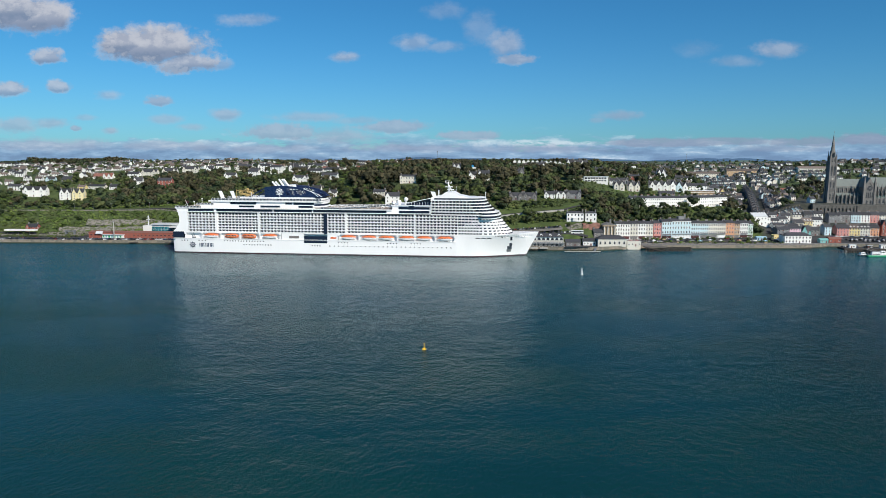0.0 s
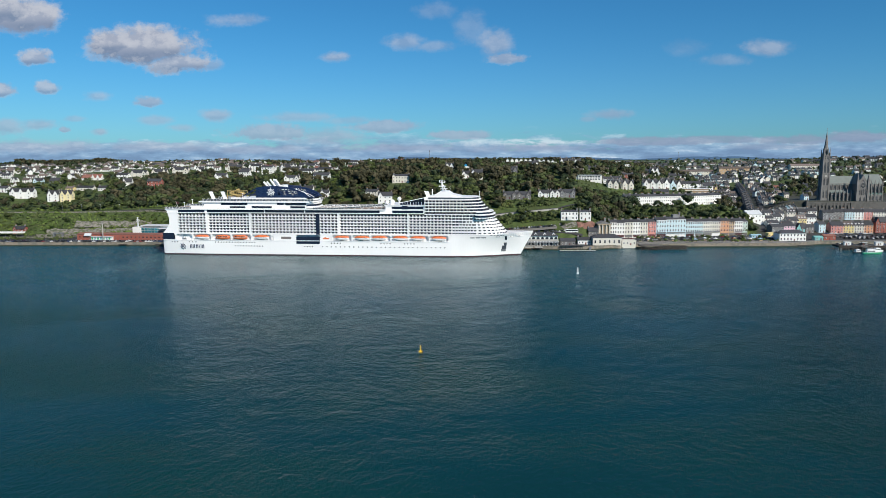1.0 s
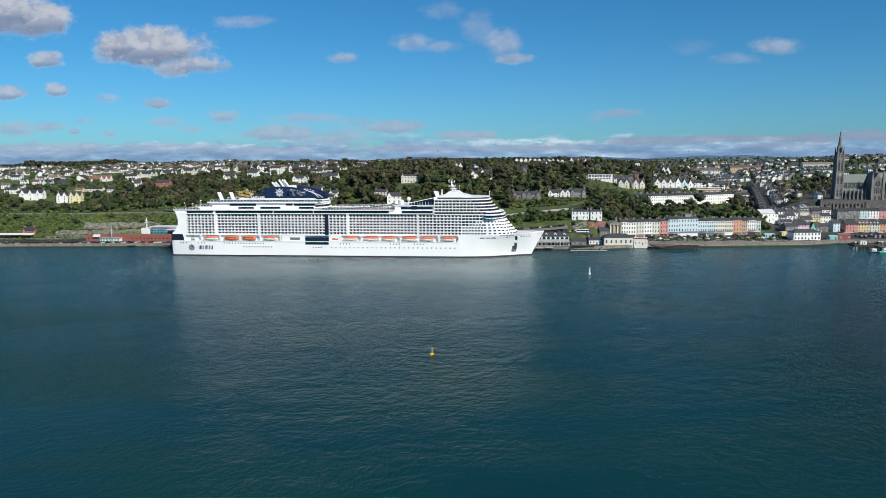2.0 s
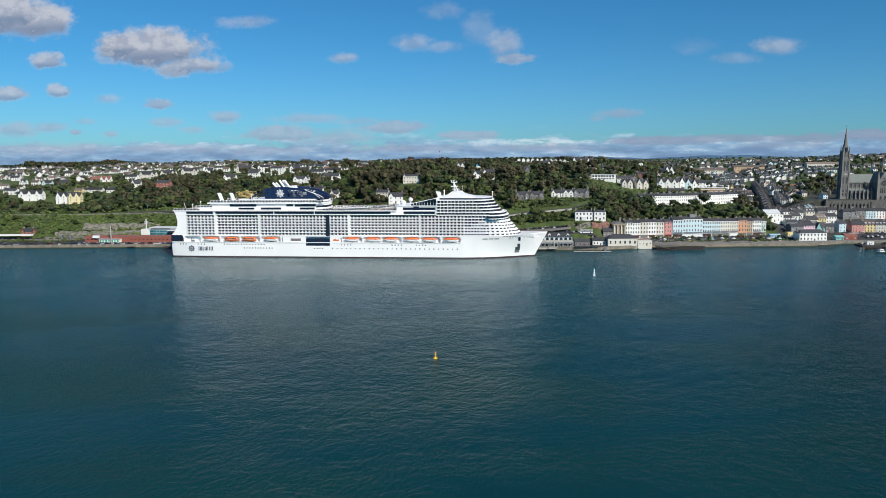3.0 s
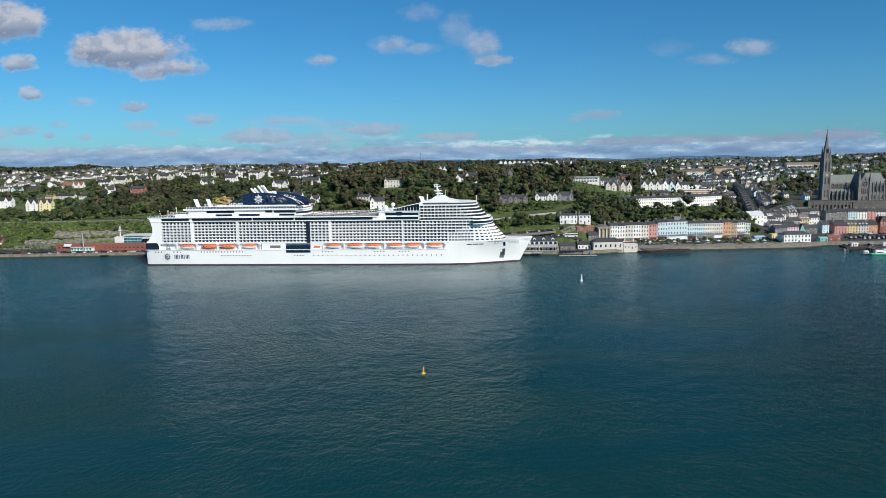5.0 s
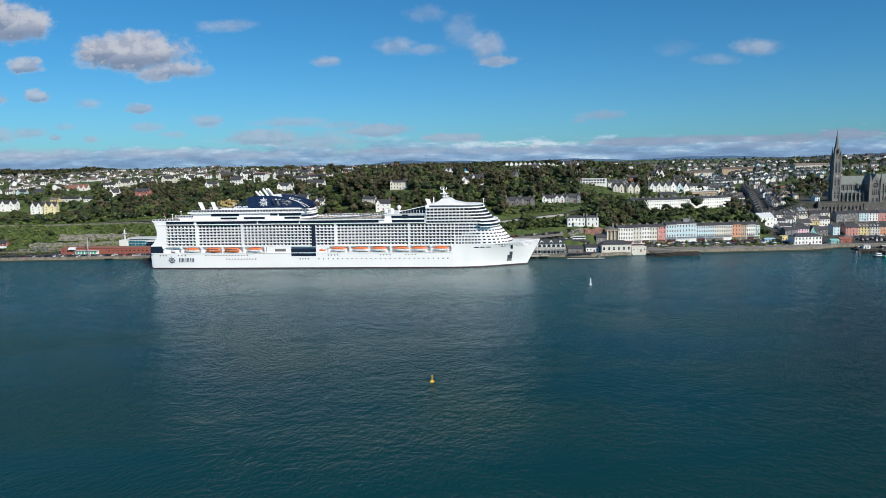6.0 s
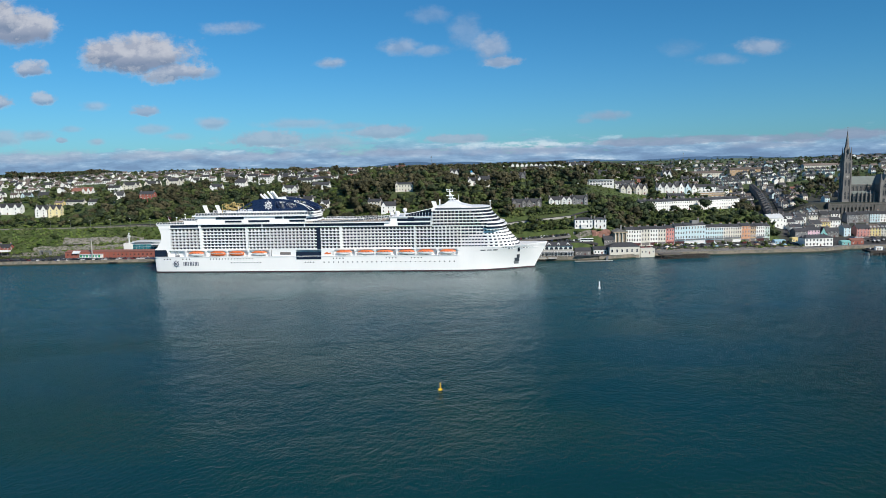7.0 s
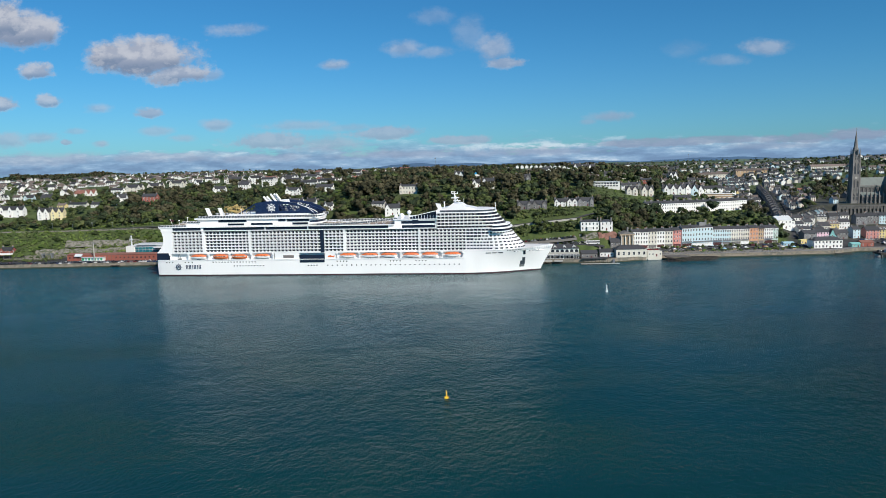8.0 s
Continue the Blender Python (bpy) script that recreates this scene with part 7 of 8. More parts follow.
part("wall", Mesh().box(0, 43, 1.2, 4, -5, 9.0), ARCADE_STONE, wing)
part("parapet", Mesh().box(-0.3, 43, -0.3, 4.2, 9.0, 10.4), ARCADE_STONE, wing)
for i in range(10):
    x = 1.6 + 4.2 * i
    part("pier", Mesh().box(x - 0.9, x + 0.9, -0.2, 1.3, -5, 9.0), ARCADE_STONE, wing)
    arch = Mesh()
    for k in range(6):
        a, b = math.pi * k / 6, math.pi * (k + 1) / 6
        cx = x + 2.1
        arch.side([(cx + 1.25 * math.cos(a), 5.2 + 1.25 * math.sin(a)), (cx + 1.25 * math.cos(a), 9.0), (cx + 1.25 * math.cos(b), 9.0), (cx + 1.25 * math.cos(b), 5.2 + 1.25 * math.sin(b))], 0.0, 1.3)
    if i < 9:
        part("arch", arch, ARCADE_STONE, wing)
FOOTPRINTS.append((407, 848, 16, 46))
bank = wall_along("retaining_wall", "dark stone street wall below the cathedral terrace", [(372, 838), (412, 845)], -2, 5.0, 1.5, STONE_WALL, follow=True)
wall_along("hedge", "clipped green hedge along the terrace foot", [(414, 838), (500, 845)], 0, 1.8, 2.0, MEADOW, follow=True, category="hedge")


# ---- rows of ordinary houses on the hill: a few kinds, repeated ----
rng = random.Random(7)
KINDS = []
for label, wall, roof, w, d, h, rise, storeys, bays, gables, chim in [
        ("white two-storey estate house with brown tiled roof", WHITE_WALL, BROWN_TILE, 10, 8, 5.2, 2.8, 2, 3, 0, 1), ("white semi-detached house with slate roof", WHITE_WALL, SLATE, 13, 8, 5.4, 2.8, 2, 4, 0, 2),
        ("white bungalow with brown tiled roof", WHITE_WALL, BROWN_TILE, 13, 8, 3.0, 2.6, 1, 4, 1, 1), ("cream two-storey house with brown tiled roof", CREAM_WALL, BROWN_TILE, 10, 8, 5.2, 2.8, 2, 3, 1, 1),
        ("grey pebbledashed house with slate roof", GREY_WALL, SLATE, 11, 8, 5.4, 3.0, 2, 3, 0, 2), ("white terraced house with slate roof", WHITE_WALL, SLATE, 7.5, 8, 5.6, 2.6, 2, 2, 0, 1),
        ("white gable-fronted house with slate roof", WHITE_WALL, SLATE, 8, 8, 5.6, 3.4, 2, 2, 2, 1), ("grey terraced house with slate roof", GREY_WALL, SLATE, 7, 8, 5.8, 2.8, 2, 2, 0, 1),
        ("pale yellow terraced house with slate roof", CREAM_WALL, SLATE, 7, 8, 5.8, 2.8, 2, 2, 0, 1), ("pale blue terraced house with slate roof", BLUE_WALL, SLATE, 7, 8, 5.8, 2.8, 2, 2, 0, 1),
        ("white house with red tiled roof", WHITE_WALL, RED_TILE, 11, 8, 5.2, 2.8, 2, 3, 0, 1)]:
    w, d, h, rise = w * 0.9, d * 0.88, h * 0.84, rise * 0.86
    KINDS.append((label, dict(w=w, d=d, h=h, rise=rise, wall=wall, roof=roof, storeys=storeys, bays=bays, gables=gables, chimneys=chim), w))
made_kinds = {}
house_spots = []


far_houses = Mesh()
FAR_PAINTS = [WHITE_WALL, CREAM_WALL, GREY_WALL, BLUE_WALL, SLATE, BROWN_TILE, RED_TILE, PANE]


def far_house(spec, at, turn):
    """The same house drawn plainly, for the rows beyond the near hill."""
    w, d, h, rise = spec["w"], spec["d"], spec["h"], spec["rise"]
    one = Mesh()
    wall, roof = FAR_PAINTS.index(spec["wall"]), FAR_PAINTS.index(spec["roof"])
    one.add([(x, y, z) for x in (-w / 2, w / 2) for y, z in ((0, -2.5), (d, -2.5), (d, h), (d / 2, h + rise), (0, h))],
            [(4, 3, 2, 1, 0), (5, 6, 7, 8, 9), (0, 1, 6, 5), (1, 2, 7, 6), (2, 3, 8, 7), (3, 4, 9, 8), (4, 0, 5, 9)], wall)
    slopes = profile_roof(w, d, h, rise)
    one.add(slopes.verts, slopes.faces, roof)
    one.box(w / 2 - 1.3, w / 2 - 0.3, d / 2 - 0.4, d / 2 + 0.4, h, h + rise + 1.0, 2)
    for f in range(spec["storeys"]):
        z = h / spec["storeys"] * (f + 0.32)
        for b in range(spec["bays"]):
            x = -w / 2 + w / spec["bays"] * (b + 0.5)
            one.box(x - 0.5, x + 0.5, -0.04, 0.05, z, z + 1.3, 7)
    m = pose(*at, 0, 0, turn)
    base = len(far_houses.verts)
    far_houses.verts += [tuple(m @ Vector(v)) for v in one.verts]
    far_houses.faces += [tuple(base + i for i in f) for f in one.faces]
    far_houses.slots += one.slots


near_houses = [0]


def estate_house(kind, x, y, turn=0.0, group="estate houses on the hill"):
    label, spec, w = KINDS[kind]
    for fx, fy, fw, fd in FOOTPRINTS:
        if abs(x - fx) < (w + fw) / 2 + 1 and -fd - 6 < fy - y < 9 + 5:
            return
    at = stand(x, y, 0.1)
    house_spots.append((x, y, w, 8))
    if y - shore(x) > 345 or near_houses[0] >= 142:
        far_house(spec, at, turn)
        return
    near_houses[0] += 1
    if kind not in made_kinds:
        made_kinds[kind] = house(label, at, turn, group=group, door=True, foot=2.5, **spec)
    else:
        copy_thing(made_kinds[kind], pose(*at, 0, 0, turn))


def rows(x0, x1, depths, spacing, keep, kinds, slope=0.0, turn=0.0, jitter=2.0):
    for s in depths:
        x = x0 + rng.uniform(0, spacing)
        while x < x1:
            if rng.random() < keep:
                kind = rng.choice(kinds)
                y = shore(x) + s + slope * (x - x0) + rng.uniform(-jitter, jitter)
                estate_house(kind, x, y, turn + rng.choice((0, 0, 0, 18, -22, 90)) + rng.uniform(-5, 5))
            x += spacing * rng.uniform(0.85, 1.3)


# western estate, ridge estates, town streets and the eastern hill
rows(-760, -545, (232, 262), 17, 0.55, [0, 1, 2, 6, 2], 0, 3)
rows(-790, -500, (300, 338, 378, 420), 15, 0.66, [0, 2, 2, 0, 1, 2, 6], 0, 3)
rows(-860, -430, (470, 525, 585, 650), 15, 0.74, [0, 2, 2, 0, 1, 2], 0, 3)
rows(-1000, -400, (720, 800, 870), 16, 0.8, [0, 2, 2, 0, 1], 0, 3)
rows(-420, -330, (420, 470, 540), 18, 0.6, [0, 1, 2, 4], 0, 2)
rows(-330, -215, (300, 360, 420, 500, 590), 18, 0.62, [1, 0, 2, 6, 4], 0, 0)
rows(-330, -90, (560, 620, 690, 760), 15, 0.8, [0, 2, 1, 2, 10], 0, 2)
rows(-215, -115, (240, 275, 320, 380, 450), 16, 0.72, [1, 0, 0, 2, 10], 0, -3)
for i in range(15):
    gx, gy = 70 + 6.9 * i, 1088 + 0.6 * i
    far_house(dict(w=9, d=4.4, h=2.8, rise=1.9, wall=WHITE_WALL, roof=SLATE, storeys=1, bays=2), stand(gx, gy, 0.1), 92)
    house_spots.append((gx, gy, 5, 9))
rows(60, 125, (300, 350), 20, 0.35, [1, 2, 6])
rows(150, 260, (235, 275, 330, 390, 460), 17, 0.5, [1, 6, 2, 4, 3])
rows(255, 320, (190, 222, 258, 300, 350, 410, 480), 14, 0.68, [5, 1, 6, 4, 3, 5])
rows(318, 425, (150, 166, 184, 203, 224, 248, 274, 305, 340), 7.6, 0.74, [5, 7, 8, 5, 9, 5, 8, 3], 0.05, 10, 1)
rows(318, 560, (372, 405, 440, 480, 525, 575), 8.5, 0.66, [5, 7, 5, 8, 5, 9], 0.05, 8, 2)
rows(420, 640, (232, 262, 300, 340), 14, 0.5, [5, 7, 4, 1, 10], 0, 6)
rows(560, 760, (395, 450, 520, 600), 15, 0.6, [1, 0, 4, 6, 3], 0, 4)
rows(300, 860, (660, 760, 880), 20, 0.6, [1, 0, 4, 2, 7], 0, 4)
rows(-60, 700, (720, 830, 950, 1080, 1240), 22, 0.5, [2, 0, 1, 7], 0, 4)
for x, y, w, label, tone in [(400, 1270, 60, "long low school building with brown roof", BROWN_TILE), (470, 1260, 70, "long tan school wing with brown roof", RED_TILE), (345, 1220, 40, "long cream institutional building with slate roof", SLATE), (560, 1210, 50, "long brown-roofed institutional building", BROWN_TILE)]:
    house(label, stand(x, y, 0.2), 4, w, 12, 7.5, 3, TAN_WALL if tone is RED_TILE else CREAM_WALL, BROWN_TILE if tone is RED_TILE else tone, 2, 14, 0, 0, name="school_building", category="building")
tagged(part("distant_houses", far_houses, FAR_PAINTS), "hundreds of distant white houses with slate and tiled roofs", "houses", kind="stuff")


# ---- trees, woods and scrub ----
BARK = surface("brown_bark", (0.09, 0.07, 0.05), 0.95, 0.3, 1, 6)
LEAF_GREEN = foliage("broadleaf_foliage", (0.046, 0.070, 0.020), (0.074, 0.102, 0.032), (0.080, 0.082, 0.036))
LEAF_DARK = foliage("dark_evergreen_foliage", (0.028, 0.046, 0.021), (0.046, 0.068, 0.031), (0.046, 0.056, 0.028))
LEAF_BROWN = foliage("turning_foliage", (0.050, 0.052, 0.026), (0.074, 0.072, 0.036), (0.080, 0.064, 0.038))
LEAF_LIGHT = foliage("light_scrub_foliage", (0.066, 0.108, 0.020), (0.098, 0.148, 0.032), (0.104, 0.118, 0.042))


def crown_arrays(seed, lobes, spread, tall, leaves, size):
    """Leaf sprays gathered round several lobes: four corners and a soft outward direction, (n, 5, 3)."""
    r = np.random.RandomState(seed)
    centres = np.column_stack([r.normal(0, spread * 0.42, lobes), r.normal(0, spread * 0.42, lobes), r.uniform(0.32, 0.86, lobes) * tall])
    centres[0] = (0, 0, tall * 0.72)
    radii = r.uniform(0.30, 0.52, lobes) * spread * (1.25 - 0.6 * np.abs(centres[:, 2] / tall - 0.5))
    pick = r.randint(0, lobes, leaves)
    way = r.normal(0, 1, (leaves, 3))
    way[:, 2] = np.abs(way[:, 2]) * 0.9 - 0.25
    way /= np.linalg.norm(way, axis=1)[:, None]
    mid = centres[pick] + way * (radii[pick] * r.uniform(0.80, 1.20, leaves))[:, None] * np.array([1, 1, 0.85])
    facing = way + r.normal(0, 0.55, (leaves, 3))
    facing /= np.linalg.norm(facing, axis=1)[:, None]
    u = np.cross(facing, r.normal(0, 1, (leaves, 3)))
    u /= np.linalg.norm(u, axis=1)[:, None]
    v = np.cross(facing, u)
    s = (size * r.uniform(0.55, 1.25, leaves))[:, None]
    quads = np.stack([mid - u * s, mid - v * s * 0.8, mid + u * s, mid + v * s * 0.8], 1)
    whole = mid - np.array([0, 0, tall * 0.55])
    whole /= np.linalg.norm(whole, axis=1)[:, None]
    round_way = way * 0.75 + whole * 0.55 + facing * 0.35 + np.array([0, 0, 0.15])
    round_way /= np.linalg.norm(round_way, axis=1)[:, None]
    return np.concatenate([quads, round_way[:, None, :]], 1), centres, radii


def core_arrays(centres, radii, rings=4, sides=7, fill=0.84):
    """The leafy mass inside each lobe, as rounded shells of the same form."""
    out = []
    for c, rad in zip(centres, radii):
        a = rad * fill * np.array([1, 1, 0.85])
        ball = np.array([[(math.sin(math.pi * j / rings) * math.cos(2 * math.pi * i / sides), math.sin(math.pi * j / rings) * math.sin(2 * math.pi * i / sides), math.cos(math.pi * j / rings)) for i in range(sides)] for j in range(rings + 1)])
        for j in range(rings):
            for i in range(sides):
                k = (i + 1) % sides
                four = np.array([ball[j, i], ball[j + 1, i], ball[j + 1, k], ball[j, k]])
                mid = four.mean(0)
                out.append(np.concatenate([c + four * a, (mid / np.linalg.norm(mid) * 0.9 + np.array([0, 0, 0.12]))[None]]))
    return np.array(out)


def quads_mesh(name, quads, material):
    count = len(quads)
    soft = np.repeat(quads[:, 4], 4, axis=0)
    quads = np.ascontiguousarray(quads[:, :4])
    mesh = bpy.data.meshes.new(name)
    mesh.vertices.add(count * 4)
    mesh.vertices.foreach_set("co", quads.reshape(-1).astype(np.float32))
    mesh.loops.add(count * 4)
    mesh.loops.foreach_set("vertex_index", np.arange(count * 4, dtype=np.int32))
    mesh.polygons.add(count)
    mesh.polygons.foreach_set("loop_start", np.arange(0, count * 4, 4, dtype=np.int32))
    mesh.materials.append(material)
    mesh.polygons.foreach_set("use_smooth", np.ones(count, dtype=bool))
    mesh.update(calc_edges=True)
    lean = mesh.attributes.new("custom_normal", "FLOAT_VECTOR", "POINT")
    lean.data.foreach_set("vector", soft.reshape(-1).astype(np.float32))
    mesh.update()
    return mesh


def place_quads(quads, turn, scale, at, grow=1.0):
    """Leaf sprays turned, scaled and set down; grow enlarges each spray about its middle."""
    corners = quads[:, :4]
    mid = corners.mean(1, keepdims=True)
    corners = (mid + (corners - mid) * grow) @ turn.T * scale + np.array(at)
    return np.concatenate([corners, quads[:, 4:] @ turn.T], 1)


def trunk_mesh(centres, tall):
    m = Mesh()
    m.tube((0, 0, -1.5), (0, 0, tall * 0.45), tall * 0.035, tall * 0.022, 7)
    for c in centres[:5]:
        m.tube((0, 0, tall * 0.38), tuple(c), tall * 0.018, tall * 0.006, 5)
    return m.data("trunk", BARK)


# shapes: lobes, half spread, height, leaves, leaf size, foliage, words
SHAPES = [
    (11, 5.2, 11.0, 1500, 0.50, LEAF_GREEN, "spreading green broadleaf tree on the slope"), (9, 4.2, 9.0, 1150, 0.46, LEAF_GREEN, "rounded green tree on the slope"), (12, 6.0, 13.0, 1700, 0.54, LEAF_BROWN, "tall tree with browning autumn leaves"),
    (8, 3.6, 12.0, 1150, 0.46, LEAF_DARK, "tall dark evergreen tree"), (10, 5.0, 10.0, 1400, 0.50, LEAF_DARK, "broad dark evergreen tree"), (8, 3.4, 6.0, 800, 0.42, LEAF_LIGHT, "small light green tree"), (9, 4.6, 10.0, 1300, 0.50, LEAF_BROWN, "rounded tree with brownish leaves"),
]
PROTO = [(crown_arrays(20 + i, *s[:5]), s) for i, s in enumerate(SHAPES)]
CORES = [core_arrays(arr[1], arr[2]) for arr, s in PROTO]
FAR_CORES = [core_arrays(arr[1], arr[2], 3, 5) for arr, s in PROTO]
CROWNS = [quads_mesh("crown", np.concatenate([arr[0], core]), s[5]) for (arr, s), core in zip(PROTO, CORES)]
TRUNKS = [trunk_mesh(arr[1], s[2]) for arr, s in PROTO]
ROADS = [UPPER_PARK, [(62, 683.5), (100, 683.5), (138, 686)], [(-800, 722), (-450, 748), (-330, 752), (-230, 742), (-120, 716), (0, 709), (62, 722), (118, 730), (138, 742)], [(158, 689), (185, 703), (250, 723), (345, 741), (400, 762), (560, 768)], [(334, 764), (348, 800), (366, 850), (378, 895), (430, 1088)]]
tree_rng = random.Random(11)
far_quads = {k: [] for k in range(len(SHAPES))}
near_trees = [0]


LAWNS = [(-55, 772, 24, 26), (-4, 842, 14, 18), (26, 806, 30, 16), (70, 838, 20, 16), (-465, 792, 34, 18), (-470, 838, 60, 14), (-379, 842, 22, 12), (-191, 806, 20, 18), (-156, 812, 24, 16), (-172, 756, 24, 14), (118, 742, 48, 16), (322, 778, 18, 44), (76, 738, 34, 14), (160, 832, 44, 16), (-301, 985, 24, 20), (-220, 900, 26, 18)]


def clear_of(x, y, r, front=24.0):
    for lx, ly, lw, ld in LAWNS:
        if abs(x - lx) < lw / 2 and ly < y < ly + ld and r > 1.6:
            return False
    for fx, fy, fw, fd in FOOTPRINTS:
        if abs(x - fx) < fw / 2 + r and fy - front < y < fy + fd + r:
            return False
    for fx, fy, fw, fd in house_spots:
        if abs(x - fx) < fw / 2 + r * 0.5 and fy - 11 < y < fy + fd + r * 0.6:
            return False
    for i, (px, py) in enumerate(LONG[:-1]):
        qx, qy = LONG[i + 1]
        if px - 4 < x < qx + 4:
            line = py + (qy - py) * (x - px) / (qx - px)
            if line - 7 < y < line + 14:
                return False
    for road in ROADS:
        for (ax, ay), (bx, by) in zip(road, road[1:]):
            t = max(0, min(1, ((x - ax) * (bx - ax) + (y - ay) * (by - ay)) / ((bx - ax) ** 2 + (by - ay) ** 2)))
            if math.hypot(x - ax - t * (bx - ax), y - ay - t * (by - ay)) < 6.5:
                return False
    return True


def tree(shape, x, y, scale):
    z = ground_z(x, y) - 0.3
    if y - shore(x) < 112 and near_trees[0] < 300:
        near_trees[0] += 1
        ob = thing("tree", SHAPES[shape][6], "tree", (x, y, z), tree_rng.uniform(0, 360), "hillside trees")
        ob.scale = (scale, scale, scale * tree_rng.uniform(0.85, 1.15))
        part("crown", CROWNS[shape], None, ob)
        part("trunk", TRUNKS[shape], None, ob)
    else:
        a = tree_rng.uniform(0, 6.28)
        turn = np.array([[math.cos(a), -math.sin(a), 0], [math.sin(a), math.cos(a), 0], [0, 0, 1]])
        step, grow = (3, 1.3) if y < 900 else ((6, 1.7) if y < 1150 else (12, 2.6))
        if y < 1120:
            far_quads[shape].append(place_quads(FAR_CORES[shape], turn, scale, (x, y, z)))
        far_quads[shape].append(place_quads(PROTO[shape][0][0][::step], turn, scale, (x, y, z), grow))


def wood(x0, x1, s0, s1, spacing, keep, shapes, low=0.75, high=1.15, front=11.0):
    nx, ns = int((x1 - x0) / spacing), int((s1 - s0) / spacing)
    for i in range(nx):
        for j in range(ns):
            if tree_rng.random() < keep:
                x = x0 + spacing * (i + tree_rng.uniform(0, 1))
                y = shore(x) + s0 + spacing * (j + tree_rng.uniform(0, 1))
                scale = tree_rng.uniform(low, high)
                if clear_of(x, y, 3.5 * scale, front):
                    tree(tree_rng.choice(shapes), x, y, scale)


wood(-560, -240, 104, 172, 8, 0.62, [0, 1, 4, 6, 5, 1], 0.6, 0.95, 12)
wood(-760, -545, 100, 175, 9, 0.8, [4, 3, 0, 1], 0.8, 1.15, 10)
wood(-790, -480, 60, 96, 9, 0.6, [5, 1, 4, 5], 0.55, 0.9)
wood(-470, -240, 62, 94, 9, 0.22, [5, 5, 1], 0.45, 0.75)
wood(-430, -330, 106, 290, 7.6, 0.7, [0, 4, 6, 2, 1, 4], 0.55, 1.1, 11)
wood(-330, -230, 106, 225, 7.6, 0.7, [0, 4, 6, 2, 1, 4], 0.5, 1.0, 11)
wood(-580, -430, 172, 300, 10.5, 0.5, [0, 1, 4, 6], 0.6, 0.95, 14)
wood(-300, -200, 56, 104, 6.8, 0.66, [1, 5, 4, 0], 0.55, 0.9)
wood(-230, -105, 56, 240, 7.6, 0.62, [0, 1, 5, 4, 6, 2], 0.55, 0.95, 10)
wood(-125, 62, 56, 124, 6.6, 0.78, [0, 1, 4, 6, 5, 2], 0.55, 0.95, 9)
wood(62, 150, 60, 84, 8.5, 0.55, [0, 1, 4, 5], 0.5, 0.8, 8)
wood(96, 150, 34, 60, 8, 0.5, [1, 5, 4], 0.45, 0.75, 4)
wood(40, 112, 34, 52, 8, 0.5, [1, 5, 4, 0], 0.45, 0.75, 4)
wood(-125, 20, 122, 250, 8.6, 0.8, [2, 6, 0, 4, 2, 3], 0.6, 1.3)
wood(-125, 20, 250, 330, 8, 0.7, [2, 6, 0, 4], 0.6, 0.9)
wood(20, 150, 106, 240, 9, 0.74, [2, 0, 4, 6, 3, 1], 0.55, 1.3)
wood(20, 150, 240, 330, 8.5, 0.65, [2, 0, 4, 6], 0.55, 0.8)
wood(58, 152, 40, 104, 5.6, 0.66, [5, 1, 4, 1], 0.4, 0.75, 5)
wood(140, 260, 170, 420, 10.5, 0.55, [0, 4, 2, 3, 1], 0.75, 1.1, 14)
wood(146, 194, 50, 120, 7, 0.9, [2, 6, 4, 0], 0.85, 1.15, 2)
wood(172, 328, 58, 94, 6.2, 0.95, [4, 0, 4, 1], 0.62, 0.88, 0)
wood(300, 332, 84, 170, 7.5, 0.5, [0, 6, 2], 0.5, 0.85, 6)
wood(180, 330, 225, 420, 10, 0.4, [4, 0, 2, 3], 0.6, 1.0, 8)
wood(200, 340, 125, 330, 11, 0.5, [4, 0, 3, 1], 0.65, 1.0, 11)
wood(345, 420, 95, 330, 10, 0.6, [4, 0, 3], 0.6, 1.0, 7)
wood(400, 640, 205, 335, 9, 0.55, [4, 3, 2, 0], 0.5, 0.95, 6)
wood(380, 412, 130, 205, 8, 0.6, [4, 3, 0], 0.55, 0.95, 5)
wood(380, 520, 104, 127, 7, 0.6, [5, 1, 4], 0.35, 0.6, 4)
wood(420, 780, 330, 640, 11, 0.55, [0, 4, 6, 3], 0.4, 0.75, 9)
wood(-1260, -1050, 890, 960, 9, 0.9, [4, 3, 4], 0.6, 0.95, 0)
wood(-1050, -830, 880, 960, 8.5, 0.95, [4, 3, 2], 0.95, 1.4, 0)
wood(-830, -640, 890, 950, 13, 0.5, [4, 3, 4], 0.5, 1.1, 0)
wood(-640, -330, 890, 930, 22, 0.22, [4, 3, 2], 0.5, 0.8, 0)
wood(-820, -330, 290, 880, 19, 0.45, [0, 4, 1], 0.5, 0.9, 9)
wood(-330, -110, 240, 620, 15, 0.22, [4, 0, 2], 0.65, 1.05, 9)
wood(-110, 55, 330, 620, 12.5, 0.6, [4, 2, 3, 0], 0.55, 0.8, 9)
wood(55, 180, 440, 640, 12.5, 0.6, [4, 2, 3, 0], 0.55, 0.8, 9)
wood(180, 320, 330, 620, 12.5, 0.6, [4, 2, 3, 0], 0.6, 0.9, 9)
wood(120, 950, 600, 1100, 18, 0.5, [4, 0, 3], 0.4, 0.7, 9)
wood(-900, 1500, 1000, 1700, 38, 0.22, [4, 0, 4], 0.3, 0.6)
for shape, x, y, scale in [(4, 202, 762, 1.7), (3, 194, 758, 1.5), (4, 186, 762, 1.5), (4, 264, 788, 1.3)]:
    tree(shape, x, y, scale)
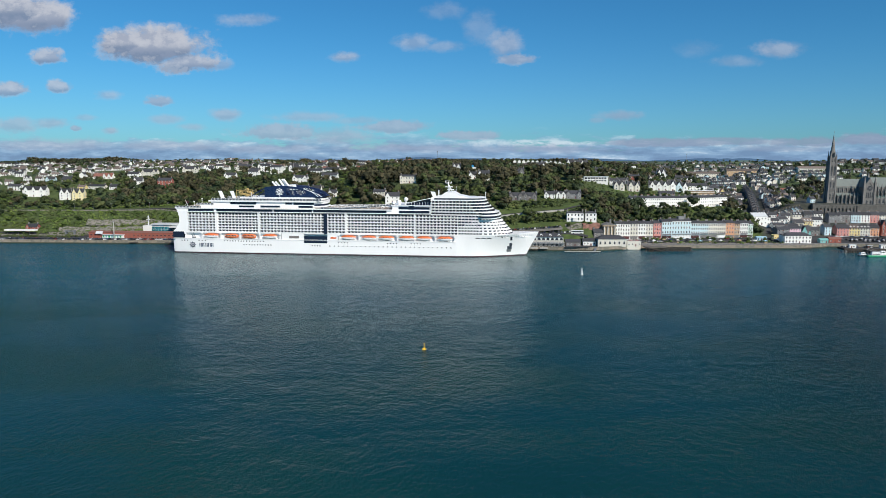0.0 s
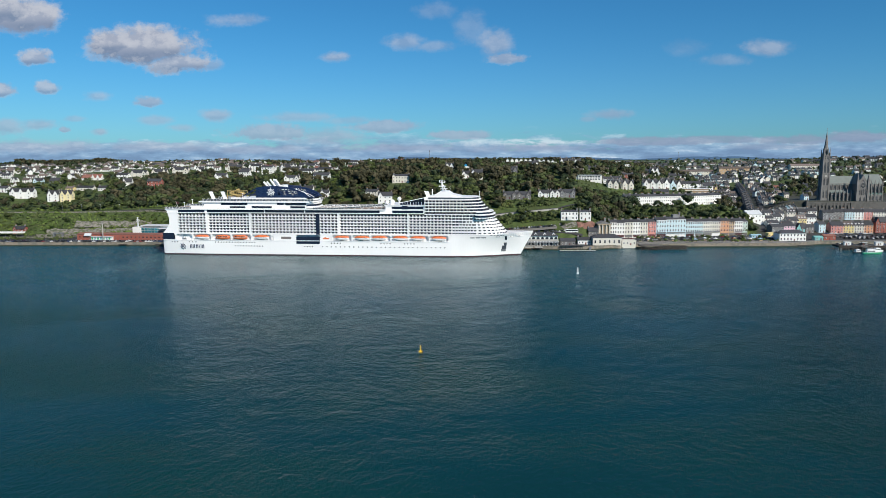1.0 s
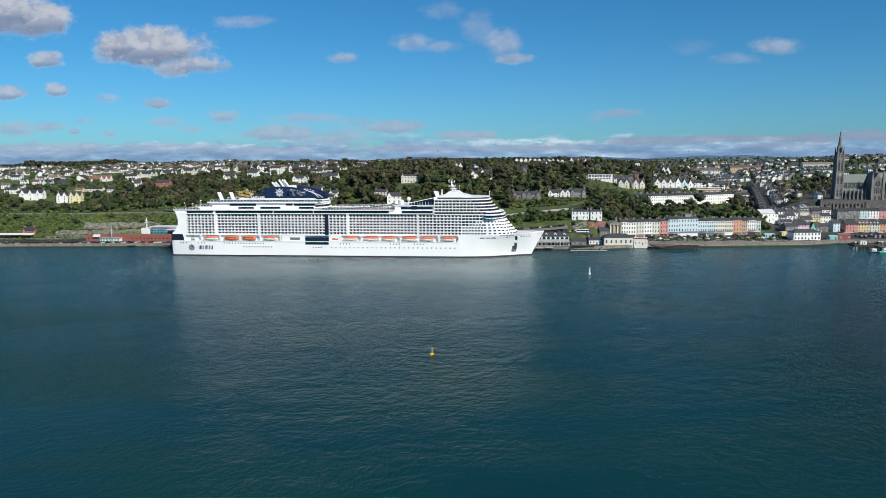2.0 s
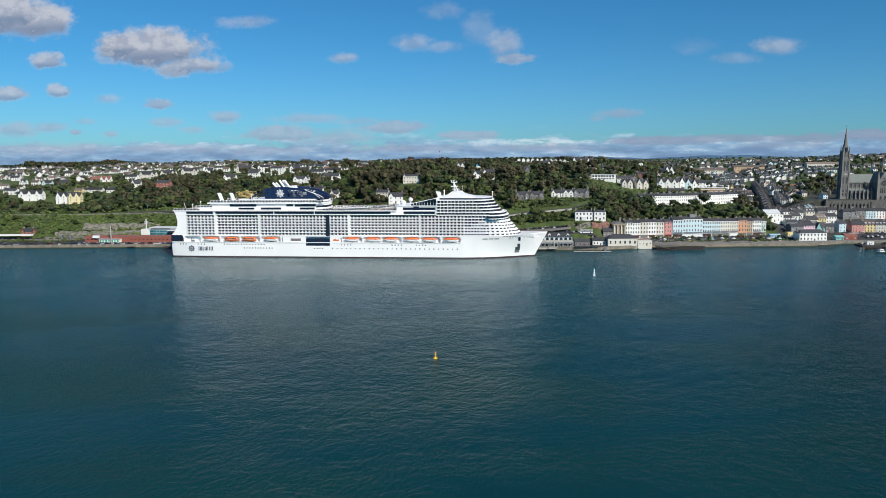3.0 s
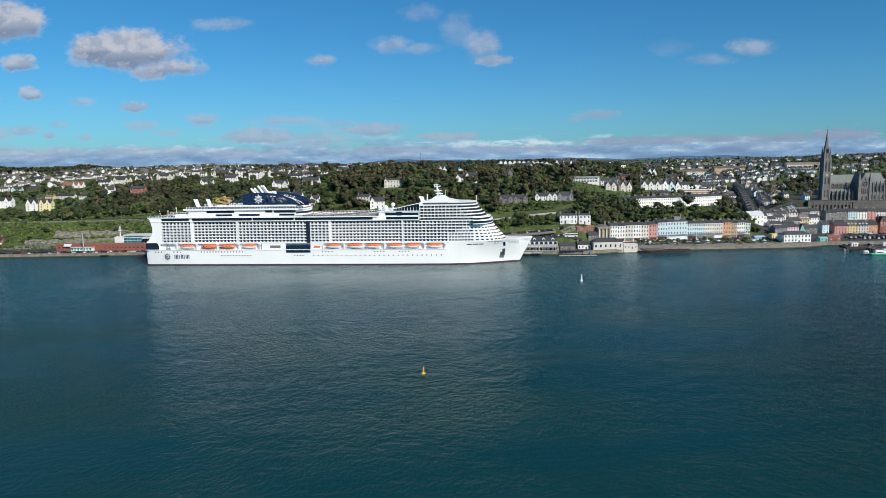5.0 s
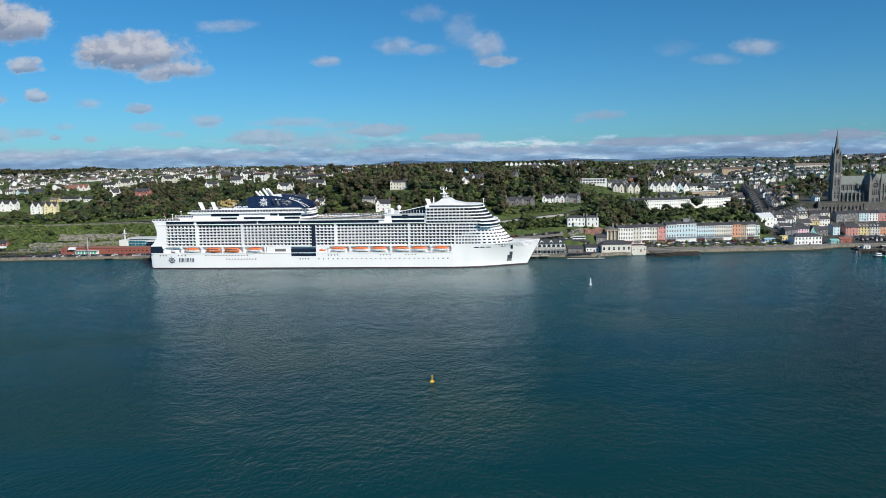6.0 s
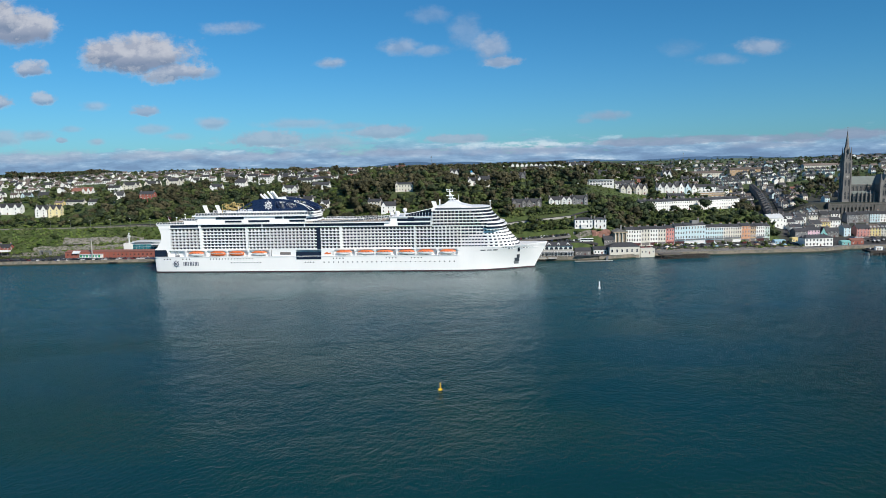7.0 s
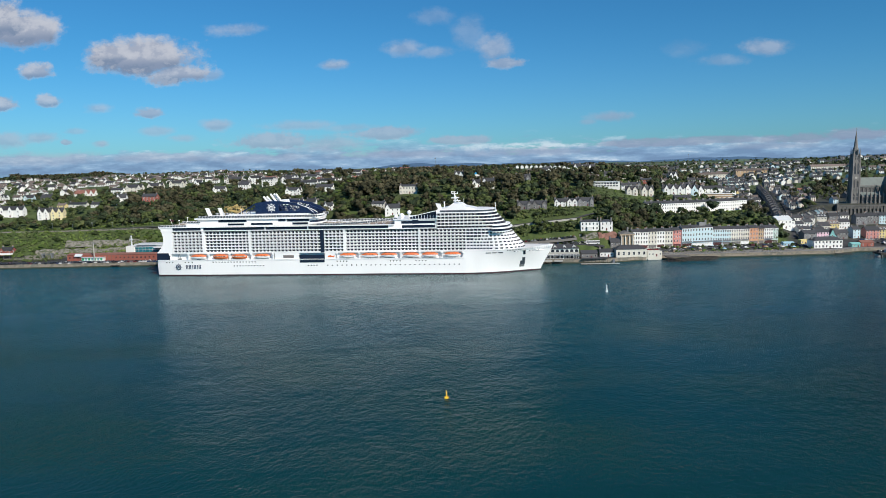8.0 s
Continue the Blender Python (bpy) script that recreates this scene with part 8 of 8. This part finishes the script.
for k, blocks in far_quads.items():
    if blocks:
        ob = part("woodland", quads_mesh("woodland", np.concatenate(blocks), SHAPES[k][5]), None)
        tagged(ob, "dense hillside woodland of many crowns", "woodland", kind="stuff")

# low scrub and hedges over the open slopes
scrub_rng = np.random.RandomState(5)
bush, bush_mid, bush_size = crown_arrays(3, 4, 1.9, 1.9, 14, 0.5)
bush = np.concatenate([bush, core_arrays(bush_mid[:3], bush_size[:3] * 1.2, 3, 4)])
for label, material, x0, x1, s0, s1, count in [("light green scrub on the bank", LEAF_LIGHT, -780, -200, 54, 112, 2600), ("dark scrub on the bank", LEAF_GREEN, -780, -200, 56, 104, 420), ("dark green hillside scrub", LEAF_GREEN, -600, 120, 56, 300, 1800), ("mixed scrub in the gardens", LEAF_GREEN, 40, 330, 38, 260, 1200), ("low shrubs beside the railway yard", LEAF_GREEN, -620, -385, 22, 50, 260), ("light hedges in the quayside park", LEAF_LIGHT, 195, 338, 13, 27, 50), ("dark shrubs over the rock cutting", LEAF_GREEN, -432, -296, 51, 68, 150), ("dense shrubs below the villas", LEAF_GREEN, 55, 155, 38, 100, 420), ("light shrubs in the gardens", LEAF_LIGHT, 40, 330, 38, 260, 700), ("dark hedges between the estates", LEAF_DARK, -900, 760, 200, 700, 1700), ("far hedgerows over the country", LEAF_DARK, -1500, 2600, 1000, 3000, 1000)]:
    blocks = []
    for _ in range(count):
        x = scrub_rng.uniform(x0, x1)
        y = shore(x) + scrub_rng.uniform(s0, s1)
        if clear_of(x, y, 1.2, 3.0):
            a, k = scrub_rng.uniform(0, 6.28), scrub_rng.uniform(0.6, 1.5) * (2.8 if s0 > 900 else 1)
            turn = np.array([[math.cos(a), -math.sin(a), 0], [math.sin(a), math.cos(a), 0], [0, 0, 1]])
            blocks.append(place_quads(bush, turn, k, (x, y, ground_z(x, y) - 0.5)))
    tagged(part("scrub", quads_mesh("scrub", np.concatenate(blocks), material), None), label, "scrub", kind="stuff")



# ---- vehicles ----
CAR_PAINTS = [surface("black_car_paint", (0.012, 0.012, 0.014), 0.3, 0.1), surface("silver_car_paint", (0.45, 0.46, 0.47), 0.3, 0.1, metal=0.4), surface("white_car_paint", (0.75, 0.75, 0.75), 0.3, 0.05),
              surface("blue_car_paint", (0.02, 0.045, 0.12), 0.3, 0.1), surface("red_car_paint", (0.22, 0.02, 0.02), 0.3, 0.1), surface("grey_car_paint", (0.10, 0.105, 0.11), 0.3, 0.1)]
RUBBER = surface("black_rubber", (0.02, 0.02, 0.02), 0.9, 0.2)
PAINT_WORDS = ["black", "silver", "white", "dark blue", "red", "grey"]


def make_car(paint, at, turn):
    car = thing("car", f"{PAINT_WORDS[paint]} parked hatchback car on the asphalt", "car", at, turn, "parked cars")
    body = Mesh().side([(-2.1, 0.3), (2.1, 0.3), (2.15, 0.75), (1.3, 0.92), (-2.0, 0.95), (-2.15, 0.7)], -0.85, 0.85)
    part("body", body.side([(-1.5, 1.42), (0.5, 1.40), (0.4, 1.5), (-1.35, 1.5)], -0.72, 0.72), CAR_PAINTS[paint], car)
    part("glazing", Mesh().side([(-1.9, 0.94), (1.2, 0.92), (0.5, 1.42), (-1.4, 1.45)], -0.74, 0.74), PANE, car)
    axles = Mesh()
    for x in (-1.3, 1.3):
        axles.tube((x, -0.86, 0.32), (x, 0.86, 0.32), 0.32, sides=10)
    part("running_gear", axles, RUBBER, car)
    return car


car_rng = random.Random(3)
car_models = {}


def park(x, y, turn, z=None):
    paint = car_rng.choice([0, 0, 1, 2, 3, 5, 5, 4, 0, 5, 1, 2])
    at = (x, y, ground_z(x, y) + 0.14 if z is None else z)
    if paint in car_models:
        copy_thing(car_models[paint], pose(*at, 0, 0, turn))
    else:
        car_models[paint] = make_car(paint, at, turn)


for i in range(150):
    x = -668 + 2.75 * i
    if car_rng.random() < 0.9:
        park(x, blend(x, SHORE) + 3.4, 88 + car_rng.uniform(-4, 4))
for i in range(52):
    x = -500 + 4.4 * i
    if car_rng.random() < 0.75:
        park(x, blend(x, SHORE) + 8.6, 3 + car_rng.uniform(-3, 3))
for i in range(26):
    x = 64 + 2.75 * i
    for y in (680.6, 687.4):
        if car_rng.random() < 0.8 and not (y < 682 and 120 < x):
            park(x, y + max(0, x - 100) * 0.066, 92, ground_z(x, 683.5 + max(0, x - 100) * 0.066) + 0.5)
for i in range(20):
    x = 60 + 2.75 * i
    y = blend(x, UPPER_PARK)
    top = max(ground_z(x, y), (ground_z(x, y + 4.5) + ground_z(x, y - 4.5)) / 2) + 1.5
    for dy in (-2.4, 2.4):
        if car_rng.random() < 0.85:
            park(x, y + dy, 92, top)
for i in range(24):
    x = 172 + 6.0 * i
    if car_rng.random() < 0.75:
        park(x, blend(x, [(172, 704), (185, 709), (250, 728.5), (345, 746.5)]), 14)
for row in range(3):
    for i in range(26):
        if car_rng.random() < 0.8:
            park(404 + 4.4 * i, 740 + 8.5 * row, 90 + car_rng.uniform(-5, 5))

bus = thing("coach", "white touring coach parked below the rock", "bus", (128, 681.5, ground_z(128, 685.5) + 0.5), 4)
part("body", Mesh().box(-6, 6, -1.25, 1.25, 0.4, 3.3), CAR_PAINTS[2], bus)
part("window_band", Mesh().box(-5.7, 5.9, -1.29, 1.29, 1.6, 2.7), PANE, bus)
for x in (-3.8, 3.8):
    for y in (-1.28, 1.0):
        part("wheel", Mesh().tube((x, y, 0.5), (x, y + 0.28, 0.5), 0.5, sides=10), RUBBER, bus)

# ---- piers, pontoons and boats ----
OLD_PLANK = surface("weathered_planks", (0.13, 0.12, 0.105), 0.9, 0.3, 0.3, 3, stretch=(1, 4, 1))
pier = thing("timber_pier", "derelict timber pier on dark leaning piles", "pier", (197, 660, 0), 6.5)
for i in range(8):
    x = -6 + 2.35 * i
    part("plank", Mesh().plan([(x, 0 if i > 4 else 6 - 1.2 * i), (x + 2.2, 0 if i > 4 else 5 - 1.2 * i), (x + 2.2, 14), (x, 15)], 3.6 + 0.05 * (i % 3), 3.95 + 0.05 * (i % 3)), OLD_PLANK, pier, "weathered plank deck")
part("fallen_deck", Mesh().side([(-9, 4.0), (8, 0.5), (8, 1.2), (-9, 4.7)], -2.5, 3.5), TIMBER, pier, "slumped black deck")
part("edge_beam", Mesh().box(6, 36.5, -0.3, 0.2, 3.0, 3.6).box(6, 36.5, 4.0, 4.4, 3.0, 3.6), TIMBER, pier)
for i in range(5):
    part("pile", Mesh().tube((-8 + 3.4 * i, -2.4, -2), (-8 + 3.4 * i, -2.4, 3.9 - 0.65 * i), 0.4, sides=6), TIMBER, pier)
for i in range(14):
    for j in range(3):
        lean = 0.6 * math.sin(i * 2.3 + j * 1.7)
        part("pile", Mesh().tube((7.5 + 2.2 * i + lean, 0.2 + 4.0 * j, -2), (7.5 + 2.2 * i, 0.2 + 4.0 * j, 3.5 + (i % 3) * 0.4 * (j == 0)), 0.36, sides=6), TIMBER, pier)
for i in range(9):
    part("brace", Mesh().tube((8 + 3.2 * i, -0.1, 0.2), (11.2 + 3.2 * i, -0.1, 3.2), 0.16, sides=5), OLD_PLANK, pier)
    part("brace", Mesh().tube((11.2 + 3.2 * i, -0.1, 0.2), (8 + 3.2 * i, -0.1, 3.2), 0.2, sides=5), TIMBER, pier)
    part("cross_beam", Mesh().box(12.4 + 2.8 * i, 12.8 + 2.8 * i, -0.6, 4.6, 3.6, 3.9), TIMBER, pier)
pontoon = thing("pontoon", "long grey floating pontoon with a ramp", "pontoon", (114, 646, 0), 4)
part("float", Mesh().box(0, 33, 0, 3, -0.4, 0.7), CONCRETE, pontoon)
part("fender", Mesh().box(-0.2, 33.2, -0.25, 0.0, -0.2, 0.4), TIMBER, pontoon)
part("ramp", Mesh().add([(27, 2, 0.8), (29, 2, 0.8), (31, 9, 3.2), (29, 9, 3.2), (27, 2, 0.5), (29, 2, 0.5), (31, 9, 2.9), (29, 9, 2.9)], [(0, 1, 2, 3), (7, 6, 5, 4), (0, 4, 5, 1), (1, 5, 6, 2), (2, 6, 7, 3), (3, 7, 4, 0)]), STEEL, pontoon)
part("canopy", Mesh().box(2, 24, 5, 8.5, 4.6, 4.9), SLATE, pontoon)
for i in range(7):
    part("post", Mesh().tube((2.5 + 3.5 * i, 5.3, -1), (2.5 + 3.5 * i, 5.3, 4.6), 0.14, sides=6), TIMBER, pontoon)
for x, y in [(86, 650.5), (95, 651.5)]:
    dolphin = thing("mooring_dolphin", "concrete mooring platform on dark piles", "mooring", (x, y, 0))
    part("cap", Mesh().box(-3.6, 3.6, -2, 2, 2.4, 3.4), CONCRETE, dolphin)
    for i in range(3):
        part("pile", Mesh().tube((-2.6 + 2.6 * i, 0, -2), (-2.6 + 2.6 * i, 0, 2.5), 0.45, sides=7), TIMBER, dolphin)
for x, y in [(-312, 656), (-276, 659)]:
    landing = thing("landing_stage", "small dark landing stage at the quay foot", "jetty", (x, y, 0), 5)
    part("deck", Mesh().box(-4, 4, 0, 4, 1.0, 1.5), TIMBER, landing)
    for i in range(3):
        part("pile", Mesh().tube((-3.4 + 3.4 * i, 0.3, -2), (-3.4 + 3.4 * i, 0.3, 1.2), 0.25, sides=6), TIMBER, landing)
jetty = thing("small_jetty", "old timber jetty stumps below the quay", "jetty", (343, 689, 0), 8)
part("deck", Mesh().box(0, 14, 0, 3, 1.8, 2.2), TIMBER, jetty)
for i in range(9):
    part("pile", Mesh().tube((0.3 + 1.9 * i, 0.2, -2), (0.3 + 1.9 * i, 0.2, 2.4 - (i % 3) * 0.5), 0.24, sides=6), TIMBER, jetty)
marina = thing("marina_pier", "dark piled harbour pier with railings", "pier", (372, 672, 0), 0)
part("deck", Mesh().box(0, 110, 0, 14, 3.6, 4.2), TIMBER, marina)
part("fascia", Mesh().box(-0.3, 110.3, -0.3, 0.0, 2.4, 4.1).box(-0.3, 0.0, 0.0, 14, 2.4, 4.1), TIMBER, marina)
for i in range(46):
    part("pile", Mesh().tube((0.6 + 2.4 * i, 0.3, -2), (0.6 + 2.4 * i, 0.3, 3.7 + (0.9 if i % 4 == 0 else 0)), 0.38, sides=6), TIMBER, marina)
for i in range(30):
    part("pile", Mesh().tube((1.8 + 3.6 * i, 3.4, -2), (1.8 + 3.6 * i, 3.4, 3.7), 0.38, sides=6), TIMBER, marina)
for i in range(22):
    part("brace", Mesh().tube((0.6 + 4.8 * i, 0.0, 0.4), (5.4 + 4.8 * i, 0.0, 2.6), 0.2, sides=5), TIMBER, marina)
part("gangway", Mesh().side([(18, 3.9), (30, 0.9), (30, 1.2), (18, 4.3)], -2.6, -1.2).tube((18, -2.6, 5.2), (30, -2.6, 2.2), 0.08, sides=5), STEEL, marina, "sloping grey gangway")
part("rail", Mesh().box(0, 110, 0.1, 0.2, 5.1, 5.2).box(0, 110, 0.1, 0.2, 4.6, 4.66), STEEL, marina)
for i in range(22):
    part("rail_post", Mesh().box(5 * i, 5 * i + 0.1, 0.1, 0.2, 4.2, 5.15), STEEL, marina)
for i in range(26):
    if car_rng.random() < 0.75:
        park(375 + 4 * i, 682 + car_rng.uniform(-1, 1), 90 + car_rng.uniform(-8, 8), 4.22)
for x, wide, tall, tone, word in [(381, 6, 3.0, WHITE_WALL, "white"), (396, 4.5, 2.6, TIMBER, "black"), (409, 7, 3.2, WHITE_WALL, "white"), (426, 5, 2.8, GREY_WALL, "grey"), (441, 6, 3.0, WHITE_WALL, "white")]:
    hut = thing("harbour_hut", f"small {word} harbour hut on the dark pier", "hut", (x, 676, 4.2), 2, "huts on the pier")
    part("wall", Mesh().box(-wide / 2, wide / 2, 0, 3, 0, tall), tone, hut)
    part("roof", Mesh().box(-wide / 2 - 0.2, wide / 2 + 0.2, -0.3, 3.2, tall, tall + 0.25), PALE_ROOF, hut)
    set_window(hut, 0.8, 0.9, 1.2, 1.1)
    part("door", Mesh().box(-1.6, -0.7, -0.06, 0.05, 0, 2.0), DOOR_PAINT, hut)


def boat(label, at, turn, length, hull_paint, cabin_z=2.2):
    ob = thing("boat", label, "boat", at, turn)
    half = length / 2
    outline = [(-half, -1.5), (half * 0.4, -1.6), (half * 0.8, -0.9), (half, 0), (half * 0.8, 0.9), (half * 0.4, 1.6), (-half, 1.5)]
    part("boat_hull", Mesh().plan([(x * 0.94, y * 0.85) for x, y in outline], -0.4, 0.3).plan(outline, 0.3, 1.2), hull_paint, ob)
    part("deck", Mesh().plan([(x * 0.93, y * 0.88) for x, y in outline], 1.2, 1.3), PALE_ROOF, ob)
    part("cabin", Mesh().side([(-half * 0.6, 1.3), (half * 0.35, 1.3), (half * 0.2, 1.3 + cabin_z), (-half * 0.6, 1.3 + cabin_z)], -1.2, 1.2), TRIM, ob)
    part("cabin_window", Mesh().box(-half * 0.55, half * 0.18, -1.24, 1.24, 1.9, 2.6), PANE, ob)
    return ob


boat("green-hulled white-cabined passenger boat moored off the pier", (390, 650, 0), 4, 17, GREEN_PAINT, 3.0)
boat("small dark workboat moored by the pier", (379, 652, 0), 8, 9, CAR_PAINTS[0])
boat("white motor cruiser tied up at the pier", (402, 664, 0), 20, 12, TRIM)
boat("blue and white trawler tied up at the pier", (418, 664, 0), 12, 16, CAR_PAINTS[3], 4.0)

boat("small white cabin boat tied up at the pier", (440, 668, 0), 4, 8, TRIM)
boat("white fishing boat with a tall wheelhouse", (452, 667, 0), -6, 13, TRIM, 3.6)
boat("small white launch moored inside the pier", (385, 700, 0), 30, 8, TRIM)

# ---- buoys in the harbour ----
buoy = thing("yellow_buoy", "yellow navigation buoy with a tall staff", "buoy", (26.5, 299.2, 0))
part("float", Mesh().tube((0, 0, -0.5), (0, 0, 0.35), 0.85, 0.85, 16).tube((0, 0, 0.35), (0, 0, 0.7), 0.85, 0.35, 16), YELLOW_PAINT, buoy)
part("staff", Mesh().tube((0, 0, 0.6), (0, 0, 2.5), 0.17, 0.12, 8), YELLOW_PAINT, buoy)
part("topmark", Mesh().tube((0, 0, 2.4), (0, 0, 2.8), 0.24, 0.24, 8), YELLOW_PAINT, buoy)
marker = thing("white_beacon_buoy", "slim white pillar buoy riding in the water", "buoy", (117, 517, 0))
part("float", Mesh().tube((0, 0, -0.6), (0, 0, 0.8), 0.95, 0.8, 14), WHITE_WALL, marker)
part("pillar", Mesh().tube((0, 0, 0.8), (0, 0, 4.2), 0.6, 0.3, 10), WHITE_WALL, marker)
part("lantern", Mesh().tube((0, 0, 4.2), (0, 0, 5.0), 0.3, 0.25, 8), TRIM, marker)

# ---- street lamps, flag poles and radio masts ----
for i in range(16):
    x = 196 + 10.4 * i
    y = shore(x) + 12
    lamp = thing("street_lamp", "slim grey promenade street lamp", "lamp", (x, y, ground_z(x, y)), 0, "promenade lamps")
    part("pole", Mesh().tube((0, 0, 0), (0, 0, 6.5), 0.09, 0.06, 6), STEEL, lamp)
    part("lamp_head", Mesh().box(-0.9, 0.1, -0.12, 0.12, 6.4, 6.6), TRIM, lamp)
for i in range(12):
    x = -430 + 22 * i
    y = blend(x, [(-450, 743), (-330, 747), (-230, 737), (-120, 711)])
    lamp = thing("street_lamp", "tall grey roadside street lamp", "lamp", (x, y, ground_z(x, y)), 0, "roadside lamps")
    part("pole", Mesh().tube((0, 0, 0), (0, 0, 9), 0.12, 0.08, 6), STEEL, lamp)
    part("lamp_head", Mesh().box(-1.2, 0.1, -0.15, 0.15, 8.9, 9.1), TRIM, lamp)
# rail along the promenade, market tents, benches and parasols
rail = thing("promenade_railing", "black iron railing along the promenade edge", "railing", (0, 0, 0))
posts = Mesh()
for (x0, y0), (x1, y1) in zip([(190, 680.2), (345, 700.6)], [(345, 700.6), (372, 716.6)]):
    k = int(math.hypot(x1 - x0, y1 - y0) / 2.2)
    for i in range(k):
        x, y = x0 + (x1 - x0) * i / k, y0 + (y1 - y0) * i / k
        posts.box(x - 0.05, x + 0.05, y - 0.05, y + 0.05, 3.0, 4.5)
    posts.tube((x0, y0, 4.45), (x1, y1, 4.45), 0.06, sides=5).tube((x0, y0, 3.9), (x1, y1, 3.9), 0.04, sides=5)
part("rail", posts, STEEL, rail)
tent_rng = random.Random(9)
for i in range(10):
    x = 205 + 14.0 * i + tent_rng.uniform(-4, 4)
    y = shore(x) + 22 + tent_rng.uniform(-7, 6)
    tone, word = [(WHITE_WALL, "white"), (CREAM_WALL, "cream"), (WHITE_WALL, "white"), (TAN_WALL, "tan"), (SKY_WALL, "blue")][i * 3 % 5]
    tent = thing("market_tent", f"small {word} market tent in the quayside park", "tent", (x, y, ground_z(x, y) + 0.1), 8, "market tents")
    part("canopy", Mesh().tube((0, 0, 2.3), (0, 0, 3.4), 2.4, 0.2, 4), tone, tent)
    for sx, sy in ((-1.4, -1.4), (1.4, -1.4), (1.4, 1.4), (-1.4, 1.4)):
        part("leg", Mesh().tube((sx, sy, 0), (sx, sy, 2.35), 0.06, sides=5), STEEL, tent)
    part("counter", Mesh().box(-1.3, 1.3, -1.2, -0.6, 0, 1.0), TIMBER if i % 2 else TAN_WALL, tent)
for i in range(9):
    x = 200 + 17 * i
    y = shore(x) + 30
    ob = thing("tree", "small street tree beside the promenade road", "tree", (x, y, ground_z(x, y)), 40 * i, "promenade trees")
    ob.scale = (0.42, 0.42, 0.5)
    part("crown", CROWNS[1], None, ob)
    part("trunk", TRUNKS[1], None, ob)
for i in range(30):
    x = 186 + 5.4 * i
    if car_rng.random() < 0.8:
        park(x, blend(x, [(185, 699), (250, 717), (345, 735)]), 14)
for i in range(16):
    park(404 + 5.2 * i, 772 + 0.4 * i, 2)
for x, y, h in [(-70, 1250, 22), (520, 1900, 30), (830, 1400, 28)]:
    radio = thing("radio_mast", "thin lattice radio mast on the ridge", "mast", stand(x, y))
    part("lattice", Mesh().tube((0, 0, 0), (0, 0, h), 0.5, 0.2, 4), STEEL, radio)
    part("antenna", Mesh().box(-0.9, 0.9, -0.3, 0.3, h - 3, h - 1), STEEL, radio)
for i in range(60):
    x = 196 + 2.5 * i
    y = shore(x) + 17 + 5 * math.sin(i * 1.7)
    if i % 3 == 0:
        stall = thing("planter", "low planted bed in the quayside park", "planter", (x, y, ground_z(x, y) + 0.12), 8, "park beds")
        part("box", Mesh().box(-1.6, 1.6, -0.8, 0.8, 0, 0.7), QUAY_STONE, stall)
        part("plants", quads_mesh("plants", bush * 0.62 + np.array([0, 0, 0.4]), LEAF_GREEN), None, stall)
